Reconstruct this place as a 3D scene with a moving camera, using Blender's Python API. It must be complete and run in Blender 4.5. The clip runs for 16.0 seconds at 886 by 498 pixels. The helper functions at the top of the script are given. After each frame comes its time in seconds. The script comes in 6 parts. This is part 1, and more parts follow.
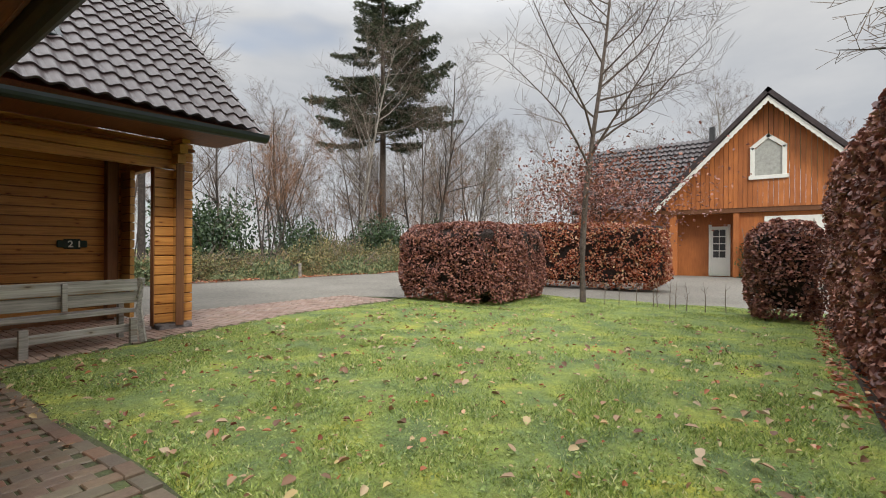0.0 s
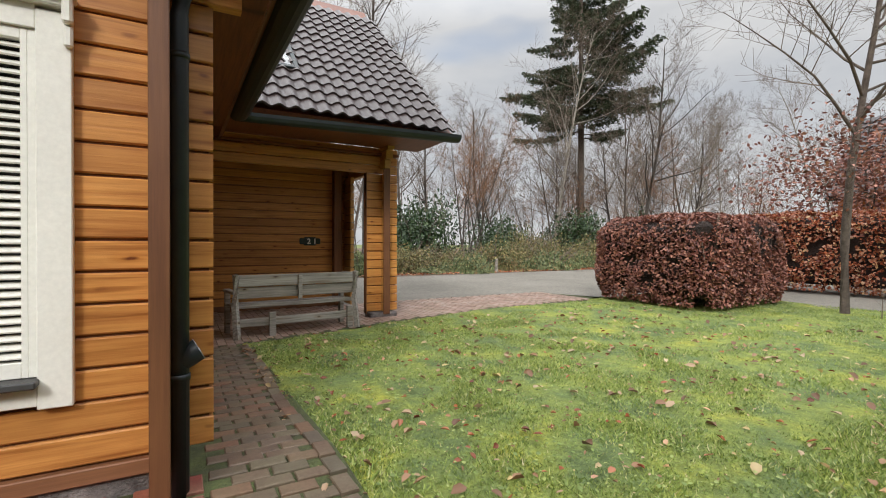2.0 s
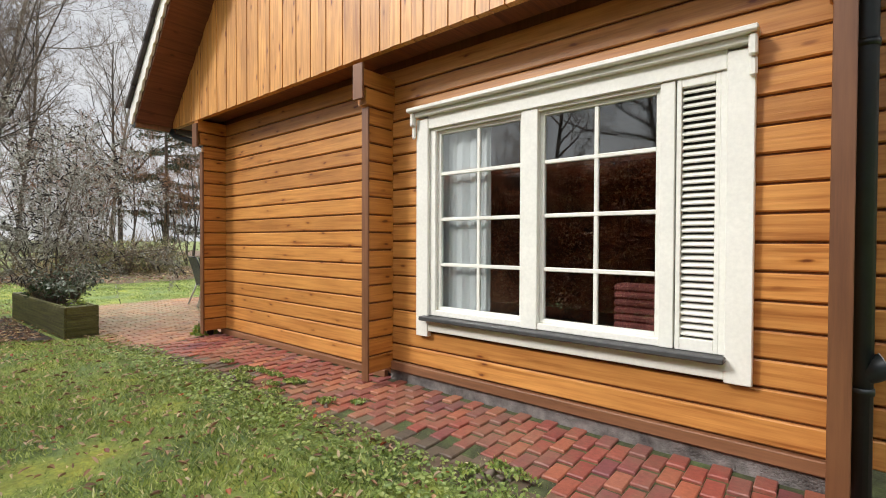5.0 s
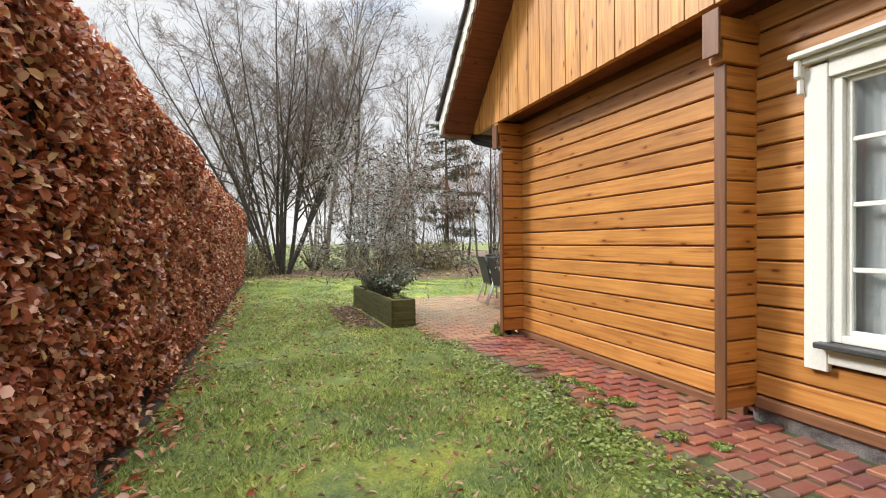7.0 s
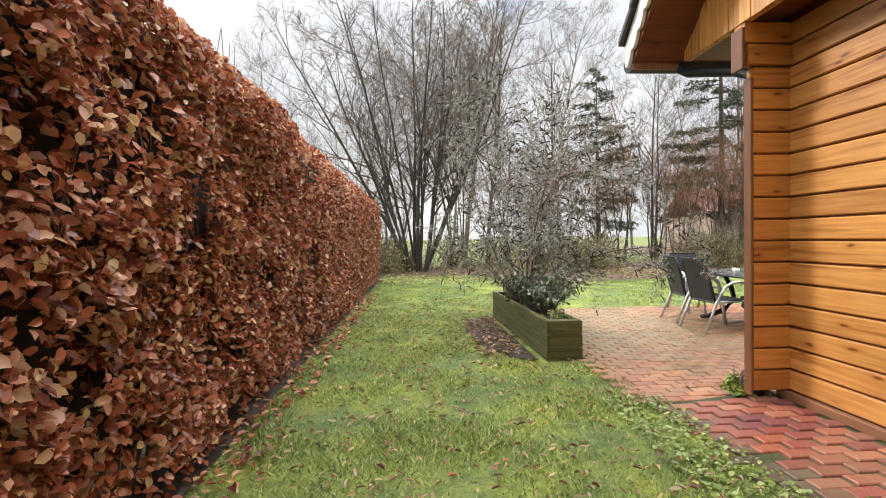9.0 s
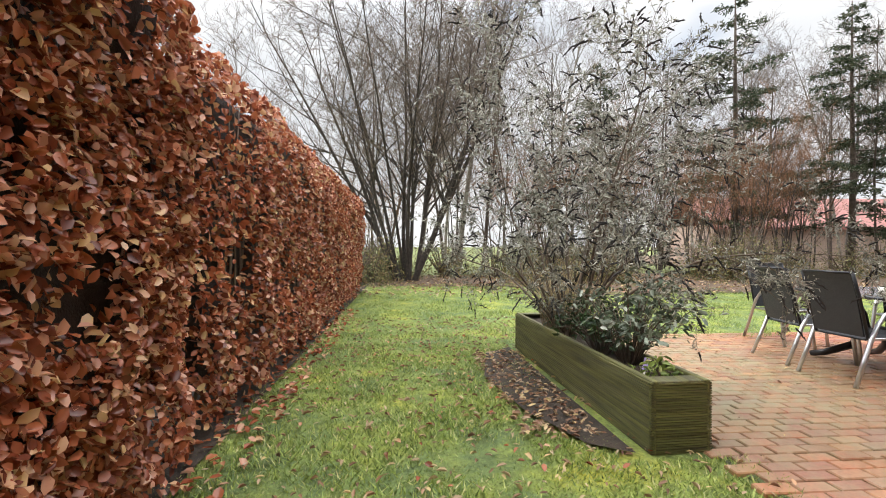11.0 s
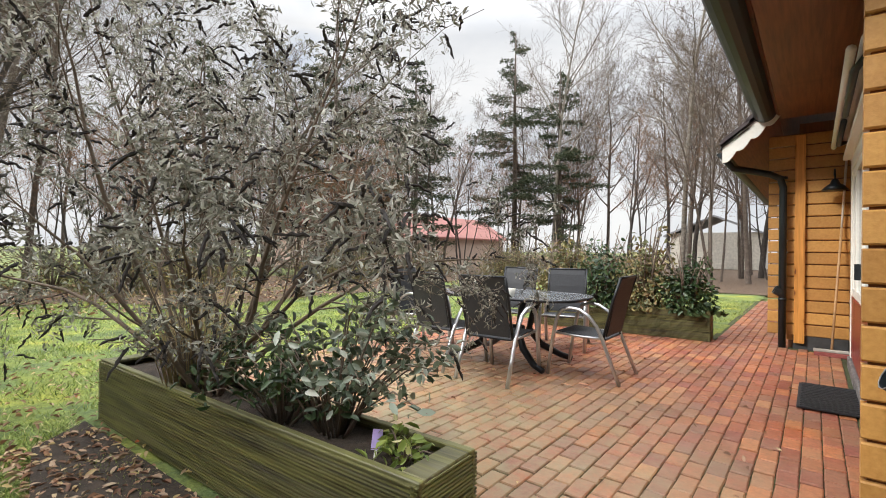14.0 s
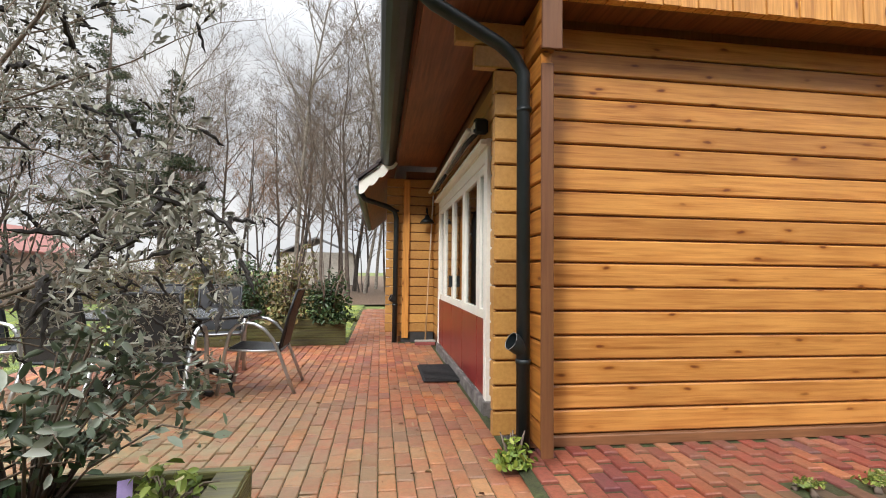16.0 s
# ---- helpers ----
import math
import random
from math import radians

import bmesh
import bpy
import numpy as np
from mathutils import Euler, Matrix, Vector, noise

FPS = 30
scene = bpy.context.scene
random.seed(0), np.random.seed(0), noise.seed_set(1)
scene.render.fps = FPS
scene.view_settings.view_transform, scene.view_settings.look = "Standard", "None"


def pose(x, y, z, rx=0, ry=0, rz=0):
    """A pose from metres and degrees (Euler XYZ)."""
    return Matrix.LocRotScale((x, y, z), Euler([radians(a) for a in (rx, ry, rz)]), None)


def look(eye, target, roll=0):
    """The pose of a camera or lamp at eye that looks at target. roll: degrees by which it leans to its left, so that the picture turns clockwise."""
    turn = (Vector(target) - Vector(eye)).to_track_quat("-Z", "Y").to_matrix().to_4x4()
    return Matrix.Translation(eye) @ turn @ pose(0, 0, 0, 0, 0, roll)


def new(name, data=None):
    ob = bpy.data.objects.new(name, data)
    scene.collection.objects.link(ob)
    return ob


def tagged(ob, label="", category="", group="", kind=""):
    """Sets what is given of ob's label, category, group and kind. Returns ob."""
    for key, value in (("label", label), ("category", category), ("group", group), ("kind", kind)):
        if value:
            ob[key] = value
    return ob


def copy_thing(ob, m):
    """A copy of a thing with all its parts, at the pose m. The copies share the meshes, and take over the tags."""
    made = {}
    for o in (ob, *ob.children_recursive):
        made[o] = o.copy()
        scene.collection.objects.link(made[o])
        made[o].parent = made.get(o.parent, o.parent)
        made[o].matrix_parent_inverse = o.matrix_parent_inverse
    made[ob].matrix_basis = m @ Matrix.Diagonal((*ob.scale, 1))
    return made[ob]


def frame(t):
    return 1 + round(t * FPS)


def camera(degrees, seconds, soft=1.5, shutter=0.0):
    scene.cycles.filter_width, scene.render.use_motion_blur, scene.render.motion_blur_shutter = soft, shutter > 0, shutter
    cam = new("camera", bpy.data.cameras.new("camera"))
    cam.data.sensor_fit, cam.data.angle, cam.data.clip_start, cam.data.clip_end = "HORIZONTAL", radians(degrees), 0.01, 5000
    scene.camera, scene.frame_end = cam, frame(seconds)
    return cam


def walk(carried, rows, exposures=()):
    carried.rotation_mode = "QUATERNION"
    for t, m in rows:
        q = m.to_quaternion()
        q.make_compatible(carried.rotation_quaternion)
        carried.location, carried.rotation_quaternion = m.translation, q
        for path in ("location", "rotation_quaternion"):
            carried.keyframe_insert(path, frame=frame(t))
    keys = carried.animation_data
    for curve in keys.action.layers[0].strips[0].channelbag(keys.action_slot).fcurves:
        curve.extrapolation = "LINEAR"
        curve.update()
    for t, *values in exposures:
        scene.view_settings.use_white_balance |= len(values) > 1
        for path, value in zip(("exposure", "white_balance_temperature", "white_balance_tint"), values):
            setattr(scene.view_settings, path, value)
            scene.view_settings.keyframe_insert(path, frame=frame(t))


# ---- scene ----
cam = camera(87.1, 16.0, soft=1.0)
PATH = [
    (0, (-0.254, -2.863, 1.28), (1.355, -1.676, 1.283), 0.3),
    (0.5, (-0.255, -2.843, 1.286), (1.347, -1.645, 1.29), 0.4),
    (1, (-0.23, -2.819, 1.277), (1.3, -1.532, 1.276), 0.5),
    (1.5, (-0.061, -2.751, 1.257), (1.269, -1.257, 1.253), 0.4),
    (2, (0.029, -2.735, 1.291), (1.017, -0.996, 1.271), 0.2),
    (2.5, (0.089, -2.736, 1.278), (0.639, -0.813, 1.257), 0.2),
    (3, (0.107, -2.768, 1.292), (0.154, -0.768, 1.269), 0.3),
    (3.5, (0.081, -2.805, 1.295), (-0.301, -0.842, 1.275), 0.3),
    (4, (0.026, -2.848, 1.296), (-0.698, -0.984, 1.286), 0.3),
    (4.5, (-0.039, -2.896, 1.307), (-1.059, -1.176, 1.299), 0.3),
    (5, (-0.093, -2.958, 1.307), (-1.366, -1.415, 1.275), 0.2),
    (5.2, (-0.115, -2.983, 1.314), (-1.475, -1.517, 1.275), 0.1),
    (7.3, (-1.138, -3.103, 1.299), (-3.057, -2.542, 1.257), -0.8),
    (7.5, (-1.343, -3.047, 1.306), (-3.284, -2.566, 1.253), -1.0),
    (8, (-1.844, -2.94, 1.299), (-3.824, -2.66, 1.262), -1.3),
    (8.5, (-2.409, -2.848, 1.313), (-4.401, -2.678, 1.28), -1.1),
    (8.6, (-2.523, -2.828, 1.312), (-4.517, -2.672, 1.281), -1.3),
    (9, (-2.982, -2.745, 1.298), (-4.979, -2.642, 1.256), -0.9),
    (9.2, (-3.202, -2.7, 1.284), (-5.201, -2.623, 1.244), -0.7),
    (11.3, (-5.434, -2.843, 1.178), (-7.425, -2.661, 1.179), -0.0),
    (11.5, (-5.581, -2.815, 1.16), (-7.571, -2.609, 1.167), -0.0),
    (12, (-5.962, -2.768, 1.2), (-7.918, -2.351, 1.192), 0.4),
    (12.5, (-6.277, -2.727, 1.198), (-8.142, -2.005, 1.196), 0.2),
    (13, (-6.502, -2.633, 1.211), (-8.202, -1.579, 1.212), 0.5),
    (13.5, (-6.655, -2.595, 1.222), (-8.157, -1.274, 1.224), 0.5),
    (14, (-6.735, -2.59, 1.214), (-7.982, -1.027, 1.22), 0.7),
    (14.5, (-6.801, -2.65, 1.223), (-7.757, -0.894, 1.239), 0.5),
    (15, (-6.942, -2.769, 1.215), (-7.593, -0.878, 1.224), 0.7),
    (15.5, (-7.125, -2.87, 1.199), (-7.38, -0.887, 1.23), 0.5),
    (16, (-7.311, -2.954, 1.171), (-7.046, -0.974, 1.274), 0.7),
]
walk(cam, [(t, look(eye, target, roll)) for t, eye, target, roll in PATH],
     exposures=[(0, 0.4), (2, 0.45), (3, 0.65), (4, 0.8), (5.2, 0.75), (7.3, 1.0), (9.2, 1.1), (11.5, 1.02), (13, 0.88), (14.5, 0.90), (16, 0.86)])

# ---- light ----
SUN_EL, SUN_AZ = radians(34), radians(215)   # azimuth clockwise from +y
world = bpy.data.worlds.new("overcast")
scene.world = world
world.use_nodes = True
wn, wl = world.node_tree.nodes, world.node_tree.links
wn.clear()
w_out = wn.new("ShaderNodeOutputWorld")
w_bg = wn.new("ShaderNodeBackground")
w_bg.inputs["Strength"].default_value = 0.1
w_sky = wn.new("ShaderNodeTexSky")
w_sky.sky_type, w_sky.sun_disc = "NISHITA", False
w_sky.sun_elevation, w_sky.sun_rotation = SUN_EL, SUN_AZ
w_co = wn.new("ShaderNodeTexCoord")
w_sep = wn.new("ShaderNodeSeparateXYZ")
wl.new(w_co.outputs["Generated"], w_sep.inputs[0])
w_map = wn.new("ShaderNodeMapping")
w_map.inputs["Scale"].default_value = (1.0, 1.0, 2.6)
wl.new(w_co.outputs["Generated"], w_map.inputs[0])
w_noise = wn.new("ShaderNodeTexNoise")
w_noise.inputs["Scale"].default_value, w_noise.inputs["Detail"].default_value, w_noise.inputs["Roughness"].default_value = 2.6, 7, 0.55
wl.new(w_map.outputs[0], w_noise.inputs["Vector"])
w_ramp = wn.new("ShaderNodeValToRGB")       # grey undersides to bright cloud
w_ramp.color_ramp.elements[0].position, w_ramp.color_ramp.elements[0].color = 0.33, (0.74, 0.77, 0.82, 1)
w_ramp.color_ramp.elements[1].position, w_ramp.color_ramp.elements[1].color = 0.66, (1.0, 1.0, 1.0, 1)
wl.new(w_noise.outputs["Fac"], w_ramp.inputs[0])
w_el = wn.new("ShaderNodeMapRange")         # overcast sky: brighter towards the zenith
w_el.inputs["From Min"].default_value, w_el.inputs["From Max"].default_value = 0.42, 1.0
w_el.inputs["To Min"].default_value, w_el.inputs["To Max"].default_value = 5.2, 30.0
wl.new(w_sep.outputs["Z"], w_el.inputs[0])
w_mul = wn.new("ShaderNodeVectorMath")
w_mul.operation = "SCALE"
wl.new(w_ramp.outputs[0], w_mul.inputs[0])
wl.new(w_el.outputs[0], w_mul.inputs["Scale"])
w_mix = wn.new("ShaderNodeMix")
w_mix.data_type = "RGBA"
w_gap = wn.new("ShaderNodeMapRange")        # a few thin places let the blue through
w_gap.inputs["From Min"].default_value, w_gap.inputs["From Max"].default_value = 0.62, 0.74
w_gap.inputs["To Min"].default_value, w_gap.inputs["To Max"].default_value = 0.97, 0.6
w_n2 = wn.new("ShaderNodeTexNoise")
w_n2.inputs["Scale"].default_value = 3.3
wl.new(w_map.outputs[0], w_n2.inputs["Vector"])
wl.new(w_n2.outputs["Fac"], w_gap.inputs[0])
wl.new(w_gap.outputs[0], w_mix.inputs["Factor"])
wl.new(w_sky.outputs[0], w_mix.inputs["A"])
wl.new(w_mul.outputs[0], w_mix.inputs["B"])
wl.new(w_mix.outputs["Result"], w_bg.inputs["Color"])
wl.new(w_bg.outputs[0], w_out.inputs[0])
sun = new("sun", bpy.data.lights.new("sun", "SUN"))
sun.data.energy, sun.data.angle, sun.data.color = 1.7, radians(12), (1.0, 0.97, 0.94)
sun.matrix_world = look((0, 0, 0), (-math.sin(SUN_AZ) * math.cos(SUN_EL), -math.cos(SUN_AZ) * math.cos(SUN_EL), -math.sin(SUN_EL)))


# ---- materials ----
def ramp_of(nt, src, stops):
    r = nt.nodes.new("ShaderNodeValToRGB")
    els = r.color_ramp.elements
    while len(els) < len(stops):
        els.new(0.5)
    for e, (p, c) in zip(els, stops):
        e.position, e.color = p, (*c, 1)
    nt.links.new(src, r.inputs[0])
    return r.outputs[0]


def mixed(nt, kind, fac, a, b):
    m = nt.nodes.new("ShaderNodeMix")
    m.data_type, m.blend_type = "RGBA", kind
    for name, v in (("Factor", fac), ("A", a), ("B", b)):
        if isinstance(v, (int, float)):
            m.inputs[name].default_value = v
        elif isinstance(v, tuple):
            m.inputs[name].default_value = (*v, 1)
        else:
            nt.links.new(v, m.inputs[name])
    return m.outputs["Result"]


def noise_of(nt, vec, scale, detail=4, rough=0.55):
    n = nt.nodes.new("ShaderNodeTexNoise")
    n.inputs["Scale"].default_value, n.inputs["Detail"].default_value, n.inputs["Roughness"].default_value = scale, detail, rough
    if vec is not None:
        nt.links.new(vec, n.inputs["Vector"])
    return n.outputs["Fac"]


def base_mat(name, rough=0.7, metal=0.0):
    m = bpy.data.materials.new(name)
    m.use_nodes = True
    nt = m.node_tree
    b = nt.nodes["Principled BSDF"]
    b.inputs["Roughness"].default_value, b.inputs["Metallic"].default_value = rough, metal
    co = nt.nodes.new("ShaderNodeTexCoord").outputs["Object"]
    return m, nt, b, co


def bump(nt, b, src, strength=0.3, dist=0.01):
    n = nt.nodes.new("ShaderNodeBump")
    n.inputs["Strength"].default_value, n.inputs["Distance"].default_value = strength, dist
    nt.links.new(src, n.inputs["Height"])
    nt.links.new(n.outputs[0], b.inputs["Normal"])


def mapped(nt, co, scale, shift=None):
    mp = nt.nodes.new("ShaderNodeMapping")
    mp.inputs["Scale"].default_value = scale
    nt.links.new(co, mp.inputs[0])
    if shift is not None:
        nt.links.new(shift, mp.inputs["Location"])
    return mp.outputs[0]


def rand_vec(nt, amount):
    oi = nt.nodes.new("ShaderNodeObjectInfo")
    s = nt.nodes.new("ShaderNodeVectorMath")
    s.operation = "SCALE"
    s.inputs[0].default_value = (amount, amount * 0.7, amount * 1.3)
    nt.links.new(oi.outputs["Random"], s.inputs["Scale"])
    return s.outputs[0], oi.outputs["Random"]


def wood(name, light, dark, axis="x", rough=0.45, knots=True, weather=0.0):
    """Stained timber with grain along an axis, knots and board-to-board differences."""
    m, nt, b, co = base_mat(name, rough)
    shift, rnd = rand_vec(nt, 37.0)
    long, wide = 1.2, 26.0
    sc = {"x": (long, wide, wide), "y": (wide, long, wide), "z": (wide, wide, long)}[axis]
    grain = noise_of(nt, mapped(nt, co, sc, shift), 1.6, 5, 0.6)
    col = ramp_of(nt, grain, [(0.3, dark), (0.62, light)])
    blot = noise_of(nt, mapped(nt, co, (1, 1, 1), shift), 1.7, 3)
    col = mixed(nt, "MULTIPLY", 0.55, col, ramp_of(nt, blot, [(0.3, (0.72, 0.66, 0.6)), (0.65, (1.08, 1.05, 1.0))]))
    col = mixed(nt, "MULTIPLY", 0.7, col, ramp_of(nt, rnd, [(0.0, (0.74, 0.70, 0.66)), (0.5, (0.95, 0.95, 0.95)), (1.0, (1.12, 1.14, 1.1))]))
    if knots:
        crack = noise_of(nt, mapped(nt, co, tuple(q * 0.8 for q in sc), shift), 1.1, 3, 0.5)
        col = mixed(nt, "MULTIPLY", 0.75, col, ramp_of(nt, crack, [(0.60, (1, 1, 1)), (0.70, (0.55, 0.42, 0.32))]))
        v = nt.nodes.new("ShaderNodeTexVoronoi")
        v.voronoi_dimensions = "2D"
        ks = {"x": (2.1, 1, 6.4), "y": (1, 2.1, 6.4), "z": (6.4, 1, 2.1)}[axis]
        sp = nt.nodes.new("ShaderNodeSeparateXYZ")
        warp = nt.nodes.new("ShaderNodeVectorMath")        # knots are never round
        warp.operation = "MULTIPLY_ADD"
        wn3 = nt.nodes.new("ShaderNodeTexNoise")
        wn3.inputs["Scale"].default_value = 9.0
        nt.links.new(mapped(nt, co, (1, 1, 1), shift), wn3.inputs["Vector"])
        nt.links.new(wn3.outputs["Color"], warp.inputs[0])
        warp.inputs[1].default_value = (0.16, 0.16, 0.16)
        nt.links.new(mapped(nt, co, ks, shift), warp.inputs[2])
        nt.links.new(warp.outputs[0], sp.inputs[0])
        cb = nt.nodes.new("ShaderNodeCombineXYZ")
        nt.links.new(sp.outputs["Y" if axis == "y" else "X"], cb.inputs[0])
        nt.links.new(sp.outputs["Z"], cb.inputs[1])
        nt.links.new(cb.outputs[0], v.inputs["Vector"])
        v.inputs["Scale"].default_value = 1.0
        k = nt.nodes.new("ShaderNodeMapRange")
        k.inputs["From Min"].default_value, k.inputs["From Max"].default_value = 0.03, 0.085
        k.inputs["To Min"].default_value, k.inputs["To Max"].default_value = 1.0, 0.0
        nt.links.new(v.outputs["Distance"], k.inputs[0])
        sc2 = nt.nodes.new("ShaderNodeSeparateColor")
        nt.links.new(v.outputs["Color"], sc2.inputs[0])
        pick = nt.nodes.new("ShaderNodeMapRange")      # only some cells hold a knot
        pick.inputs["From Min"].default_value, pick.inputs["From Max"].default_value = 0.45, 0.7
        nt.links.new(sc2.outputs[0], pick.inputs[0])
        kk = nt.nodes.new("ShaderNodeMath")
        kk.operation = "MULTIPLY"
        nt.links.new(k.outputs[0], kk.inputs[0])
        nt.links.new(pick.outputs[0], kk.inputs[1])
        col = mixed(nt, "MIX", kk.outputs[0], col, (dark[0] * 0.42, dark[1] * 0.3, dark[2] * 0.3))
        halo = ramp_of(nt, v.outputs["Distance"], [(0.05, (0.80, 0.70, 0.55)), (0.20, (1, 1, 1))])
        col = mixed(nt, "MULTIPLY", pick.outputs[0], col, halo)
    if weather:
        st = noise_of(nt, mapped(nt, co, sc), 0.5, 6, 0.7)
        col = mixed(nt, "MIX", ramp_of(nt, st, [(0.45, (0, 0, 0)), (0.75, (weather, weather, weather))]), col, (0.16, 0.15, 0.14))
    nt.links.new(col, b.inputs["Base Color"])
    bump(nt, b, grain, 0.4, 0.005)
    return m


def plain(name, col, rough=0.6, metal=0.0, var=0.25, scale=6.0, bumps=0.15, dist=0.004):
    m, nt, b, co = base_mat(name, rough, metal)
    n = noise_of(nt, co, scale, 6, 0.65)
    fine = noise_of(nt, co, scale * 14, 3)
    lo = tuple(c * (1 - var) for c in col)
    hi = tuple(min(1, c * (1 + var * 0.6)) for c in col)
    c1 = ramp_of(nt, n, [(0.3, lo), (0.68, hi)])
    c1 = mixed(nt, "MULTIPLY", 0.35, c1, ramp_of(nt, fine, [(0.3, (0.8, 0.8, 0.8)), (0.7, (1.05, 1.05, 1.05))]))
    nt.links.new(c1, b.inputs["Base Color"])
    bump(nt, b, fine, bumps, dist)
    return m


def leafy(name, stops, rough=0.5, translucent=0.15):
    """Leaves whose colour changes from leaf to leaf."""
    m, nt, b, co = base_mat(name, rough)
    g = nt.nodes.new("ShaderNodeNewGeometry")
    col = ramp_of(nt, g.outputs["Random Per Island"], stops)
    n = noise_of(nt, co, 1.1, 3)
    col = mixed(nt, "MULTIPLY", 0.5, col, ramp_of(nt, n, [(0.3, (0.7, 0.7, 0.7)), (0.7, (1.15, 1.12, 1.1))]))
    nt.links.new(col, b.inputs["Base Color"])
    if translucent:
        tr = nt.nodes.new("ShaderNodeBsdfTranslucent")
        nt.links.new(col, tr.inputs["Color"])
        ms = nt.nodes.new("ShaderNodeMixShader")
        ms.inputs[0].default_value = translucent
        nt.links.new(b.outputs[0], ms.inputs[1])
        nt.links.new(tr.outputs[0], ms.inputs[2])
        nt.links.new(ms.outputs[0], nt.nodes["Material Output"].inputs[0])
    return m


def brick_mat(name, stops, moss=0.0, damp=None, gloss=(0.38, 0.75)):
    m, nt, b, co = base_mat(name, 0.55)
    shift, rnd = rand_vec(nt, 11.0)
    g = nt.nodes.new("ShaderNodeNewGeometry")
    add = nt.nodes.new("ShaderNodeMath")
    add.operation = "ADD"
    nt.links.new(rnd, add.inputs[0])
    nt.links.new(g.outputs["Random Per Island"], add.inputs[1])
    fr = nt.nodes.new("ShaderNodeMath")
    fr.operation = "FRACT"
    nt.links.new(add.outputs[0], fr.inputs[0])
    col = ramp_of(nt, fr.outputs[0], stops)
    pos = g.outputs["Position"]
    n = noise_of(nt, pos, 38, 4, 0.7)
    col = mixed(nt, "MULTIPLY", 0.6, col, ramp_of(nt, n, [(0.3, (0.45, 0.43, 0.42)), (0.66, (1.15, 1.15, 1.15))]))
    if moss:
        mo = noise_of(nt, pos, 1.3, 6, 0.7)
        col = mixed(nt, "MIX", ramp_of(nt, mo, [(0.42, (0, 0, 0)), (0.70, (moss, moss, moss))]), col, (0.19, 0.18, 0.10))
    if damp:                                 # shaded damp corner grown over with pale moss
        ds = nt.nodes.new("ShaderNodeVectorMath")
        ds.operation = "DISTANCE"
        nt.links.new(pos, ds.inputs[0])
        ds.inputs[1].default_value = (damp[0], damp[1], 0.0)
        fall = nt.nodes.new("ShaderNodeMapRange")
        fall.inputs["From Min"].default_value, fall.inputs["From Max"].default_value = damp[2] * 0.35, damp[2]
        fall.inputs["To Min"].default_value, fall.inputs["To Max"].default_value = 1.0, 0.0
        nt.links.new(ds.outputs["Value"], fall.inputs[0])
        pat = ramp_of(nt, noise_of(nt, pos, 5.0, 6, 0.75), [(0.34, (0.15, 0.15, 0.15)), (0.62, (0.95, 0.95, 0.95))])
        col = mixed(nt, "MIX", mixed(nt, "MULTIPLY", 1.0, fall.outputs[0], pat), col, (0.27, 0.24, 0.135))
    wet = noise_of(nt, pos, 2.1, 3)
    r = nt.nodes.new("ShaderNodeMapRange")
    r.inputs["From Min"].default_value, r.inputs["From Max"].default_value = 0.35, 0.65
    r.inputs["To Min"].default_value, r.inputs["To Max"].default_value = gloss
    nt.links.new(wet, r.inputs[0])
    nt.links.new(r.outputs[0], b.inputs["Roughness"])
    nt.links.new(col, b.inputs["Base Color"])
    bump(nt, b, n, 0.35, 0.004)
    return m


def ground_mat(name, stops, scale, fine=60, rough=0.9, bumps=0.6):
    m, nt, b, co = base_mat(name, rough)
    n = noise_of(nt, co, scale, 8, 0.65)
    f = noise_of(nt, co, fine, 5, 0.7)
    col = ramp_of(nt, n, stops)
    mid = noise_of(nt, co, fine * 0.22, 5, 0.7)
    col = mixed(nt, "MULTIPLY", 0.6, col, ramp_of(nt, mid, [(0.36, (0.5, 0.52, 0.5)), (0.62, (1.2, 1.18, 1.1))]))
    col = mixed(nt, "MULTIPLY", 0.8, col, ramp_of(nt, f, [(0.3, (0.5, 0.5, 0.5)), (0.66, (1.25, 1.25, 1.2))]))
    nt.links.new(col, b.inputs["Base Color"])
    bump(nt, b, f, bumps, 0.02)
    return m


def pane_mat(name):
    m = bpy.data.materials.new(name)
    m.use_nodes = True
    nt = m.node_tree
    nt.nodes.remove(nt.nodes["Principled BSDF"])
    t = nt.nodes.new("ShaderNodeBsdfTransparent")
    t.inputs[0].default_value = (0.86, 0.89, 0.88, 1)
    g = nt.nodes.new("ShaderNodeBsdfGlossy")
    g.inputs["Roughness"].default_value = 0.01
    lw = nt.nodes.new("ShaderNodeLayerWeight")
    pw = nt.nodes.new("ShaderNodeMath")
    pw.operation = "POWER"
    pw.inputs[1].default_value = 4.0
    nt.links.new(lw.outputs["Facing"], pw.inputs[0])
    f = nt.nodes.new("ShaderNodeMath")
    f.operation = "MULTIPLY_ADD"
    f.inputs[1].default_value, f.inputs[2].default_value = 0.85, 0.15
    nt.links.new(pw.outputs[0], f.inputs[0])
    ms = nt.nodes.new("ShaderNodeMixShader")
    nt.links.new(f.outputs[0], ms.inputs[0])
    nt.links.new(t.outputs[0], ms.inputs[1])
    nt.links.new(g.outputs[0], ms.inputs[2])
    nt.links.new(ms.outputs[0], nt.nodes["Material Output"].inputs[0])
    return m


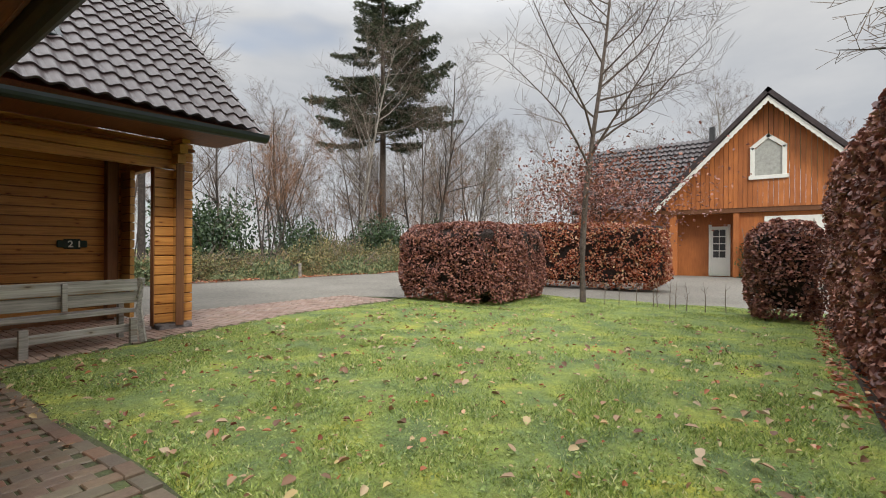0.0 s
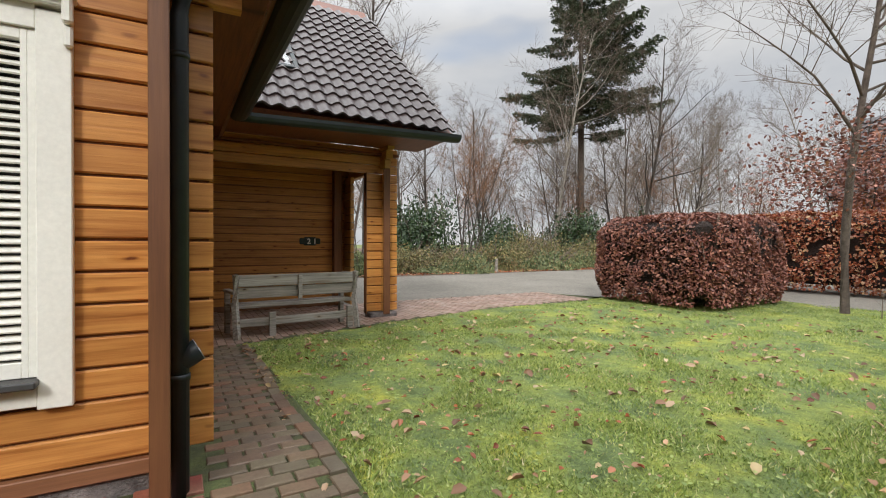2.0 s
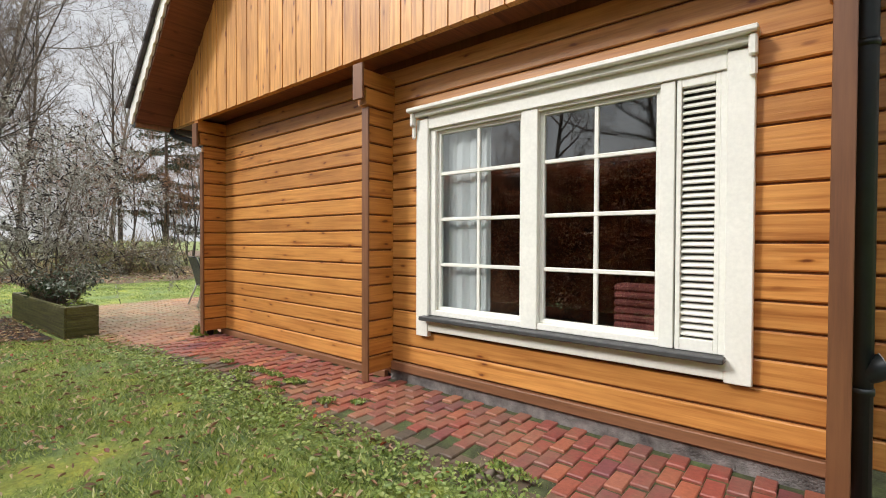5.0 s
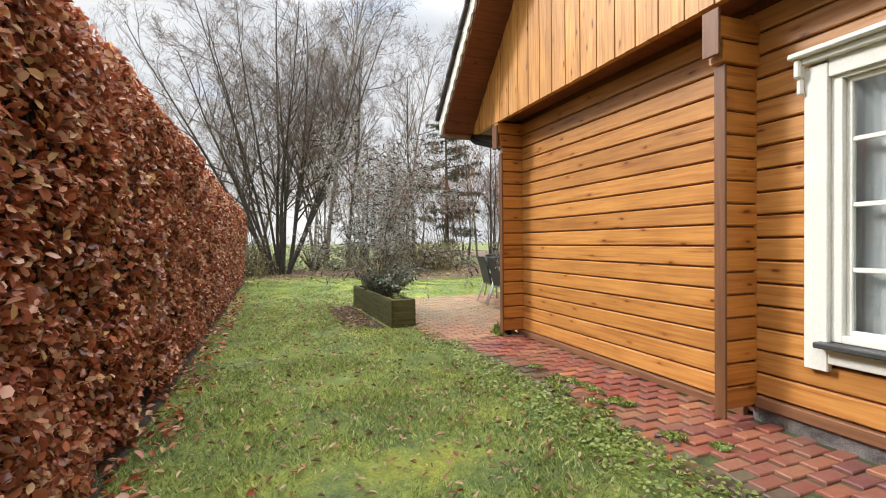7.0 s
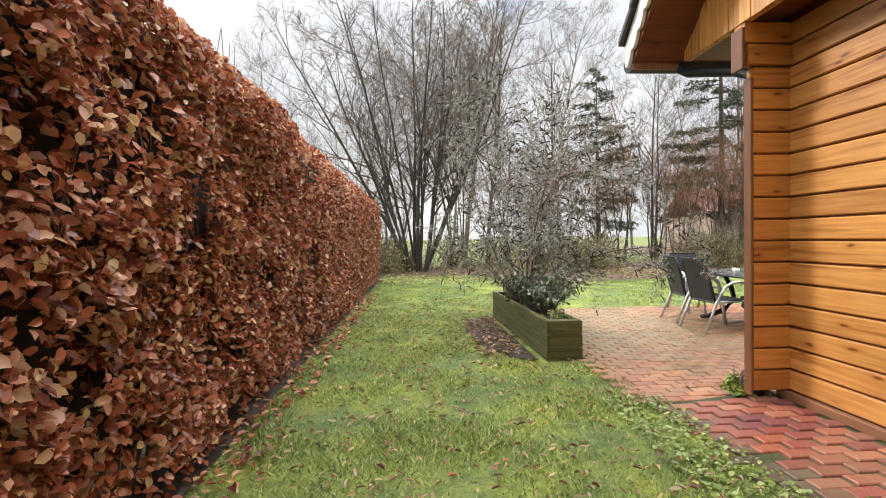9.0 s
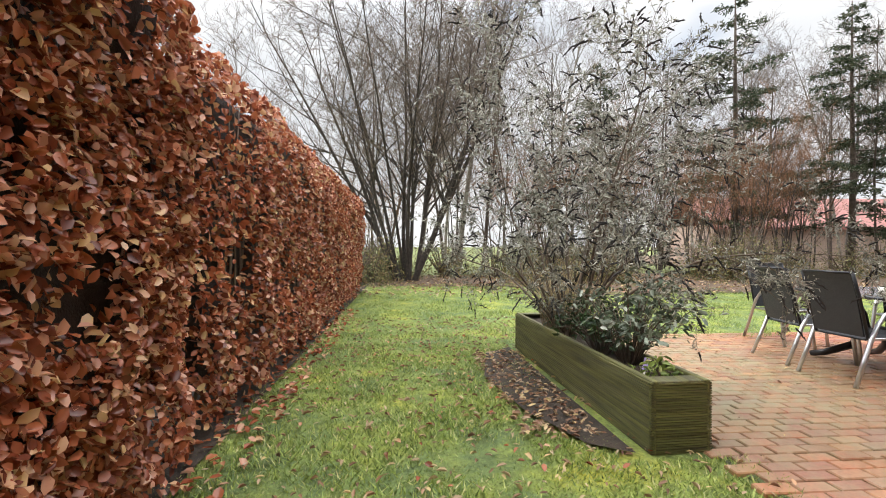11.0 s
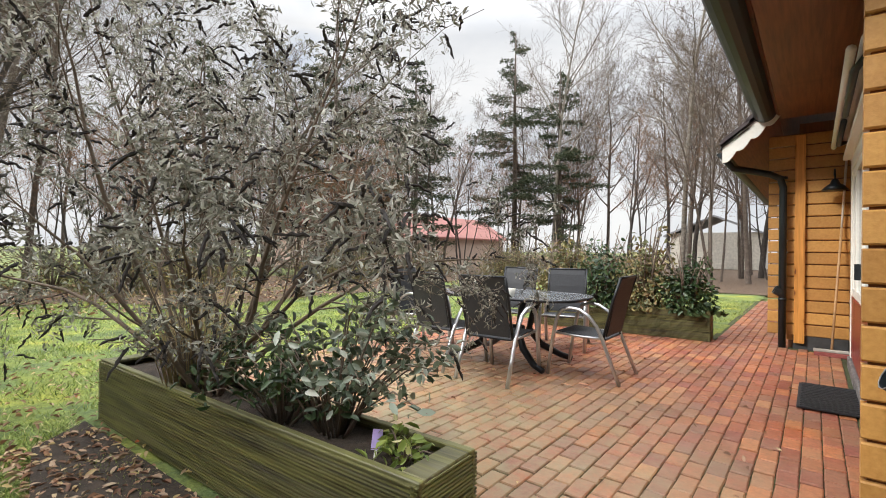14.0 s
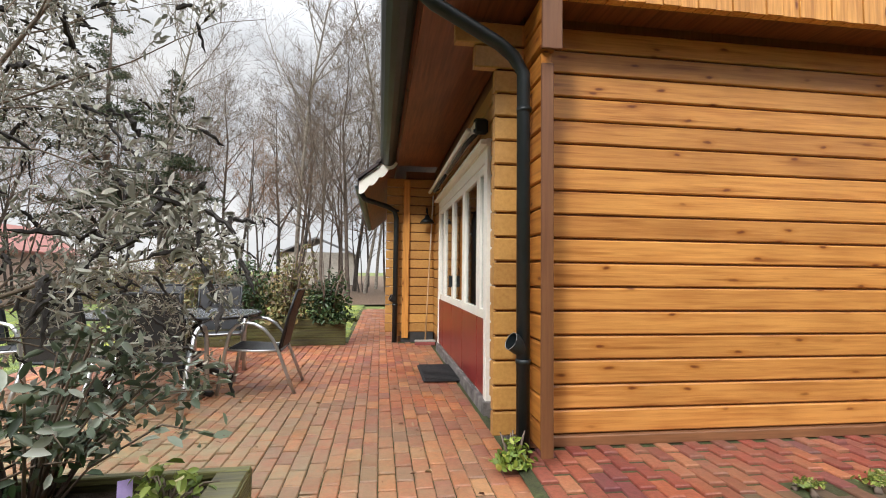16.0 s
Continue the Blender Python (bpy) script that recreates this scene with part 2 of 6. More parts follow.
LOGX = wood("stained_log_along", (0.61, 0.29, 0.08), (0.43, 0.17, 0.042), "x", 0.38)
LOGXY = wood("stained_log_end_wall", (0.54, 0.225, 0.045), (0.38, 0.14, 0.026), "y")
LOGY = wood("ochre_painted_log", (0.52, 0.285, 0.085), (0.43, 0.22, 0.06), "y", 0.45, False)
CLAD = wood("stained_upright_board", (0.72, 0.36, 0.10), (0.45, 0.19, 0.045), "z")
TRIM = wood("brown_painted_board", (0.20, 0.085, 0.035), (0.14, 0.055, 0.024), "z", 0.5, False)
TRIMX = wood("brown_painted_rail", (0.23, 0.105, 0.05), (0.15, 0.065, 0.03), "x", 0.5, False)
SOFFIT = wood("dark_red_soffit", (0.22, 0.07, 0.03), (0.12, 0.035, 0.016), "y", 0.5)
GREYWOOD = wood("weathered_grey_wood", (0.42, 0.40, 0.37), (0.20, 0.185, 0.17), "x", 0.8, True, 0.5)
PLANTWOOD = wood("mossy_wet_planter_wood", (0.18, 0.18, 0.06), (0.03, 0.027, 0.015), "x", 0.5, False, 0.5)
WHITE = plain("cream_white_paint", (0.80, 0.79, 0.72), 0.4, 0, 0.06, 3, 0.05)
METAL = plain("dark_green_grey_zinc", (0.016, 0.022, 0.025), 0.45, 0.2, 0.3, 5)
ALU_DULL = plain("dull_zinc", (0.36, 0.37, 0.37), 0.5, 0.6, 0.3, 20)
SLATE = plain("dark_slate_sill", (0.05, 0.05, 0.05), 0.5, 0, 0.4, 9, 0.4)
PLINTH = plain("limewashed_brick_plinth", (0.20, 0.18, 0.17), 0.9, 0, 0.75, 7, 0.8, 0.02)
REDPAINT = plain("oxblood_red_paint", (0.22, 0.02, 0.018), 0.3, 0, 0.15, 3, 0.05)
TILE = plain("dark_brown_roof_tile", (0.047, 0.034, 0.033), 0.38, 0, 0.5, 4, 0.3)
PANE = pane_mat("window_pane")
BRICK_RED = brick_mat("wet_red_clinker", [(0, (0.30, 0.075, 0.05)), (0.3, (0.22, 0.055, 0.045)), (0.55, (0.36, 0.11, 0.06)), (0.8, (0.17, 0.05, 0.055)), (1, (0.42, 0.16, 0.08))], 0.45)
BRICK_TERR = brick_mat("mossy_terrace_clinker", [(0, (0.42, 0.13, 0.06)), (0.3, (0.29, 0.085, 0.06)), (0.6, (0.52, 0.19, 0.075)), (0.85, (0.27, 0.10, 0.075)), (1, (0.55, 0.25, 0.11))], 0.45, (-9.6, -0.4, 3.3), (0.28, 0.62))
BRICK_GREY = brick_mat("mossy_brown_clinker", [(0, (0.14, 0.088, 0.06)), (0.5, (0.095, 0.072, 0.052)), (0.8, (0.18, 0.08, 0.048)), (1, (0.12, 0.10, 0.065))], 0.4)
JOINT = ground_mat("mossy_sand_joint", [(0.35, (0.05, 0.05, 0.025)), (0.65, (0.085, 0.11, 0.035))], 4)
SOIL = ground_mat("dark_garden_soil", [(0.3, (0.03, 0.022, 0.016)), (0.7, (0.065, 0.045, 0.032))], 5)
LITTER = ground_mat("rotting_leaf_litter", [(0.3, (0.07, 0.045, 0.03)), (0.7, (0.19, 0.12, 0.075))], 7)
LAWN = ground_mat("mossy_lawn", [(0.30, (0.09, 0.12, 0.04)), (0.42, (0.145, 0.205, 0.07)), (0.56, (0.25, 0.30, 0.065)), (0.70, (0.41, 0.40, 0.06))], 1.5, 45, 0.95, 1.0)
FIELD = ground_mat("rough_meadow", [(0.3, (0.10, 0.12, 0.04)), (0.7, (0.2, 0.24, 0.06))], 0.2, 8)
ASPHALT = ground_mat("damp_gravelly_asphalt", [(0.3, (0.155, 0.14, 0.12)), (0.7, (0.25, 0.23, 0.205))], 0.35, 50, 0.75, 0.3)
BARK = plain("grey_brown_bark", (0.13, 0.10, 0.08), 0.9, 0, 0.5, 9, 0.8, 0.02)
BARKD = plain("dark_wet_bark", (0.075, 0.062, 0.052), 0.9, 0, 0.5, 9, 0.8, 0.02)
BIRCH = plain("pale_bark", (0.28, 0.25, 0.21), 0.85, 0, 0.6, 7, 0.5)
TWIG = plain("brown_twig", (0.17, 0.13, 0.10), 0.9, 0, 0.3, 5)
BEECH = leafy("russet_beech_leaf", [(0, (0.14, 0.04, 0.026)), (0.3, (0.33, 0.092, 0.044)), (0.6, (0.52, 0.18, 0.085)), (0.82, (0.68, 0.38, 0.26)), (1, (0.72, 0.50, 0.24))], 0.24, 0.35)
BEECHD = leafy("purple_brown_beech_leaf", [(0, (0.11, 0.042, 0.034)), (0.5, (0.24, 0.09, 0.065)), (1, (0.45, 0.21, 0.14))], 0.45)
# near-black brown that carries the shade deep inside the hedges
HEDGE_SHADE = plain("hedge_shade_core", (0.03, 0.018, 0.014), 1.0, 0, 0.5, 8, 0.9, 0.03)
EVERG = leafy("dark_evergreen_leaf", [(0, (0.02, 0.045, 0.018)), (0.6, (0.045, 0.085, 0.03)), (1, (0.09, 0.14, 0.05))], 0.4)
NEEDLE = leafy("dark_conifer_needle", [(0, (0.035, 0.055, 0.03)), (0.7, (0.085, 0.11, 0.06)), (1, (0.16, 0.16, 0.10))], 0.6, 0.3)
BRAMBLE = leafy("pale_green_bramble_leaf", [(0, (0.07, 0.10, 0.04)), (0.5, (0.16, 0.20, 0.085)), (0.85, (0.28, 0.31, 0.14)), (1, (0.36, 0.22, 0.11))], 0.5)
TWIGR = plain("rusty_brown_twig", (0.24, 0.125, 0.065), 0.9, 0, 0.35, 3)
SHRUB = leafy("olive_undergrowth_leaf", [(0, (0.09, 0.10, 0.04)), (0.5, (0.19, 0.19, 0.075)), (0.8, (0.27, 0.18, 0.09)), (1, (0.36, 0.33, 0.12))], 0.6)
BUDD = leafy("grey_green_buddleia_leaf", [(0, (0.10, 0.10, 0.075)), (0.45, (0.24, 0.24, 0.195)), (0.8, (0.40, 0.40, 0.34)), (1, (0.62, 0.62, 0.55))], 0.6, 0.35)
SEED = plain("black_brown_seedhead", (0.022, 0.018, 0.016), 0.9, 0, 0.4, 20)
GRASS = leafy("grass_blade", [(0, (0.11, 0.165, 0.035)), (0.5, (0.255, 0.345, 0.075)), (0.85, (0.43, 0.49, 0.13)), (1, (0.64, 0.58, 0.34))], 0.4, 0.3)
CLOVER = leafy("ground_ivy_leaf", [(0, (0.13, 0.19, 0.045)), (0.6, (0.24, 0.33, 0.08)), (1, (0.42, 0.48, 0.16))], 0.35, 0.3)
FALLEN = leafy("fallen_leaf", [(0, (0.14, 0.07, 0.04)), (0.4, (0.32, 0.17, 0.09)), (0.75, (0.48, 0.36, 0.24)), (1, (0.56, 0.42, 0.18))], 0.6)


# ---- mesh helpers ----
def link_mesh(name, me, mat, parent=None, label=""):
    me.materials.append(mat)
    ob = new(name, me)
    if parent is not None:
        ob.parent = parent
    if label:
        ob["label"] = label
    return ob


def part(name, bm, mat, parent=None, label="", smooth=False):
    me = bpy.data.meshes.new(name)
    bm.normal_update()
    bm.to_mesh(me)
    bm.free()
    if smooth:
        me.shade_smooth()
    return link_mesh(name, me, mat, parent, label)


def raw(name, verts, faces, mat, parent=None, label="", smooth=False):
    me = bpy.data.meshes.new(name)
    me.from_pydata(np.asarray(verts, float).reshape(-1, 3).tolist(), [], faces if isinstance(faces, list) else faces.tolist())
    if smooth:
        me.shade_smooth()
    ob = link_mesh(name, me, mat, parent, label)
    if name in ("twigs", "stems", "limbs", "seed_heads"):      # too many and too fine to count
        ob["kind"] = "stuff"
    return ob


def empty(name, label, category, group="", kind="", at=(0, 0, 0)):
    e = new(name)
    e.location = at
    return tagged(e, label, category, group, kind)


def box(bm, x0, x1, y0, y1, z0, z1, bevel=0.0, m=None):
    r = bmesh.ops.create_cube(bm, size=1.0)
    vs = r["verts"]
    for v in vs:
        v.co = Vector(((x0 + x1) / 2 + v.co.x * (x1 - x0), (y0 + y1) / 2 + v.co.y * (y1 - y0), (z0 + z1) / 2 + v.co.z * (z1 - z0)))
    if bevel:
        es = {e for v in vs for e in v.link_edges}
        out = bmesh.ops.bevel(bm, geom=list(es), offset=bevel, segments=1, affect="EDGES", profile=0.5)
        vs = list({v for f in out["faces"] for v in f.verts} | {v for v in vs if v.is_valid})
    if m is not None:
        bmesh.ops.transform(bm, matrix=m, verts=[v for v in vs if v.is_valid])
    return bm


def boxed(*a, **k):
    return box(bmesh.new(), *a, **k)


def tube(points, radii, sides=8, caps=True):
    """A tapered tube along points, as verts and faces."""
    P = [Vector(p) for p in points]
    verts, faces = [], []
    up = Vector((0.13, 0.31, 0.94))
    for i, p in enumerate(P):
        d = (P[min(i + 1, len(P) - 1)] - P[max(i - 1, 0)]).normalized()
        a = d.cross(up if abs(d.dot(up)) < 0.95 else Vector((1, 0, 0))).normalized()
        c = d.cross(a)
        r = radii[i] if hasattr(radii, "__len__") else radii
        for s in range(sides):
            t = 2 * math.pi * s / sides
            verts.append(p + (a * math.cos(t) + c * math.sin(t)) * r)
    for i in range(len(P) - 1):
        for s in range(sides):
            q = (s + 1) % sides
            faces.append((i * sides + s, i * sides + q, (i + 1) * sides + q, (i + 1) * sides + s))
    if caps:
        faces.append(tuple(range(sides))[::-1])
        faces.append(tuple(range((len(P) - 1) * sides, len(P) * sides)))
    return verts, faces


def tubes(name, runs, mat, parent=None, label="", sides=8, smooth=True):
    V, F = [], []
    for pts, r in runs:
        v, f = tube(pts, r, sides)
        o = len(V)
        V += v
        F += [tuple(i + o for i in q) for q in f]
    return raw(name, [tuple(v) for v in V], F, mat, parent, label, smooth)


def log(parent, axis, a0, a1, face, depth, z, pitch, mat, name="log"):
    """One squared log with chamfered edges; face is the outer plane, depth is signed inwards."""
    c, g = 0.008, 0.0070
    z0, z1 = z + g, z + pitch - g
    s = 1 if depth > 0 else -1
    prof = [(face + s * c, z0), (face, z0 + c), (face, z1 - c), (face + s * c, z1), (face + depth - s * c, z1), (face + depth, z1 - c), (face + depth, z0 + c), (face + depth - s * c, z0)]
    vs = []
    for a in (a0, a1):
        for d, zz in prof:
            vs.append((a, d, zz) if axis == "x" else (d, a, zz))
    fs = [(i, (i + 1) % 8, (i + 1) % 8 + 8, i + 8) for i in range(8)] + [tuple(range(8)), tuple(range(15, 7, -1))]
    if (axis == "x") == (s > 0):
        fs = [f[::-1] for f in fs]
    return raw(name, vs, fs, mat, parent)


def leaves(name, centers, normals, size, mat, parent=None, label="", fold=0.25, ratio=0.6, jitter=0.7, rng=None, kite=True):
    """Many small folded leaves with random turns: two kite halves each."""
    rng = rng or np.random.default_rng(3)
    n = len(centers)
    C = np.asarray(centers, float)
    N = np.asarray(normals, float) + rng.normal(0, jitter, (n, 3))
    N /= np.linalg.norm(N, axis=1)[:, None] + 1e-9
    A = np.cross(N, rng.normal(0, 1, (n, 3)))
    A /= np.linalg.norm(A, axis=1)[:, None] + 1e-9
    B = np.cross(N, A)
    S = (size * rng.uniform(0.6, 1.25, n))[:, None]
    tip, tail = C + A * S * 0.5, C - A * S * 0.5
    curl = N * S * rng.uniform(-0.16, 0.10, n)[:, None]
    tip, tail = tip + curl, tail + curl
    side_a, side_b = B * S * ratio * 0.5 + N * S * fold * 0.5, -B * S * ratio * 0.5 + N * S * fold * 0.5
    lo, hi = -A * S * 0.20, A * S * 0.20
    V = np.stack([tail, C + lo + side_a * 0.92, C + hi + side_a * 0.86, tip, C + hi + side_b * 0.86, C + lo + side_b * 0.92], 1).reshape(-1, 3)
    k = np.arange(n)[:, None] * 6
    F = np.concatenate([k + np.array([[0, 3, 2, 1]]), k + np.array([[0, 5, 4, 3]])], 0)
    me = bpy.data.meshes.new(name)
    me.vertices.add(len(V))
    me.vertices.foreach_set("co", V.ravel())
    me.loops.add(F.size)
    me.loops.foreach_set("vertex_index", F.ravel().astype(np.int32))
    me.polygons.add(len(F))
    me.polygons.foreach_set("loop_start", np.arange(0, F.size, 4, dtype=np.int32))
    me.update(calc_edges=True)
    return link_mesh(name, me, mat, parent, label)


def polygon(name, pts, z, mat, label, category, thick=0.0):
    bm = bmesh.new()
    f = bm.faces.new([bm.verts.new((x, y, z)) for x, y in pts])
    if f.normal.z < 0 or f.calc_area() and (f.normal_update() or f.normal.z < 0):
        f.normal_flip()
    if thick:
        ex = bmesh.ops.extrude_face_region(bm, geom=[f])
        for v in ex["geom"]:
            if isinstance(v, bmesh.types.BMVert):
                v.co.z -= thick
        bmesh.ops.recalc_face_normals(bm, faces=bm.faces[:])
    return tagged(part(name, bm, mat), label, category, kind="structure")


# ---- ground ----
def lawn_edge(x, y):
    b = float(np.interp(x, [0.74, 1.84, 3.22, 5.5, 8.4, 9.0, 12.2], [3.72, 4.04, 4.44, 4.95, 5.12, 5.3, 5.3]))
    return -3.9 + (y + 3.9) * (b + 3.9) / 9.25


def sheet(name, x0, x1, y0, y1, step, fn, mat, label, category, fit_y=lambda x, y: y):
    nx, ny = max(2, int((x1 - x0) / step)), max(2, int((y1 - y0) / step))
    xs, ys = np.linspace(x0, x1, nx + 1), np.linspace(y0, y1, ny + 1)
    V = [(x, fit_y(x, y), fn(x, y)) for y in ys for x in xs]
    F = [(j * (nx + 1) + i, j * (nx + 1) + i + 1, (j + 1) * (nx + 1) + i + 1, (j + 1) * (nx + 1) + i) for j in range(ny) for i in range(nx)]
    return tagged(raw(name, V, F, mat, smooth=True), label, category, kind="structure")


def swell(x, y):
    return 0.022 * noise.noise(Vector((x * 0.9, y * 0.9, 0.0))) + 0.012 * noise.noise(Vector((x * 3.1, y * 3.1, 4.0)))


polygon("ground", [(-900, -900), (900, -900), (900, 900), (-900, 900)], -0.09, FIELD, "rough green meadow reaching to the horizon", "ground")
sheet("lawn_front", 0.74, 12.2, -3.9, 5.35, 0.18, lambda x, y: swell(x, y) - 0.006, LAWN, "mossy green front lawn strewn with fallen leaves", "lawn", lawn_edge)
sheet("lawn_garden", -20.2, 0.75, -4.6, -0.86, 0.2, lambda x, y: swell(x, y) - 0.006, LAWN, "bright mossy garden lawn beside the beech hedge", "lawn")
sheet("lawn_back", -20.2, -11.2, -0.86, 14, 0.3, lambda x, y: swell(x, y) - 0.006, LAWN, "bright mossy lawn behind the terrace", "lawn")
sheet("lawn_side", -11.2, -7.85, 5.1, 14, 0.3, lambda x, y: swell(x, y) - 0.006, LAWN, "narrow lawn beside the garden path", "lawn")
polygon("driveway", [(-1.5, 6.9), (0.2, 6.9), (3.0, 6.4), (6.2, 6.6), (8.6, 6.9), (9.2, 5.4), (12.1, 4.6), (11.8, 1.3), (12.0, -1), (12.5, -14), (27, -14), (27, 14.9), (8, 14.4), (-1.5, 15)], -0.012, ASPHALT, "worn grey asphalt drive with damp patches", "drive")
polygon("forest_floor", [(-60, 14.3), (60, 14.6), (120, 140), (-120, 140)], -0.02, LITTER, "brown leaf litter under the roadside trees", "ground")
polygon("garden_bed", [(-24, -9), (-19.3, -6), (-19.2, 0.5), (-16.3, 1.6), (-17, 9), (-19.5, 17), (-26, 17)], 0.012, LITTER, "leaf-covered bed at the end of the garden", "ground")
polygon("hedge_bed", [(-20, -5.2), (11.3, -5.0), (11.3, -3.42), (4, -3.42), (1, -3.95), (-20, -4.0)], 0.022, SOIL, "dark bare soil strip under the hedge", "ground")


# ---- house ----
PITCH, Z0 = 0.1533, 0.235
XL, XR = -6.40, -0.01          # outer faces of the two long log walls
WX0, WX1, WZ0, WZ1 = -2.68, -0.50, 0.66, 2.30   # opening in the front wall

wall_front = tagged(part("wall_front", box(box(box(box(bmesh.new(), XL + 0.02, WX0, 0.022, 0.1, 0.1, 2.95), WX1, XR - 0.02, 0.022, 0.1, 0.1, 2.95), WX0, WX1, 0.022, 0.1, 0.1, WZ0), WX0, WX1, 0.022, 0.1, WZ1, 2.95), TRIM), "honey-stained log wall with a white framed window", "wall", kind="structure")
PITCH_W, Z0_W, XM = 0.160, 0.13, -3.155      # courses of the west bay, up to the middle pillar
for i in range(17):
    z = Z0 + i * PITCH
    x_out1 = 0.19 if i < 15 else (0.33 if i == 15 else 0.46)
    if z + PITCH > WZ0 and z < WZ1 - 0.02:
        log(wall_front, "x", XM, WX0 - 0.01, 0.0, 0.07, z, PITCH, LOGX)
        log(wall_front, "x", WX1 + 0.01, x_out1, 0.0, 0.07, z, PITCH, LOGX)
    else:
        log(wall_front, "x", XM, x_out1, 0.0, 0.07, z, PITCH, LOGX)
    zw = Z0_W + i * PITCH_W
    log(wall_front, "x", XL, XM, 0.0, 0.07, zw, PITCH_W, LOGX)
    log(wall_front, "x", -6.58 if i < 15 else (-6.72 if i == 15 else -6.85), XL, 0.0, 0.07, zw, PITCH_W, LOGY)
part("tongue", boxed(-6.56, XL + 0.03, 0.025, 0.045, 0.16, 2.6), TRIM, wall_front)
part("tongue", boxed(XR - 0.03, 0.17, 0.025, 0.045, 0.26, 2.6), TRIM, wall_front)
part("base_rail", boxed(-6.40, XM - 0.04, -0.028, 0.02, 0.06, 0.128, 0.006), TRIMX, wall_front, "brown painted rail along the foot of the wall")
part("base_rail", boxed(XM + 0.04, -0.06, -0.028, 0.02, 0.155, 0.232, 0.006), TRIMX, wall_front, "brown painted rail along the foot of the wall")
tagged(part("plinth_west", boxed(-6.36, XM, 0.004, 0.1, -0.1, 0.065, 0.01), PLINTH), "limewashed brick plinth under the log wall", "plinth", kind="structure")
tagged(part("plinth", boxed(XM, -0.03, 0.004, 0.1, -0.1, 0.16, 0.01), PLINTH), "limewashed brick plinth under the log wall", "plinth", kind="structure")

for name, xc in (("log_pillar", -6.33), ("log_pillar", -3.155), ("log_pillar", -0.045)):
    p = empty(name, "stack of crossing log ends behind a brown cover board", "log corner", "log corners of the front wall")
    for i in range(17):
        pt, zb = (PITCH_W, Z0_W) if xc < -6 else (PITCH, Z0)
        zz = zb - 0.077 * (xc > -6) + i * pt
        y0 = -0.28 if i < 15 else (-0.33 if i == 15 else -0.36)
        log(p, "y", y0, 0.0, xc - 0.035 - (0.02 if i > 14 else 0), 0.07 + (0.04 if i > 14 else 0), zz, pt, LOGXY, "log_end")
    part("tongue", boxed(xc - 0.012, xc + 0.012, -0.27, 0.01, 0.16, 2.7), TRIM, p)
    cw = 0.038 if xc < -6 else 0.042
    part("cover_board", boxed(xc - cw, xc + cw, -0.303, -0.283, 0.10, 2.45, 0.004), TRIM, p, "brown painted cover board")
    part("cap_board", boxed(xc - 0.062, xc + 0.062, -0.385, -0.36, 2.50, 2.80, 0.004), TRIM, p)

# long side walls
wall_left = tagged(part("wall_terrace", box(box(box(bmesh.new(), XL + 0.022, XL + 0.1, 0.1, 0.9, 0.05, 2.95), XL + 0.022, XL + 0.1, 4.12, 9.5, 0.05, 2.95), XL + 0.022, XL + 0.1, 0.9, 4.12, 2.28, 2.95), TRIM), "ochre log wall with french doors onto the terrace", "wall", kind="structure")
for i in range(17):
    z = Z0 - 0.077 + i * PITCH
    if z < 2.2:
        log(wall_left, "y", 0.07, 0.86, XL, 0.07, z, PITCH, LOGY)
        log(wall_left, "y", 4.16, 4.95, XL, 0.07, z, PITCH, LOGY)
    else:
        log(wall_left, "y", 0.07, 4.95, XL, 0.07, z, PITCH, LOGY)
wall_right = tagged(part("wall_entrance", boxed(XR - 0.1, XR - 0.022, 0.1, 9.5, -0.05, 3.1), TRIM), "log side wall leading to the porch", "wall", kind="structure")
for i in range(18):
    log(wall_right, "y", 0.07, 6.87, XR, -0.07, Z0 - 0.077 + i * PITCH, PITCH, LOGY)
tagged(part("wall_rear", boxed(XL, XR, 9.5, 9.6, -0.05, 3.1), TRIM), "plain brown rear wall", "wall", kind="structure")

# gable, soffit and roof
RX, EZ = -3.2, 2.93            # ridge line and eave height
EXL, EXR = -7.15, 0.62
TAN = 1.02
gable = tagged(part("wall_gable", boxed(EXL + 0.1, EXR - 0.1, -0.30, -0.27, 2.86, 2.92), TRIM), "upper gable of upright honey-stained boards", "wall", kind="structure")
bx = EXL + 0.12
k = 0
while bx < EXR - 0.12:
    w = 0.118
    top = lambda q: EZ + (min(q - EXL, EXR - q)) * TAN - 0.08
    V = []
    for y in (-0.372 + 0.006 * (k % 2), -0.31):
        V += [(bx + 0.004, y, 2.84), (bx + w - 0.004, y, 2.84), (bx + w - 0.004, y, top(bx + w)), (bx + 0.004, y, top(bx))]
    raw("board", V, [(0, 1, 2, 3), (7, 6, 5, 4), (0, 4, 5, 1), (1, 5, 6, 2), (2, 6, 7, 3), (3, 7, 4, 0)], CLAD, gable)
    bx += w
    k += 1
tagged(part("soffit_gable", boxed(EXL + 0.1, EXR - 0.1, -0.31, 0.0, 2.90, 2.93), SOFFIT), "dark stained boards under the gable", "soffit", kind="structure")


def slab(name, pts, thick, mat, label, parent=None):
    """A sloping slab from four upper corners."""
    P = [Vector(p) for p in pts]
    n = (P[1] - P[0]).cross(P[3] - P[0]).normalized()
    n = n if n.z > 0 else -n
    V = [tuple(p) for p in P] + [tuple(p - n * thick) for p in P]
    F = [(0, 1, 2, 3), (7, 6, 5, 4), (0, 4, 5, 1), (1, 5, 6, 2), (2, 6, 7, 3), (3, 7, 4, 0)]
    o = raw(name, V, F, mat, parent)
    if label:
        tagged(o, label, "roof", kind="structure")
    return o


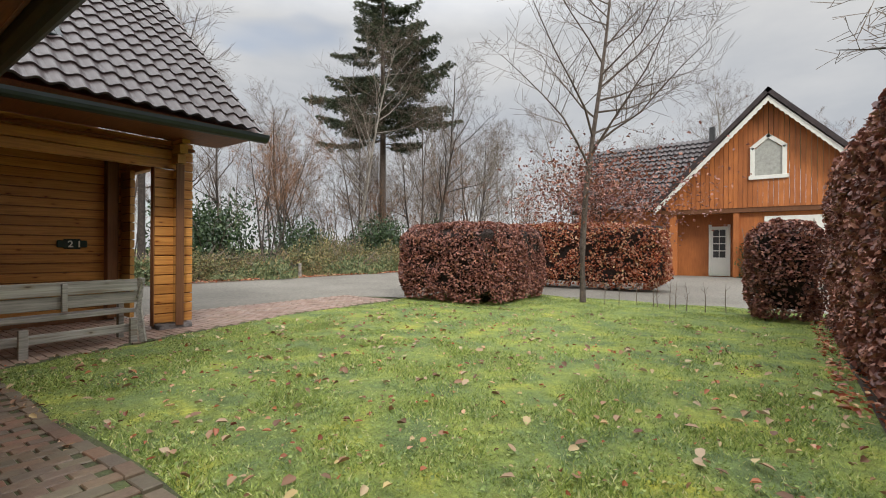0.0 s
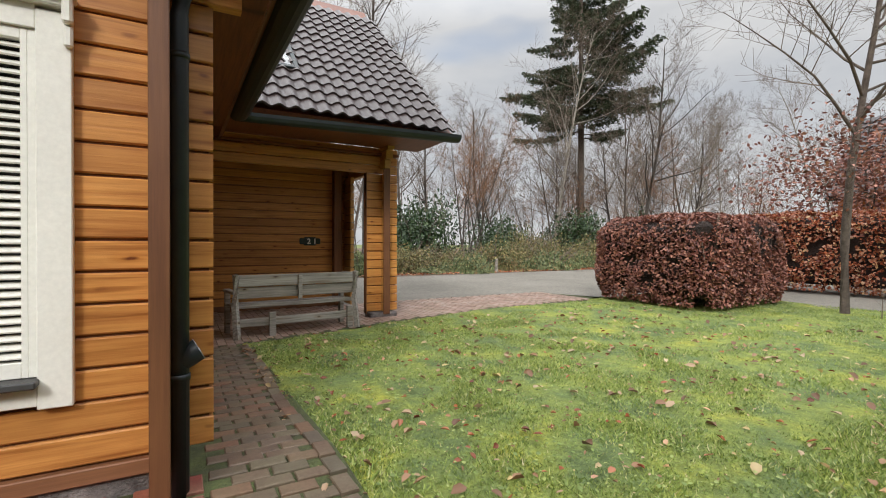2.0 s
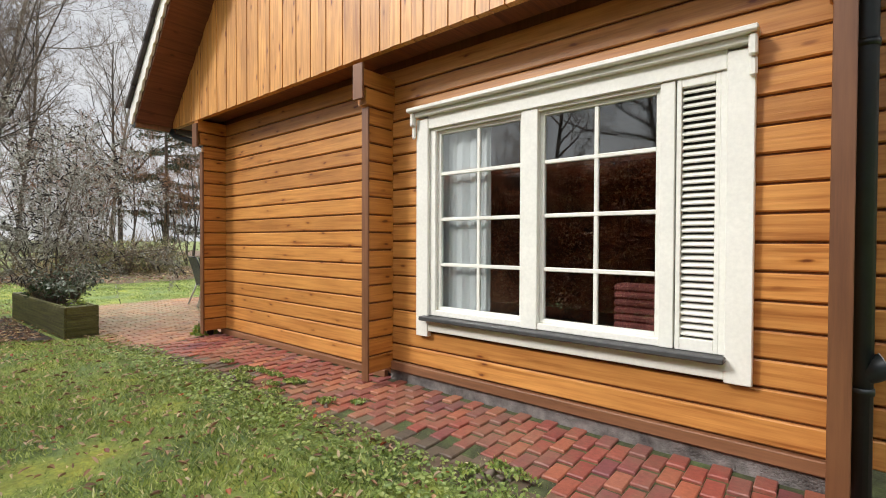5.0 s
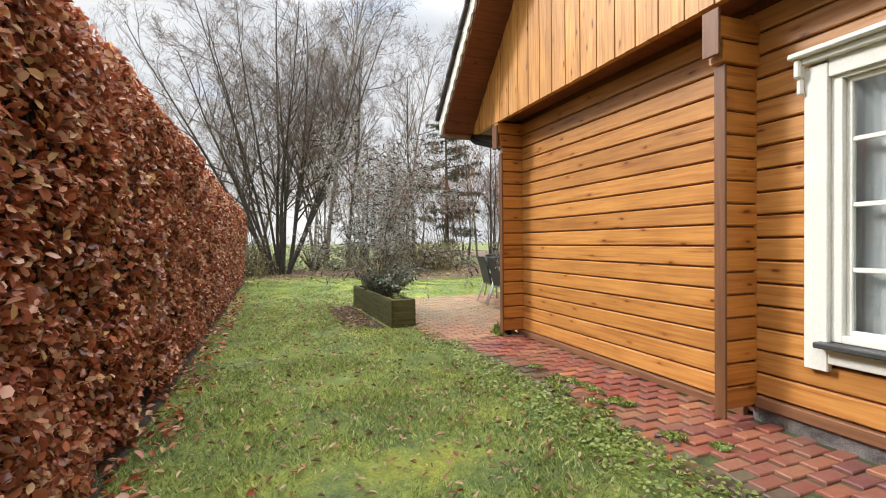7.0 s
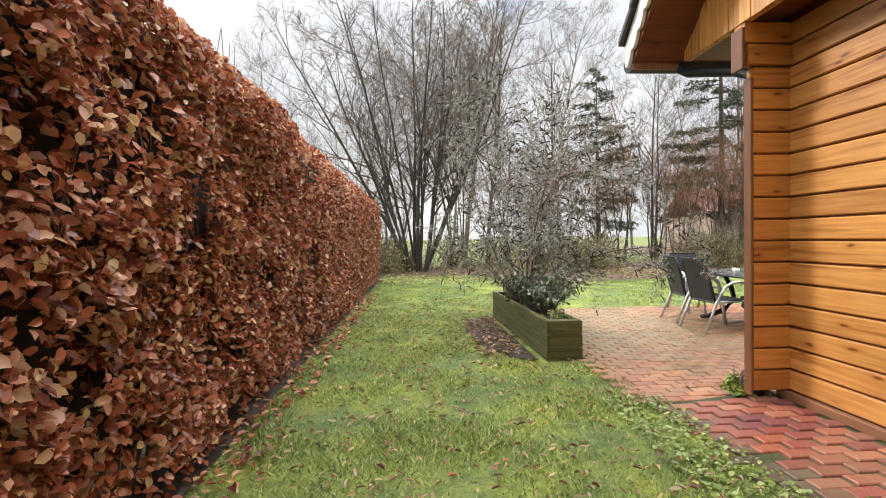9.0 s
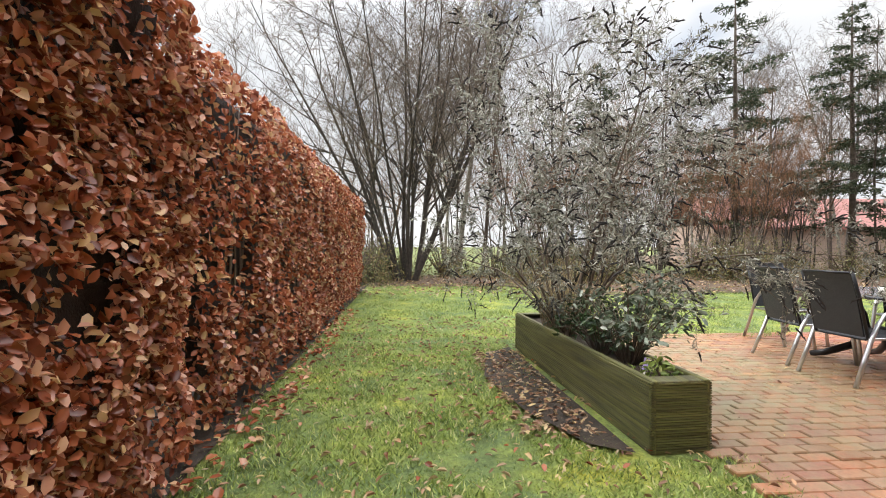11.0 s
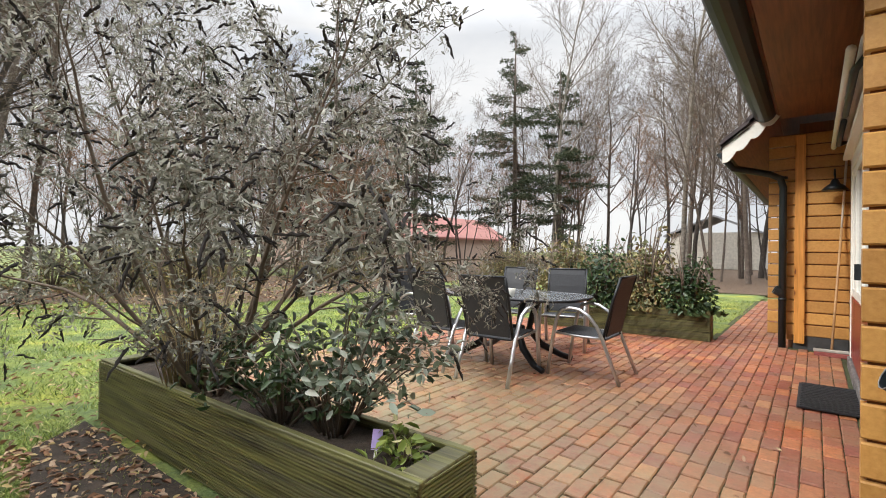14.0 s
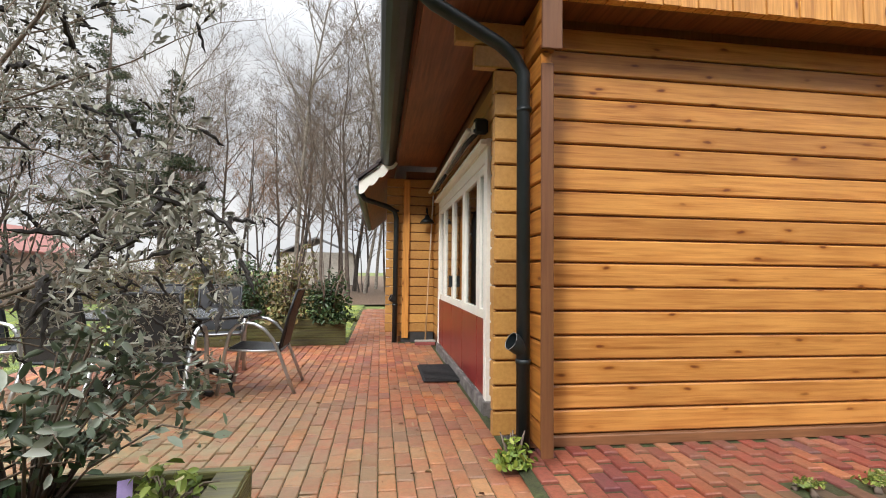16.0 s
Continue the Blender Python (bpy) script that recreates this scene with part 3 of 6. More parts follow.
def scalloped(name, low, high, thick, depth, lobes, mat, parent=None):
    """A sloping board whose lower edge is cut in rounded lobes; thick is the vector through the board."""
    A, B, T = Vector(low), Vector(high), Vector(thick)
    n = lobes * 4
    V, F = [], []
    for i in range(n + 1):
        p = A.lerp(B, i / n)
        cut = depth * (0.80 + 0.20 * abs(math.sin(math.pi * i / 4)))
        V += [tuple(p), tuple(p - Vector((0, 0, cut))), tuple(p + T), tuple(p + T - Vector((0, 0, cut)))]
    for i in range(n):
        o = 4 * i
        F += [(o, o + 4, o + 5, o + 1), (o + 2, o + 3, o + 7, o + 6), (o, o + 2, o + 6, o + 4), (o + 1, o + 5, o + 7, o + 3)]
    F += [(0, 1, 3, 2), (4 * n, 4 * n + 2, 4 * n + 3, 4 * n + 1)]
    return raw(name, V, F, mat, parent)


RZ = EZ + (RX - EXL) * TAN
YF = -0.80
roof = slab("roof_main_left", [(EXL, YF, EZ), (RX, YF, RZ), (RX, 9.8, RZ), (EXL, 9.8, EZ)], 0.10, SOFFIT, "steep roof with dark stained boarding underneath")
slab("roof_main_right", [(EXR, YF, EZ), (EXR, 9.8, EZ), (RX, 9.8, RZ), (RX, YF, RZ)], 0.10, SOFFIT, "steep roof with dark stained boarding underneath")
for sx, ex in ((1, EXL), (-1, EXR)):
    b = scalloped("barge_board", (ex - sx * 0.03, YF - 0.035, EZ + 0.10), (RX, YF - 0.035, RZ + 0.13), (0, 0.03, 0), 0.24, 34, WHITE)
    tagged(b, "white scalloped barge board along the gable edge", "barge board", kind="structure")
    vg = tagged(new("verge"), "dark verge tiles stepping up the gable edge", "roof edge", kind="structure")
    n_v = 18
    for i in range(n_v):
        p0 = Vector((ex - sx * 0.06, 0, EZ + 0.06)).lerp(Vector((RX, 0, RZ + 0.06)), i / n_v)
        p1 = Vector((ex - sx * 0.06, 0, EZ + 0.06)).lerp(Vector((RX, 0, RZ + 0.06)), (i + 1.12) / n_v)
        V = [(p.x, y, p.z + dz + up) for p, up in ((p0, 0.05), (p1, 0.015)) for y in (YF - 0.085, YF + 0.14) for dz in (0.0, 0.055)]
        raw("verge_tile", V, [(0, 1, 3, 2), (4, 6, 7, 5), (0, 4, 5, 1), (2, 3, 7, 6), (1, 5, 7, 3), (0, 2, 6, 4)], TILE, vg)
tagged(part("eave_board", boxed(EXL + 0.01, EXL + 0.05, YF + 0.01, -0.31, 2.80, 2.90, 0.004), TRIM), "brown eave board closing the gable overhang", "trim", kind="structure")
tagged(part("soffit_terrace", boxed(EXL + 0.08, XL - 0.004, -0.31, 4.4, 2.865, 2.885), SOFFIT), "dark red-brown boards under the eaves", "soffit", kind="structure")
tagged(part("soffit_entrance", boxed(XR + 0.004, EXR - 0.06, -0.31, 4.2, 2.865, 2.885), SOFFIT), "dark red-brown boards under the eaves", "soffit", kind="structure")


def tile_mesh(w=0.215, l=0.38, n=10):
    """One S-shaped roof tile, length along +y, rounded lower edge."""
    V, F = [], []
    for y, dz in ((0.0, 0.034), (l, 0.0)):
        for i in range(n + 1):
            u = i / n
            V.append((u * w, y, dz + 0.046 * (math.sin(2 * math.pi * u - 0.6) * 0.5 + 0.5)))
    for i in range(n + 1):
        x, y, z = V[i]
        V.append((x, y, z - 0.03))
    m = n + 1
    for i in range(n):
        F.append((i, i + 1, m + i + 1, m + i))
        F.append((i, 2 * m + i, 2 * m + i + 1, i + 1))
    me = bpy.data.meshes.new("tile")
    me.from_pydata(V, [], F)
    me.materials.append(TILE)
    return me


TILE_ME = tile_mesh()


def tiled(parent, origin, along, up, cols, rows, step=0.31, w=0.215, skip=None, rng=random.Random(5)):
    a, u = Vector(along).normalized(), Vector(up).normalized()
    nrm = a.cross(u)
    R = Matrix((a, u, nrm)).transposed().to_4x4()
    for r in range(rows):
        for c in range(cols):
            p = Vector(origin) + a * (c * w) + u * (r * step) + nrm * (0.012 + rng.uniform(0, 0.005))
            if skip and skip(p):
                continue
            t = new("tile", TILE_ME)
            t.matrix_world = Matrix.Translation(p) @ R @ pose(0, 0, 0, rng.uniform(-0.5, 0.5), 0, rng.uniform(-0.4, 0.4))
            t.parent = parent


def tiled_joined(name, parent, origin, along, up, cols, rows, step=0.31, w=0.215):
    a, u = Vector(along).normalized(), Vector(up).normalized()
    nrm = a.cross(u)
    base = np.array([v.co[:] for v in TILE_ME.vertices])
    fc = [tuple(p.vertices) for p in TILE_ME.polygons]
    R = np.array([a, u, nrm])
    V, F = [], []
    for r in range(rows):
        for c in range(cols):
            o = np.array(Vector(origin) + a * (c * w) + u * (r * step) + nrm * 0.012)
            k0 = sum(len(q) for q in V)
            V.append(base @ R + o)
            F += [tuple(i + k0 for i in f) for f in fc]
    ob = raw(name, np.concatenate(V), F, TILE, parent)
    ob["kind"] = "stuff"
    return ob


up_l = (1, 0, TAN)
tiled_joined("tiles", roof, (EXL - 0.02, 9.7, EZ + 0.01), (0, -1, 0), up_l, 48, 16)

# porch wing
PY, PZ, PT, PX = 3.82, 3.08, 0.9, 3.92     # eave line, its height, slope, verge
roof_porch = slab("roof_porch", [(-3.2, PY, PZ), (PX, PY, PZ), (PX, PY + 4.2, PZ + 4.2 * PT), (-3.2, PY + 4.2, PZ + 4.2 * PT)], 0.08, SOFFIT, "steep porch roof of dark brown pantiles")
slab("roof_porch_back", [(-3.2, PY + 8.4, PZ), (-3.2, PY + 4.2, PZ + 4.2 * PT), (PX, PY + 4.2, PZ + 4.2 * PT), (PX, PY + 8.4, PZ)], 0.08, SOFFIT, "rear slope of the porch roof")
tiled(roof_porch, (PX - 0.215 * 18, PY - 0.06, PZ + 0.0), (1, 0, 0), (0, 1, PT), 18, 16)
tagged(part("soffit_porch", boxed(0.0, PX - 0.05, PY + 0.05, 5.0, 2.99, 3.005), SOFFIT), "dark stained boards under the porch eaves", "soffit", kind="structure")
tagged(part("ceiling_porch", boxed(XR, 3.5, 5.0, 6.9, 2.86, 2.9), SOFFIT), "dark stained porch ceiling", "ceiling", kind="structure")
wall_porch = tagged(part("wall_porch", boxed(XR, 2.99, 6.89, 6.96, 0, 3.1), TRIM), "stained log wall at the back of the porch", "wall", kind="structure")
for i in range(19):
    log(wall_porch, "x", 0.0, 3.21, 6.87, 0.07, 0.1 + i * PITCH, PITCH, LOGX)
part("cover_board", boxed(2.82, 2.99, 6.70, 6.87, 0.05, 2.9, 0.006), TRIM, wall_porch, "dark brown upright board")
beam = empty("porch_beam", "stained log beams spanning the open porch", "beam")
for i in range(3):
    log(beam, "x", 0.0, 3.5, 5.08, 0.09, 2.545 + i * PITCH, PITCH, LOGX, "beam_log")
for i in range(3):
    log(beam, "y", 4.86 - 0.07 * i, 6.9, 3.17, 0.12, 2.62 + i * PITCH, PITCH, LOGY, "beam_log")
post = empty("porch_post", "log post of crossing timbers on a concrete foot", "post")
for i in range(16):
    log(post, "x", 2.92, 3.5, 5.08, 0.07, 0.09 + i * PITCH, PITCH, LOGX, "log_end")
for i in range(16):
    log(post, "y", 4.93, 5.35, 3.2, 0.07, 0.09 + i * PITCH, PITCH, LOGY, "log_end")
part("cover_board", boxed(3.17, 3.29, 4.9, 4.925, 0.06, 2.62, 0.004), TRIM, post, "brown painted cover board")
part("side_board", boxed(2.90, 2.918, 5.06, 5.17, 0.06, 2.55, 0.004), TRIM, post)
part("tongue", box(boxed(2.93, 3.48, 5.105, 5.125, 0.1, 2.5), 3.225, 3.245, 4.95, 5.33, 0.1, 2.5), TRIM, post)
part("foot", boxed(2.95, 3.45, 4.95, 5.25, -0.02, 0.085, 0.015), PLINTH, post, "grey concrete foot")
post2 = empty("porch_post", "log post at the back of the porch", "post")
for i in range(17):
    log(post2, "y", 6.45, 6.87, 3.08, 0.07, 0.05 + i * PITCH, PITCH, LOGY, "log_end")


part("tongue", boxed(3.105, 3.125, 6.47, 6.9, 0.1, 2.6), TRIM, post2)
part("tongue", boxed(2.98, 3.19, 6.9, 6.92, 0.12, 2.9), TRIM, wall_porch)


def gutter(name, pts, r, label, drop=None):
    """A half-round gutter with thick rim swept along points."""
    P = [Vector(p) for p in pts]
    V, F = [], []
    n = 9
    for i, p in enumerate(P):
        d = (P[min(i + 1, len(P) - 1)] - P[max(i - 1, 0)])
        d.z = 0
        d.normalize()
        s = Vector((d.y, -d.x, 0))
        if 0 < i < len(P) - 1:
            s = s / max(0.4, abs(s.dot(Vector(((P[i] - P[i - 1]).normalized().y, -(P[i] - P[i - 1]).normalized().x, 0)))))
        for rr in (r, r - 0.006):
            for k in range(n):
                t = math.pi * k / (n - 1)
                V.append(tuple(p + s * (math.cos(t) * rr) - Vector((0, 0, math.sin(t) * rr))))
    m = 2 * n
    for i in range(len(P) - 1):
        for k in range(n - 1):
            F.append((i * m + k, i * m + k + 1, (i + 1) * m + k + 1, (i + 1) * m + k))
            F.append((i * m + n + k + 1, i * m + n + k, (i + 1) * m + n + k, (i + 1) * m + n + k + 1))
        for e in (0, n - 1):
            F.append((i * m + e, (i + 1) * m + e, (i + 1) * m + n + e, i * m + n + e))
    for i in (0, len(P) - 1):
        F.append(tuple(i * m + k for k in range(n)))
    o = raw(name, V, F, METAL, smooth=False)
    return tagged(o, label, "gutter")


gutter("gutter", [(0.71, YF + 0.02, 2.95), (0.71, PY - 0.10, 2.96), (PX + 0.05, PY - 0.10, 3.04)], 0.115, "dark green half-round gutter along the eaves")
gutter("gutter", [(EXL - 0.07, 4.3, 2.925), (EXL - 0.07, YF + 0.02, 2.925)], 0.12, "dark green half-round gutter along the terrace eaves")


def downpipe(pts, shoe_z, label, flip=1):
    e = empty("downpipe", label, "downpipe", at=pts[-1])
    q = [tuple(Vector(p) - Vector(pts[-1])) for p in pts]
    tubes("pipe", [(q, 0.042)], METAL, e, sides=12)
    x, y, z = q[-1]
    for zz in (shoe_z - 0.12, shoe_z + 1.45):
        tubes("clip", [([(x, y, zz), (x, y, zz + 0.03)], 0.0475)], METAL, e, sides=12)
    ax = Vector((0.97 * flip, -0.22 if flip < 0 else 0.1, 0))
    c0 = Vector((x, y, shoe_z - 0.05))
    v, f = tube([c0, c0 + ax * 0.03 + Vector((0, 0, 0.03)), c0 + ax * 0.062 + Vector((0, 0, 0.06)), c0 + ax * 0.085 + Vector((0, 0, 0.072))], [0.036, 0.05, 0.058, 0.056], 12, False)
    raw("inlet", [tuple(p) for p in v], f, METAL, e, "grey open-mouthed rainwater inlet", True)
    tubes("inlet_rim", [([tuple(p) for p in v[-12:]] + [tuple(v[-12])], 0.0025)], ALU_DULL, e, "pale worn rim", sides=5)
    return e


downpipe([(0.68, -0.30, 2.90), (0.64, -0.29, 2.80), (0.55, -0.26, 2.74), (0.20, -0.15, 2.615), (0.10, -0.125, 2.57), (0.05, -0.115, 2.50), (0.035, -0.11, 2.40), (0.035, -0.11, 0.02)], 0.72, "dark green downpipe in the front house corner")
downpipe([(EXL, -0.35, 2.88), (EXL + 0.03, -0.35, 2.80), (EXL + 0.12, -0.33, 2.74), (-6.60, -0.19, 2.60), (-6.50, -0.16, 2.54), (-6.435, -0.15, 2.44), (-6.43, -0.15, 0.02)], 0.72, "dark green downpipe at the terrace corner", -1)


# ---- front window ----
win = tagged(new("window_1"), "large cream-white window with glazing bars and a louvred shutter panel", "window", kind="structure")
part("surround", box(box(box(box(bmesh.new(), -2.79, -2.66, -0.05, 0.0, 0.51, 2.33, 0.005), -0.52, -0.39, -0.05, 0.0, 0.545, 2.33, 0.005), -2.66, -0.52, -0.045, 0.0, 2.24, 2.36, 0.004), -2.66, -0.52, -0.045, 0.0, 0.56, 0.685, 0.004), WHITE, win)
cor = part("cornice", box(box(bmesh.new(), -2.84, -0.375, -0.13, 0.0, 2.385, 2.42, 0.008), -2.80, -0.40, -0.085, 0.0, 2.345, 2.386, 0.006), WHITE, win)
for x in (-2.80, -0.40):
    part("bracket", box(box(bmesh.new(), x - 0.02, x + 0.02, -0.105, -0.05, 2.27, 2.385, 0.01), x - 0.018, x + 0.018, -0.08, -0.05, 2.17, 2.27, 0.01), WHITE, win)
part("sill", boxed(-2.70, -0.51, -0.12, 0.03, 0.655, 0.688, 0.006), SLATE, win, "dark weathered slate sill")
part("casing", box(box(box(box(box(bmesh.new(), -2.66, -2.60, -0.02, 0.06, 0.69, 2.24, 0.004), -1.79, -1.66, -0.03, 0.06, 0.69, 2.24, 0.004), -0.86, -0.78, -0.03, 0.06, 0.69, 2.24, 0.004), -2.60, -0.86, -0.02, 0.06, 2.22, 2.24), -2.60, -0.86, -0.02, 0.06, 0.69, 0.735, 0.004), WHITE, win)
for x0, x1 in ((-2.60, -1.79), (-1.66, -0.86)):
    s = part("sash", box(box(box(box(bmesh.new(), x0, x0 + 0.032, 0.012, 0.05, 0.735, 2.22, 0.004), x1 - 0.032, x1, 0.012, 0.05, 0.735, 2.22, 0.004), x0 + 0.032, x1 - 0.032, 0.012, 0.05, 0.735, 0.765, 0.003), x0 + 0.032, x1 - 0.032, 0.012, 0.05, 2.19, 2.22, 0.003), WHITE, win)
    xm = (x0 + x1) / 2
    part("glazing_bar", boxed(xm - 0.014, xm + 0.014, 0.018, 0.045, 0.765, 2.19, 0.004), WHITE, s)
    for z in (1.115, 1.49, 1.865):
        part("glazing_bar", boxed(x0 + 0.032, x1 - 0.032, 0.016, 0.043, z - 0.014, z + 0.014, 0.004), WHITE, s)
    cells = [0.765, 1.115, 1.49, 1.865, 2.19]
    for a, b in ((x0 + 0.032, xm), (xm, x1 - 0.032)):
        for z0, z1 in zip(cells[:-1], cells[1:]):
            tilt = random.uniform(-0.0012, 0.0012)
            V = [(a, 0.030, z0), (b, 0.030 + tilt, z0), (b, 0.030 + tilt * 2, z1), (a, 0.030 - tilt, z1)]
            pn = raw("pane", V + [(x, y + 0.004, z) for x, y, z in V], [(0, 1, 2, 3), (7, 6, 5, 4), (0, 4, 5, 1), (1, 5, 6, 2), (2, 6, 7, 3), (3, 7, 4, 0)], PANE, s)
            pn.visible_shadow = False
lou = part("louvre_frame", box(box(box(box(bmesh.new(), -0.77, -0.745, -0.03, 0.03, 0.69, 2.24, 0.003), -0.575, -0.55, -0.03, 0.03, 0.69, 2.24, 0.003), -0.745, -0.575, -0.028, 0.03, 2.19, 2.24, 0.003), -0.745, -0.575, -0.028, 0.03, 0.69, 0.76, 0.003), WHITE, win)
part("backing", boxed(-0.78, -0.52, 0.03, 0.06, 0.69, 2.26), SLATE, win)
part("stile", boxed(-0.55, -0.52, -0.03, 0.03, 0.69, 2.24, 0.003), WHITE, win)
for i in range(36):
    z = 0.775 + i * 0.0394
    part("slat", boxed(-0.085, 0.085, -0.02, 0.02, -0.0065, 0.0065, 0.003, m=pose(-0.66, 0.0, z + 0.012, 32, 0, 0)), WHITE, lou)

# room behind the window
CURTAIN = plain("sheer_white_curtain", (0.75, 0.76, 0.78), 0.9, 0, 0.1, 5)
SOFA = plain("red_striped_cloth", (0.26, 0.07, 0.06), 0.9, 0, 0.3, 9)
FLOORIN = wood("dark_floorboard", (0.16, 0.08, 0.04), (0.09, 0.045, 0.025), "y", 0.4)
tagged(part("floor", boxed(XL + 0.1, XR - 0.1, 0.1, 9.5, -0.05, 0.06), FLOORIN), "dark wooden living room floor", "floor", kind="structure")
tagged(part("ceiling", boxed(XL + 0.1, XR - 0.1, 0.1, 9.5, 2.7, 2.76), SOFFIT), "dark stained living room ceiling", "ceiling", kind="structure")
tagged(part("wall_inner", boxed(XL + 0.1, XR - 0.1, 5.2, 5.3, 0.05, 2.7), TRIM), "brown inner partition wall", "wall", kind="structure")
V, F = [], []
for i in range(41):
    x = -2.63 + i * 0.0125
    y = 0.105 + 0.011 * math.sin(i * 0.62) + 0.004 * math.sin(i * 1.7)
    V += [(x, y, 0.70), (x, y, 2.30)]
for i in range(40):
    F.append((2 * i, 2 * i + 2, 2 * i + 3, 2 * i + 1))
tagged(raw("curtain", V, F, CURTAIN, smooth=True), "sheer white curtain hanging behind the window", "curtain")
sofa = empty("armchair", "red ribbed armchair seen through the window", "armchair")
for i in range(9):
    part("cushion_rib", boxed(-1.24, -0.86, 0.30, 0.5, 0.55 + i * 0.052, 0.60 + i * 0.052, 0.015), SOFA, sofa)
part("seat", boxed(-1.24, -0.8, 0.5, 1.1, 0.06, 0.56, 0.03), SOFA, sofa)


# ---- terrace doors ----
door = tagged(new("door_1"), "white framed french doors with oxblood lower panels", "door", kind="structure")
DX = XL - 0.03
part("door_frame", box(box(box(box(bmesh.new(), DX, XL + 0.08, 0.88, 0.98, 0.10, 2.25, 0.005), DX, XL + 0.08, 4.06, 4.16, 0.10, 2.25, 0.005), DX, XL + 0.08, 0.98, 4.06, 2.13, 2.25, 0.005), DX - 0.01, XL + 0.06, 0.86, 4.18, 2.25, 2.32, 0.006), WHITE, door)
part("door_head", boxed(DX - 0.07, DX - 0.008, 0.83, 4.2, 2.26, 2.30, 0.006), WHITE, door)
edges = [0.98, 1.28, 2.05, 2.82, 3.6, 4.06]
for i, (y0, y1) in enumerate(zip(edges[:-1], edges[1:])):
    xf = XL - 0.018
    lf = part("door_leaf", box(box(box(box(bmesh.new(), xf, xf + 0.05, y0 + 0.004, y0 + 0.075, 0.12, 2.13, 0.004), xf, xf + 0.05, y1 - 0.075, y1 - 0.004, 0.12, 2.13, 0.004), xf, xf + 0.05, y0 + 0.075, y1 - 0.075, 2.05, 2.13, 0.003), xf, xf + 0.05, y0 + 0.075, y1 - 0.075, 0.78, 0.86, 0.003), WHITE, door)
    part("lower_panel", boxed(xf - 0.006, xf + 0.04, y0 + 0.006, y1 - 0.006, 0.13, 0.78, 0.004), REDPAINT, lf, "oxblood red lower panel")
    g = part("pane", boxed(xf + 0.02, xf + 0.026, y0 + 0.075, y1 - 0.075, 0.86, 2.05), PANE, lf)
    g.visible_shadow = False
    if i == 2:
        part("handle", boxed(xf - 0.05, xf - 0.006, y1 - 0.055, y1 - 0.035, 1.0, 1.14, 0.004), METAL, lf)
part("threshold", boxed(XL - 0.05, XL + 0.1, 0.86, 4.18, -0.02, 0.115, 0.008), PLINTH, door)
tagged(part("plinth_terrace", boxed(XL + 0.012, XL + 0.1, 0.06, 0.86, -0.1, 0.17, 0.005), PLINTH), "brick plinth below the terrace wall", "plinth", kind="structure")

awn = empty("awning", "folded white awning with its folding arms above the doors", "awning")
tubes("roller", [([(XL - 0.10, 0.95, 2.45), (XL - 0.10, 4.1, 2.45)], 0.04)], WHITE, awn)
tubes("front_bar", [([(XL - 0.18, 0.95, 2.40), (XL - 0.18, 4.1, 2.40)], 0.025)], WHITE, awn)
tubes("folding_arm", [([(XL - 0.06, 1.0, 2.44), (XL - 0.15, 1.25, 2.36), (XL - 0.15, 2.4, 2.35)], 0.022)], METAL, awn)
tubes("folding_arm", [([(XL - 0.06, 4.0, 2.44), (XL - 0.15, 3.75, 2.36), (XL - 0.15, 2.6, 2.35)], 0.022)], METAL, awn)
part("wall_bracket", boxed(XL - 0.13, XL - 0.004, 0.94, 1.0, 2.38, 2.52, 0.02), METAL, awn)


# ---- garden wing ----
WY = 4.95
wall_wing = tagged(part("wall_wing", box(box(bmesh.new(), -6.9, XL, WY + 0.022, WY + 0.1, 0.0, 2.9), -7.0, -6.92, WY + 0.1, 11.5, 0.0, 2.6), TRIM), "ochre log wall of the garden wing", "wall", kind="structure")
for i in range(17):
    z = 0.17 + i * PITCH
    log(wall_wing, "x", -7.22, XL, WY, 0.07, z, PITCH, LOGY)
    log(wall_wing, "y", WY + 0.08, 11.5, -7.02, 0.07, z - 0.077, PITCH, LOGY)
part("cover_board", boxed(-6.94, -6.83, WY - 0.04, WY - 0.003, 0.08, 2.75, 0.004), wood("ochre_board", (0.62, 0.29, 0.07), (0.42, 0.18, 0.035), "z"), wall_wing)
tagged(part("plinth_wing", boxed(-6.95, XL, WY + 0.012, WY + 0.1, -0.1, 0.18, 0.005), SLATE), "dark plinth of the garden wing", "plinth", kind="structure")
roof_wing = slab("roof_wing", [(-7.62, 4.25, 2.50), (-5.9, 4.25, 4.0), (-5.9, 11.6, 4.0), (-7.62, 11.6, 2.50)], 0.07, SOFFIT, "tiled roof of the garden wing")
tiled_joined("tiles", roof_wing, (-7.65, 11.5, 2.5), (0, -1, 0), (1.72, 0, 1.5), 34, 4)
tagged(scalloped("barge_board", (-7.66, 4.215, 2.56), (-6.3, 4.215, 3.745), (0, 0.03, 0), 0.24, 9, WHITE), "white scalloped barge board of the garden wing", "barge board", kind="structure")
wvg = tagged(new("verge"), "dark verge tiles of the garden wing", "roof edge", kind="structure")
for i in range(5):
    p0, p1 = (Vector((-7.68, 0, 2.53)).lerp(Vector((-6.3, 0, 3.735)), q / 5) for q in (i, i + 1.12))
    V = [(p.x, y, p.z + dz + up) for p, up in ((p0, 0.05), (p1, 0.015)) for y in (4.16, 4.42) for dz in (0.0, 0.05)]
    raw("verge_tile", V, [(0, 1, 3, 2), (4, 6, 7, 5), (0, 4, 5, 1), (2, 3, 7, 6), (1, 5, 7, 3), (0, 2, 6, 4)], TILE, wvg)
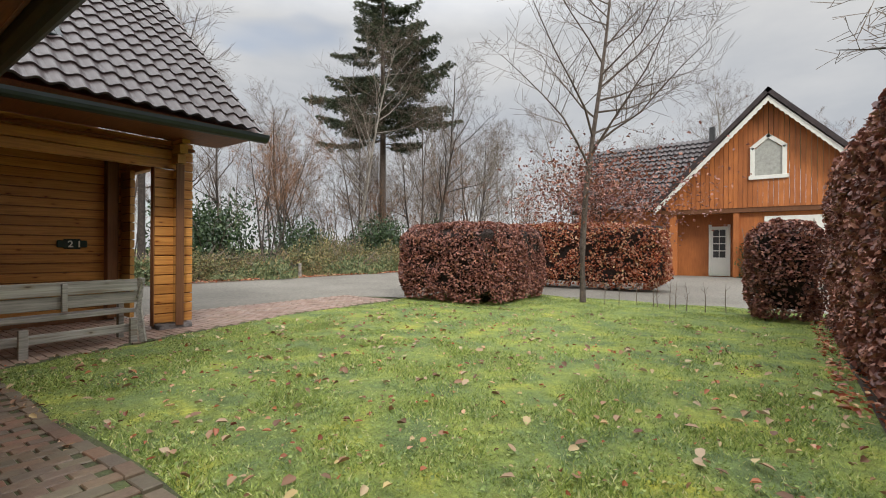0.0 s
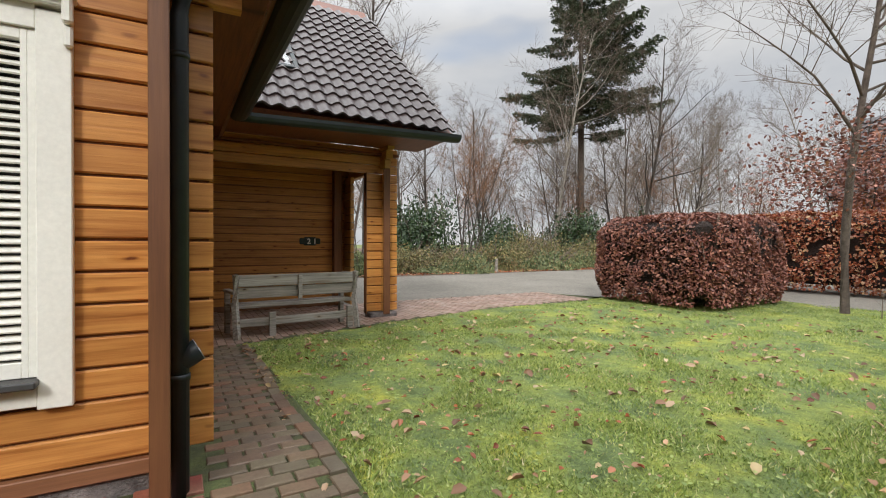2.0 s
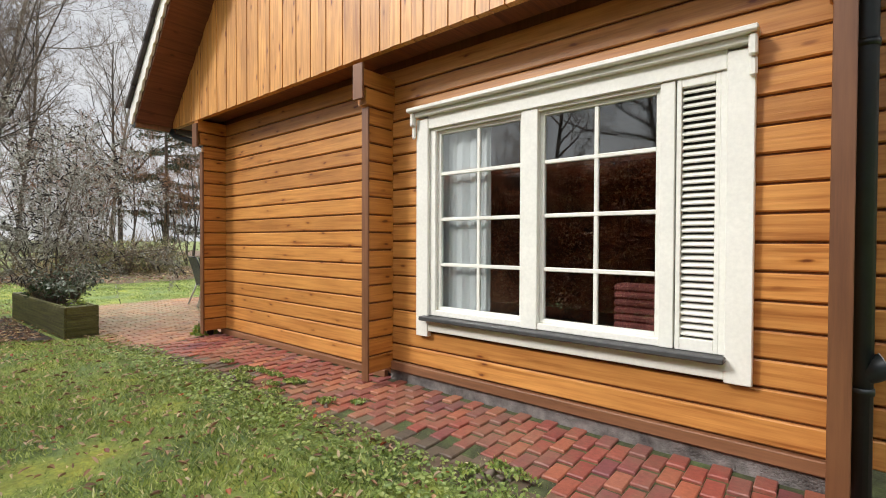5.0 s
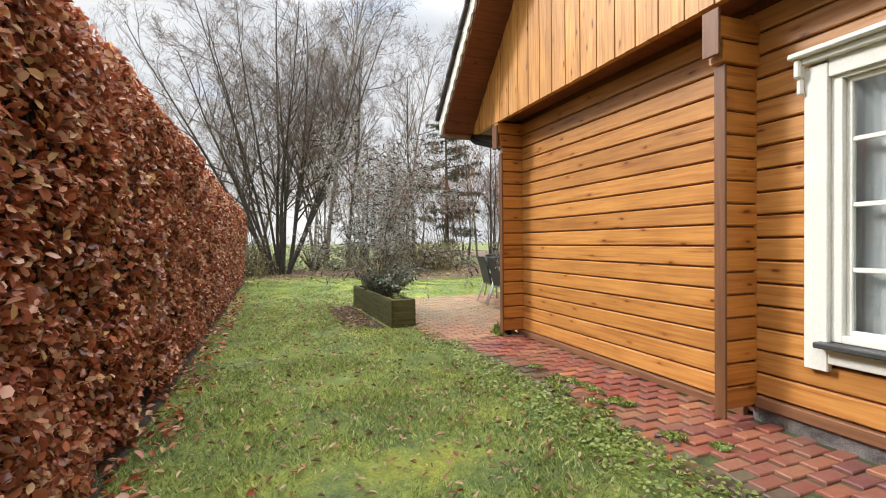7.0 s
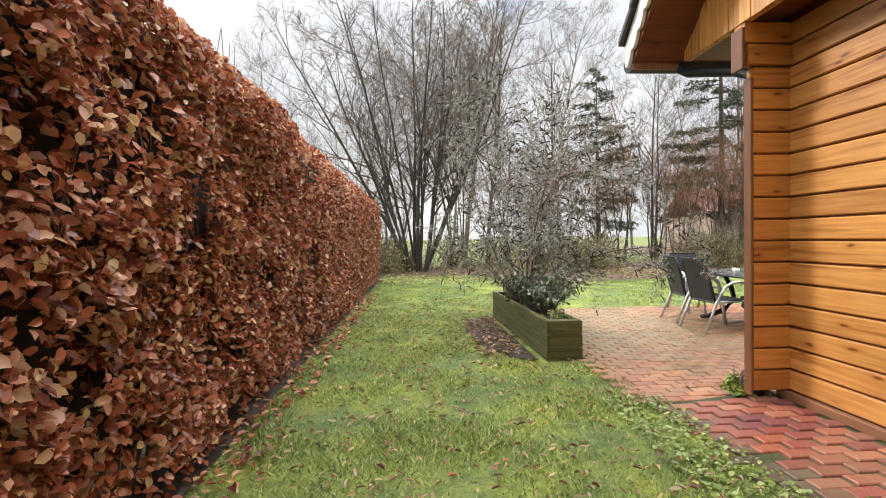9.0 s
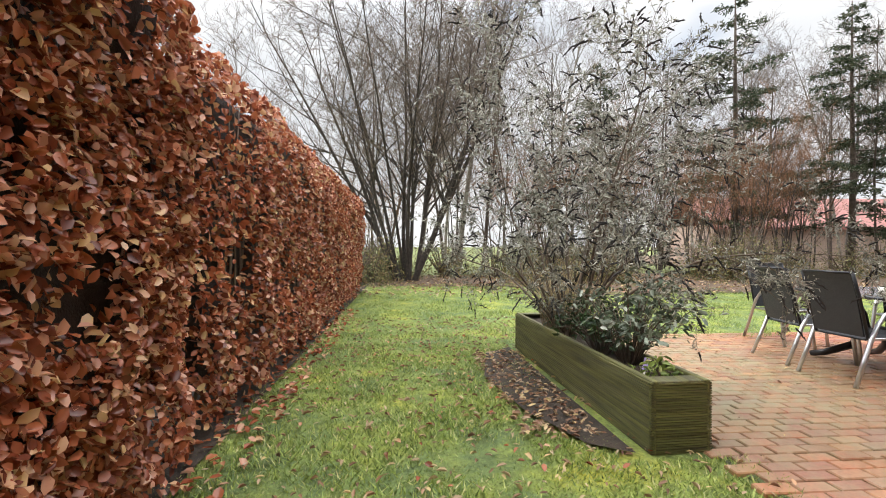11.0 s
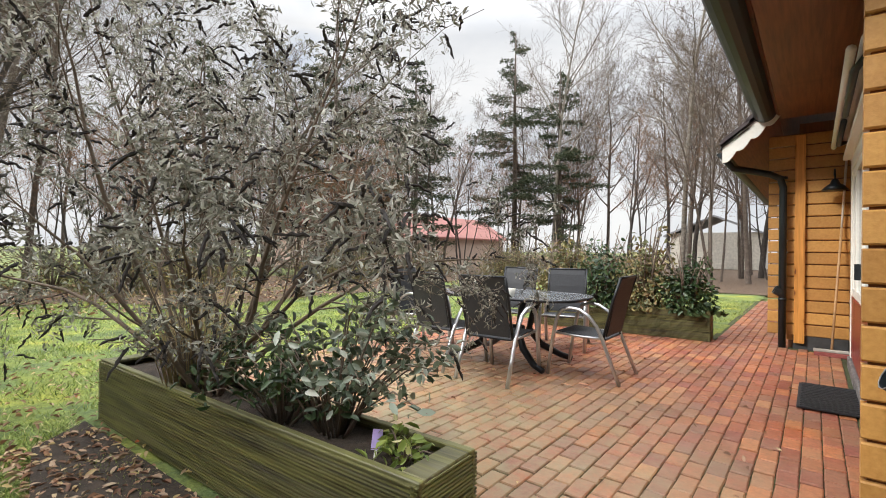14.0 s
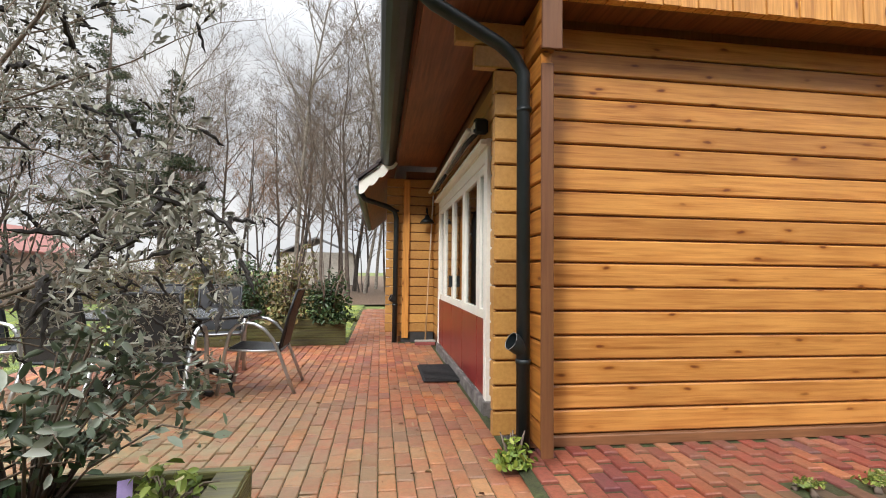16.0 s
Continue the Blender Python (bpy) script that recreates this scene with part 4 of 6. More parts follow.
gutter("gutter", [(-7.66, 11.5, 2.50), (-7.66, 4.28, 2.50)], 0.07, "dark half-round gutter of the garden wing")
downpipe([(-7.64, 4.42, 2.42), (-7.58, 4.5, 2.33), (-7.2, 4.82, 2.26), (-7.09, 4.86, 2.2), (-7.06, 4.87, 2.08), (-7.06, 4.87, 0.02)], 0.72, "dark downpipe at the garden wing corner", -1)

broom = empty("broom", "long-handled broom leaning against the log wall", "broom", at=(-6.57, 4.62, 0.0))
tubes("handle", [([(0, 0, 0.07), (0.09, 0.27, 1.55)], 0.013)], wood("pale_broom_handle", (0.5, 0.33, 0.18), (0.38, 0.22, 0.1), "z", 0.5, False), broom)
tubes("upper_handle", [([(0.09, 0.27, 1.55), (0.135, 0.30, 2.5)], 0.012)], WHITE, broom)
part("head", boxed(-0.17, 0.17, -0.03, 0.03, 0.055, 0.09, 0.008), GREYWOOD, broom)
part("bristles", boxed(-0.165, 0.165, -0.035, 0.035, 0.0, 0.055, 0.01), SOFA, broom, "dark red bristles")
lamp = empty("wall_lamp", "dark barn-style wall lamp on a curved arm", "lamp", at=(-6.55, WY, 2.0))
tubes("arm", [([(0, 0, 0.2), (0, -0.08, 0.27), (0, -0.16, 0.25), (0, -0.2, 0.16), (0, -0.2, 0.1)], 0.01)], METAL, lamp)
tubes("shade", [([(0, -0.2, 0.13), (0, -0.2, 0.08), (0, -0.2, 0.05), (0, -0.2, 0.0)], [0.03, 0.05, 0.09, 0.13])], METAL, lamp, sides=16)
mat = empty("doormat", "black rubber doormat before the terrace doors", "doormat", at=(-6.62, 2.42, 0.03))
RUBBER = plain("black_rubber", (0.018, 0.018, 0.02), 0.75, 0, 0.4, 30, 0.6)
part("base", boxed(-0.22, 0.22, -0.42, 0.42, -0.01, 0.008, 0.004), RUBBER, mat)
for i in range(14):
    part("rib", boxed(-0.2, 0.2, -0.40 + i * 0.06, -0.37 + i * 0.06, 0.008, 0.016, 0.003), RUBBER, mat)


# ---- porch things ----
bench = empty("garden_bench", "weathered grey wooden bench seen from behind", "bench", at=(1.57, 4.2, 0.0))
bench.rotation_euler.z = radians(7)
L = 0.88
for i, (z0, z1) in enumerate(((0.70, 0.86), (0.535, 0.69), (0.40, 0.46))):
    part("back_board", boxed(-L, L, 0.0 + (0.86 - z1) * 0.12, 0.035 + (0.86 - z1) * 0.12, z0, z1, 0.005), GREYWOOD, bench)
for x in (-L - 0.03, L - 0.04):
    tubes("leg", [([(x + 0.03, -0.10, 0.0), (x + 0.03, 0.02, 0.45), (x + 0.03, -0.04, 0.87)], 0.048)], GREYWOOD, bench, sides=4, smooth=False)
    part("front_leg", boxed(x, x + 0.07, 0.48, 0.55, 0, 0.6, 0.005), GREYWOOD, bench)
    part("arm_rest", boxed(x - 0.01, x + 0.08, 0.0, 0.58, 0.6, 0.64, 0.006), GREYWOOD, bench)
part("back_strap", boxed(-0.03, 0.03, -0.03, 0.0, 0.5, 0.84, 0.005), GREYWOOD, bench)
for x in (-0.45, 0.72):
    part("back_leg", boxed(x, x + 0.09, -0.07, -0.02, 0.0, 0.34, 0.005), GREYWOOD, bench)
for i in range(3):
    part("seat_board", boxed(-L, L, 0.07 + i * 0.16, 0.21 + i * 0.16, 0.40, 0.435, 0.005), GREYWOOD, bench)
part("stretcher", boxed(-L, L, 0.06, 0.10, 0.14, 0.25, 0.005), GREYWOOD, bench)

SIGN = plain("dark_green_enamel", (0.012, 0.03, 0.024), 0.3)
sign = empty("house_number", "dark green house number plate reading 21", "sign", at=(2.36, 6.86, 1.345))
part("plate", box(box(bmesh.new(), -0.21, 0.21, -0.03, 0.0, -0.06, 0.06, 0.012), -0.12, 0.12, -0.028, 0.0, -0.085, 0.085, 0.012), SIGN, sign)


def lettering(txt, size, mat, parent, loc, rot=(90, 0, 0)):
    cu = bpy.data.curves.new("digit", "FONT")
    cu.body, cu.size, cu.extrude = txt, size, 0.003
    cu.offset = 0.004
    tmp = bpy.data.objects.new("digit", cu)
    scene.collection.objects.link(tmp)
    bpy.context.view_layer.update()
    me = bpy.data.meshes.new_from_object(tmp.evaluated_get(bpy.context.evaluated_depsgraph_get()))
    bpy.data.objects.remove(tmp)
    ob = link_mesh("digit", me, mat, parent)
    ob.matrix_basis = pose(*loc, *rot)
    return ob


lettering("2", 0.15, WHITE, sign, (-0.065, -0.036, -0.052))
lettering("1", 0.15, WHITE, sign, (0.055, -0.036, -0.052))

sky_win = tagged(empty("roof_window", "small roof window with a grey metal frame", "roof window"), kind="")
Rw = Matrix.Translation((1.35, PY + 1.28, PZ + 1.28 * PT + 0.05)) @ pose(0, 0, 0, math.degrees(math.atan(PT)), 0, 0)
part("frame", box(box(box(box(bmesh.new(), -0.32, -0.25, -0.5, 0.5, -0.05, 0.09, 0.005), 0.25, 0.32, -0.5, 0.5, -0.05, 0.09, 0.005), -0.25, 0.25, -0.5, -0.42, -0.05, 0.09, 0.005), -0.25, 0.25, 0.42, 0.5, -0.05, 0.09, 0.005), METAL, sky_win).matrix_basis = Rw
part("backing", boxed(-0.25, 0.25, -0.42, 0.42, 0.0, 0.03), SLATE, sky_win).matrix_basis = Rw
part("pane", boxed(-0.25, 0.25, -0.42, 0.42, 0.05, 0.056), PANE, sky_win).matrix_basis = Rw


# ---- hedges ----
def hedge(x0, x1, y0, y1, h, dens, size, mat, label, rng_seed, round_=0.25, lean=0.0):
    rng = np.random.default_rng(rng_seed)
    e = empty("beech_hedge", label, "hedge", at=((x0 + x1) / 2, (y0 + y1) / 2, 0))
    cx, cy, hx, hy = (x0 + x1) / 2, (y0 + y1) / 2, (x1 - x0) / 2, (y1 - y0) / 2
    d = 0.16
    # added solid core; its dark colour stands in for shade behind the leaves
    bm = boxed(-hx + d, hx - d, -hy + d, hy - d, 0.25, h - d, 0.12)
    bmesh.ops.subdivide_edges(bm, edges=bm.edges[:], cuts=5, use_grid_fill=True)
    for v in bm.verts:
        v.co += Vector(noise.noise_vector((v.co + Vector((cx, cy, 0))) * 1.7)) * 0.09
    part("interior", bm, HEDGE_SHADE, e, "solid core coloured dark for the shade inside the hedge")
    C, N = [], []
    faces = [((-1, 0, 0), hy * 2 * h), ((1, 0, 0), hy * 2 * h), ((0, -1, 0), hx * 2 * h), ((0, 1, 0), hx * 2 * h), ((0, 0, 1), hx * hy * 4)]
    for nrm, area in faces:
        n = int(area * dens(nrm))
        if n == 0:
            continue
        u, v = rng.uniform(-1, 1, n), rng.uniform(-1, 1, n)
        z = h * (0.03 + 0.97 * (v + 1) / 2)
        if nrm[0]:
            p = np.stack([np.full(n, nrm[0] * hx), u * hy, z], 1)
        elif nrm[1]:
            p = np.stack([u * hx, np.full(n, nrm[1] * hy), z], 1)
        else:
            p = np.stack([u * hx, v * hy, np.full(n, h)], 1)
        C.append(p)
        N.append(np.tile(np.array(nrm, float), (n, 1)))
    C, N = np.concatenate(C), np.concatenate(N)
    # rounded shoulders, uneven outline, ragged foot
    q = C.copy()
    low = np.clip((0.42 - q[:, 2]) / 0.42, 0, 1)
    top = np.clip((q[:, 2] - (h - round_ * 1.5)) / (round_ * 1.5), 0, 1)
    ex, ey = np.abs(q[:, 0]) / hx, np.abs(q[:, 1]) / hy
    sq = 1 - (0.12 * low + 0.35 * top ** 2) * np.minimum(1, 0.7 / min(hx, hy))
    corner = np.clip((ex * hx - (hx - round_)) / round_, 0, 1) * np.clip((ey * hy - (hy - round_)) / round_, 0, 1)
    q[:, 0] = np.sign(q[:, 0]) * (np.abs(q[:, 0]) - hx * (1 - sq) * (hx <= 2.5) - corner * round_ * 0.35)
    q[:, 1] = np.sign(q[:, 1]) * (np.abs(q[:, 1]) - hy * (1 - sq) * 1.0 - corner * round_ * 0.35)
    q[:, 2] -= 0.10 * np.clip(ey - 0.5, 0, 1) * (N[:, 2] > 0.5)
    bumpy = np.array([noise.noise(Vector((a + cx, b + cy, c)) * 1.5) * 0.10 + noise.noise(Vector((a + cx, b + cy, c)) * 4.3) * 0.07 for a, b, c in q])
    depth = rng.exponential(0.07, len(q)) - 0.03
    q += N * (bumpy - np.minimum(depth, 0.22) + 0.0)[:, None]
    q[:, 2] = np.maximum(q[:, 2], 0.06)
    gap = np.array([noise.noise(Vector((a + cx, b + cy, c)) * 2.6 + Vector((0, 0, 31))) for a, b, c in q])
    some = rng.uniform(-0.58, 0.05, len(q)) < gap
    q, N = q[some], N[some]
    leaves("leaves", q, N * 0.7 + np.array([0, 0, 0.75]), size, mat, e, "", 0.3, 0.62, 0.75, rng)
    runs = []
    for i in range(int(14 * (hx + hy))):
        a = rng.uniform(-1, 1, 2)
        side = rng.integers(0, 2)
        x, y = a[0] * (hx - 0.2), (hy - 0.12) * (1 if side else -1)
        if dens((0, 1 if side else -1, 0)) == 0:
            y = -y
        runs.append(([(x, y * 0.6, 0.0), (x + rng.normal(0, 0.1), y * 0.95, h * 0.4), (x + rng.normal(0, 0.2), y * rng.uniform(0.9, 1.05), h * rng.uniform(0.6, 1.06))], [0.014, 0.009, 0.003]))
    tubes("twigs", runs, TWIG, e, sides=4)
    return e


hedge(-18.0, -8.0, -5.0, -4.0, 2.55, lambda n: 1200 if n[1] > 0 else (450 if n[2] or n[0] < 0 else 0), 0.064, BEECH, "tall russet beech hedge along the garden lawn", 11)
hedge(-8.0, -1.0, -5.0, -4.0, 2.66, lambda n: 3300 if n[1] > 0 else (700 if n[2] else 0), 0.058, BEECH, "tall russet beech hedge close beside the lawn", 12)
hedge(-1.0, 4.3, -5.1, -4.0, 2.4, lambda n: 350 if n[1] > 0 else (200 if n[2] else 0), 0.09, BEECH, "tall russet beech hedge opposite the window", 13)
hedge(4.2, 9.9, -4.6, -3.42, 2.62, lambda n: 1100 if n[1] > 0 or n[0] < 0 else 350, 0.072, BEECHD, "tall russet beech hedge beside the front lawn", 14)
hedge(10.0, 11.3, -3.4, -2.25, 1.82, lambda n: 1100, 0.072, BEECHD, "low clipped beech hedge end with bare stems below", 15)
hedge(8.75, 12.0, 2.45, 5.4, 1.92, lambda n: 1100, 0.072, BEECHD, "clipped block of purple-brown beech on the lawn edge", 16, 0.4)
hedge(14.9, 16.3, 0.1, 8.5, 2.2, lambda n: 650 if n[0] < 0 or n[1] < 0 else 300, 0.09, BEECH, "long clipped beech hedge across the road", 17)


# ---- trees ----
def branchy(seed, height, r0, levels=4, kids=(7, 6, 5), spread=0.7, rise=0.35, first=0.3, lean=0.0, stems=1, wob=0.08, twig_len=0.33, tilts=(0.05, 0.32), fine=0.0045):
    """Limbs and twigs of a bare tree as two lists of runs."""
    rng = random.Random(seed)
    limbs, twigs = [], []

    def grow(p, d, length, r, level):
        n = (7, 5, 3, 1)[min(level, 3)]
        pts, rad = [p.copy()], [r]
        q, dd = p.copy(), d.copy()
        lift = 0.02 if level == 0 else 0.11 * rise / 0.3
        for i in range(n):
            w = wob * (0.55 if level == 0 else 1.35)
            dd = (dd + Vector((rng.gauss(0, w), rng.gauss(0, w), rng.gauss(0, w) + lift))).normalized()
            q = q + dd * (length / n)
            pts.append(q.copy())
            rad.append(max(fine, r * (1 - 0.82 * (i + 1) / n)))
        (limbs if level < 2 else twigs).append((pts, rad))
        if level >= levels - 1:
            return
        k = kids[min(level, len(kids) - 1)]
        for j in range(k):
            u = (first if level == 0 else 0.22) + (1 - (first if level == 0 else 0.22)) * (j + rng.random()) / k
            f = u * n
            i = min(int(f), n - 1)
            base = pts[i].lerp(pts[i + 1], f - i)
            axis = (pts[i + 1] - pts[i]).normalized()
            side = Vector((rng.gauss(0, 1), rng.gauss(0, 1), rng.gauss(0, 0.4)))
            side = (side - axis * side.dot(axis)).normalized()
            sp = spread * rng.uniform(0.75, 1.25)
            nd = (axis * (1 - sp) + side * sp + Vector((0, 0, rise * rng.uniform(0.2, 1.2)))).normalized()
            grow(base, nd, length * rng.uniform(0.26, 0.5) * (1.2 - 0.75 * u if level == 0 else 1.1 - 0.35 * u) + twig_len * 0.2, max(fine * 1.15, r * (1 - 0.8 * u) * 0.55), level + 1)

    for s in range(stems):
        a = 2 * math.pi * s / max(1, stems) + rng.random()
        o = Vector((math.cos(a), math.sin(a), 0)) * (0.0 if stems == 1 else rng.uniform(0.1, 0.45))
        tilt = lean if stems == 1 else rng.uniform(*tilts)
        d = Vector((math.cos(a) * tilt, math.sin(a) * tilt, 1)).normalized()
        grow(o, d, height * (1 if stems == 1 else rng.uniform(0.75, 1)), r0 * (1 if stems == 1 else rng.uniform(0.6, 1)), 0)
    return limbs, twigs


def many_tubes(runs, sides):
    V, F = [], []
    for pts, r in runs:
        v, f = tube(pts, r, sides, False)
        o = len(V)
        V += [tuple(x) for x in v]
        F += [tuple(i + o for i in q) for q in f]
    return V, F


def bare_tree(label, at, bark=BARK, twig=TWIG, group="", rot=0, **k):
    e = empty("tree", label, "tree", group, at=at)
    limbs, twigs = branchy(**k)
    V, F = many_tubes(limbs, 6)
    raw("trunk", V, F, bark, e, smooth=True)
    V, F = many_tubes(twigs, 3)
    raw("crown", V, F, twig, e)
    e.rotation_euler.z = rot
    return e


def conifer(label, at, h, r, bare=0.35, seed=1, dens=1.0, group="", needle=0.16, upsweep=0.1):
    """Tiers of uneven limbs, each a flat spray of side shoots clothed in needles."""
    rng = np.random.default_rng(seed)
    e = empty("conifer", label, "tree", group, at=at)
    tubes("trunk", [([(0, 0, 0), (0.05, 0.02, h * 0.35), (-0.04, 0.03, h * 0.7), (0, 0, h)], [h * 0.013, h * 0.010, h * 0.006, 0.02])], BARK, e)
    C, N, runs = [], [], []
    nb = int(64 * dens)
    for i in range(nb):
        u = ((i + rng.random()) / nb) ** 0.9
        z = h * (bare + (1 - bare) * u)
        ln = r * (1 - u) ** 0.8 * min(1.0, 0.55 + 2.2 * u) * rng.choice([0.5, 0.75, 0.95, 1.12], p=[0.2, 0.3, 0.35, 0.15]) + 0.25
        a = rng.uniform(0, 2 * math.pi)
        d = np.array([math.cos(a), math.sin(a), 0.0])
        sv = np.array([-d[1], d[0], 0.0])
        droop = rng.uniform(-0.16, 0.10) + 0.12 * (1 - u) ** 3
        at_t = lambda t: np.array([0, 0, z]) + d * (ln * t) + np.array([0, 0, ln * (-droop * 1.7 * t * (1 - 0.4 * t) + upsweep * t ** 3)])
        runs.append(([tuple(at_t(t)) for t in (0, 0.35, 0.7, 1.0)], [0.02 + 0.011 * ln, 0.014 + 0.006 * ln, 0.012, 0.005]))
        for t in np.arange(0.22, 1.0, 0.30 / max(ln, 0.5)):
            for sg in (-1, 1):
                sl = ln * 0.36 * (1.15 - t) * rng.uniform(0.5, 1.2) + 0.14
                b0 = at_t(t)
                sd = sv * sg * 0.85 + d * 0.55 + np.array([0, 0, rng.uniform(-0.3, 0.05)])
                m = int(8 + 34 * sl)
                w = rng.uniform(0, 1, m)
                p = b0 + sd * (w * sl)[:, None] + rng.normal(0, 0.055 + 0.02 * sl, (m, 3))
                p[:, 2] -= 0.12 * sl * w ** 2 + np.abs(rng.normal(0, 0.05, m))
                C.append(p)
                N.append(np.tile([0, 0, 1.0], (m, 1)))
    tubes("limbs", runs, BARK, e, sides=4)
    leaves("crown", np.concatenate(C), np.concatenate(N), needle, NEEDLE, e, "", 0.3, 0.26, 0.6, rng)
    return e


def shrub(label, at, rx, ry, h, n, size, mat, seed, name="shrub", group="", stems=10):
    rng = np.random.default_rng(seed)
    e = empty(name, label, "shrub", group, at=at)
    th, ph = rng.uniform(0, 2 * math.pi, n), np.arccos(rng.uniform(-0.1, 1, n))
    rr = rng.uniform(0.55, 1.05, n)
    d = np.stack([np.cos(th) * np.sin(ph), np.sin(th) * np.sin(ph), np.cos(ph)], 1)
    k = np.array([0.75 + 0.5 * noise.noise(Vector(x) * 1.9 + Vector((seed * 3.1, 0, 0))) for x in d])
    p = d * (rr * k)[:, None] * np.array([rx, ry, h])
    p[:, 2] = np.maximum(p[:, 2], 0.03)
    leaves("foliage", p, d, size, mat, e, "", 0.25, 0.5, 0.8, rng)
    runs = []
    for i in range(stems):
        a, t = rng.uniform(0, 6.28), rng.uniform(0.3, 1)
        runs.append(([(0.1 * math.cos(a), 0.1 * math.sin(a), 0), (rx * t * 0.5 * math.cos(a), ry * t * 0.5 * math.sin(a), h * 0.5), (rx * t * math.cos(a), ry * t * math.sin(a), h * rng.uniform(0.6, 1.1))], [0.02, 0.012, 0.004]))
    tubes("stems", runs, TWIG, e, sides=4)
    return e


def sprigs(label, at, rx, ry, h, stems, per, size, mat, seed, name="planter_shrub", group=""):
    """An open shrub: arching shoots with leaves along their upper two thirds."""
    rng = np.random.default_rng(seed)
    e = empty(name, label, "shrub", group, at=at)
    runs, C, N = [], [], []
    for i in range(stems):
        a, t = rng.uniform(0, 2 * math.pi), rng.uniform(0.15, 1) ** 0.6
        out = np.array([rx * t * math.cos(a), ry * t * math.sin(a), 0])
        hh = h * rng.uniform(0.6, 1.1) * (1.1 - 0.45 * t)
        P = [out * 0.12, out * 0.35 + [0, 0, hh * 0.5], out * 0.75 + [0, 0, hh * 0.95], out * 1.1 + [0, 0, hh * rng.uniform(0.85, 1.05)]]
        runs.append(([tuple(p) for p in P], [0.007, 0.005, 0.0035, 0.0015]))
        for k in range(per):
            w = rng.uniform(0.9, 3.0)
            j = min(int(w), 2)
            p = np.asarray(P[j]) * (1 - (w - j)) + np.asarray(P[j + 1]) * (w - j)
            C.append(p + rng.normal(0, size * 0.55, 3))
            N.append(out / (np.linalg.norm(out) + 0.01) * 0.5 + [0, 0, 0.6])
    tubes("stems", runs, TWIG, e, sides=4)
    leaves("foliage", np.array(C), np.array(N), size, mat, e, "", 0.25, 0.42, 0.8, rng)
    return e


# young tree on the front lawn, with a few brown leaves low in the crown
young = bare_tree("slender bare young tree on the front lawn", (11.1, 1.2, 0), BARK, TWIG, seed=4, height=9.6, r0=0.085, kids=(26, 11, 9), spread=0.68, rise=0.26, first=0.33, levels=4, wob=0.07, fine=0.003)
rg = np.random.default_rng(8)
pp = rg.normal(0, 1, (900, 3)) * np.array([0.75, 0.75, 0.4]) + np.array([0.1, -0.15, 3.0])
leaves("leaf_tuft", pp, np.tile([0, 0, 1.0], (900, 1)), 0.09, BEECHD, young, "tuft of withered brown leaves")

conifer("tall dark fir with a long bare trunk beside the road", (30.0, 26.2, 0), 28.0, 8.0, 0.37, 3, 1.5, "", 0.26)

forest = []
for s, (h, r, st, kd, b) in enumerate(((15, 0.16, 1, (18, 10, 10), BARKD), (12, 0.11, 1, (18, 10, 10), BARK), (9, 0.07, 4, (9, 7, 8), BARKD), (17, 0.14, 1, (22, 10, 10), BIRCH), (13, 0.11, 2, (12, 9, 9), BARK))):
    forest.append(bare_tree("bare winter woodland tree beside the road", (8 + s * 5.0, 19 + (s * 7) % 9, 0), b, TWIGR if s == 2 else TWIG, group="roadside trees", seed=20 + s, height=h, r0=r, stems=st, kids=kd, spread=0.6, rise=0.24, first=0.28, wob=0.09))
rt = random.Random(77)
for i in range(76):
    x = rt.uniform(-6, 62)
    y = rt.uniform(17.5, 40) + max(0, x - 34) * 0.2
    if math.hypot(x - 30, y - 26.2) < 3:
        continue
    t = copy_thing(forest[i % 5], pose(x, y, 0, rt.uniform(-3, 3), rt.uniform(-3, 3), rt.uniform(0, 360)))
    t.scale = (rt.uniform(0.62, 1.0),) * 3
for i in range(26):       # beyond the neighbour and along the road
    x, y = rt.uniform(34, 70), rt.uniform(-30, 26)
    t = copy_thing(forest[i % 5], pose(x, y, 0, rt.uniform(-3, 3), rt.uniform(-3, 3), rt.uniform(0, 360)))
    t.scale = (rt.uniform(0.7, 1.0),) * 3

big_branch = bare_tree("bare tree with low drooping branches over the hedge", (8.3, -4.9, 0), BARKD, TWIG, seed=9, height=6.4, r0=0.12, kids=(16, 8, 5), spread=0.9, rise=0.06, first=0.5)

under = [shrub("olive and brown undergrowth along the road", (9, 16.4, 0), 1.9, 1.3, 1.5, 2200, 0.10, SHRUB, 5, "undergrowth", "roadside undergrowth"),
         shrub("low brambles and ground cover at the road edge", (12, 15.6, 0), 1.6, 0.8, 0.7, 1800, 0.10, BRAMBLE, 6, "undergrowth", "roadside undergrowth"),
         shrub("dense dark rhododendron among the trees", (19, 22, 0), 2.6, 2.0, 3.2, 2600, 0.17, EVERG, 7, "rhododendron", "roadside rhododendrons")]
for i in range(84):
    k3 = (0, 0, 1, 0, 1, 2)[i % 6]
    x = rt.uniform(0, 40)
    y = {0: rt.uniform(15.9, 20), 1: rt.uniform(15.2, 16.4), 2: rt.uniform(19, 25)}[k3]
    t = copy_thing(under[k3], pose(x, y, 0, 0, 0, rt.uniform(0, 360)))
    t.scale = (rt.uniform(0.8, 1.3), rt.uniform(0.8, 1.3), rt.uniform(0.8, 1.9))

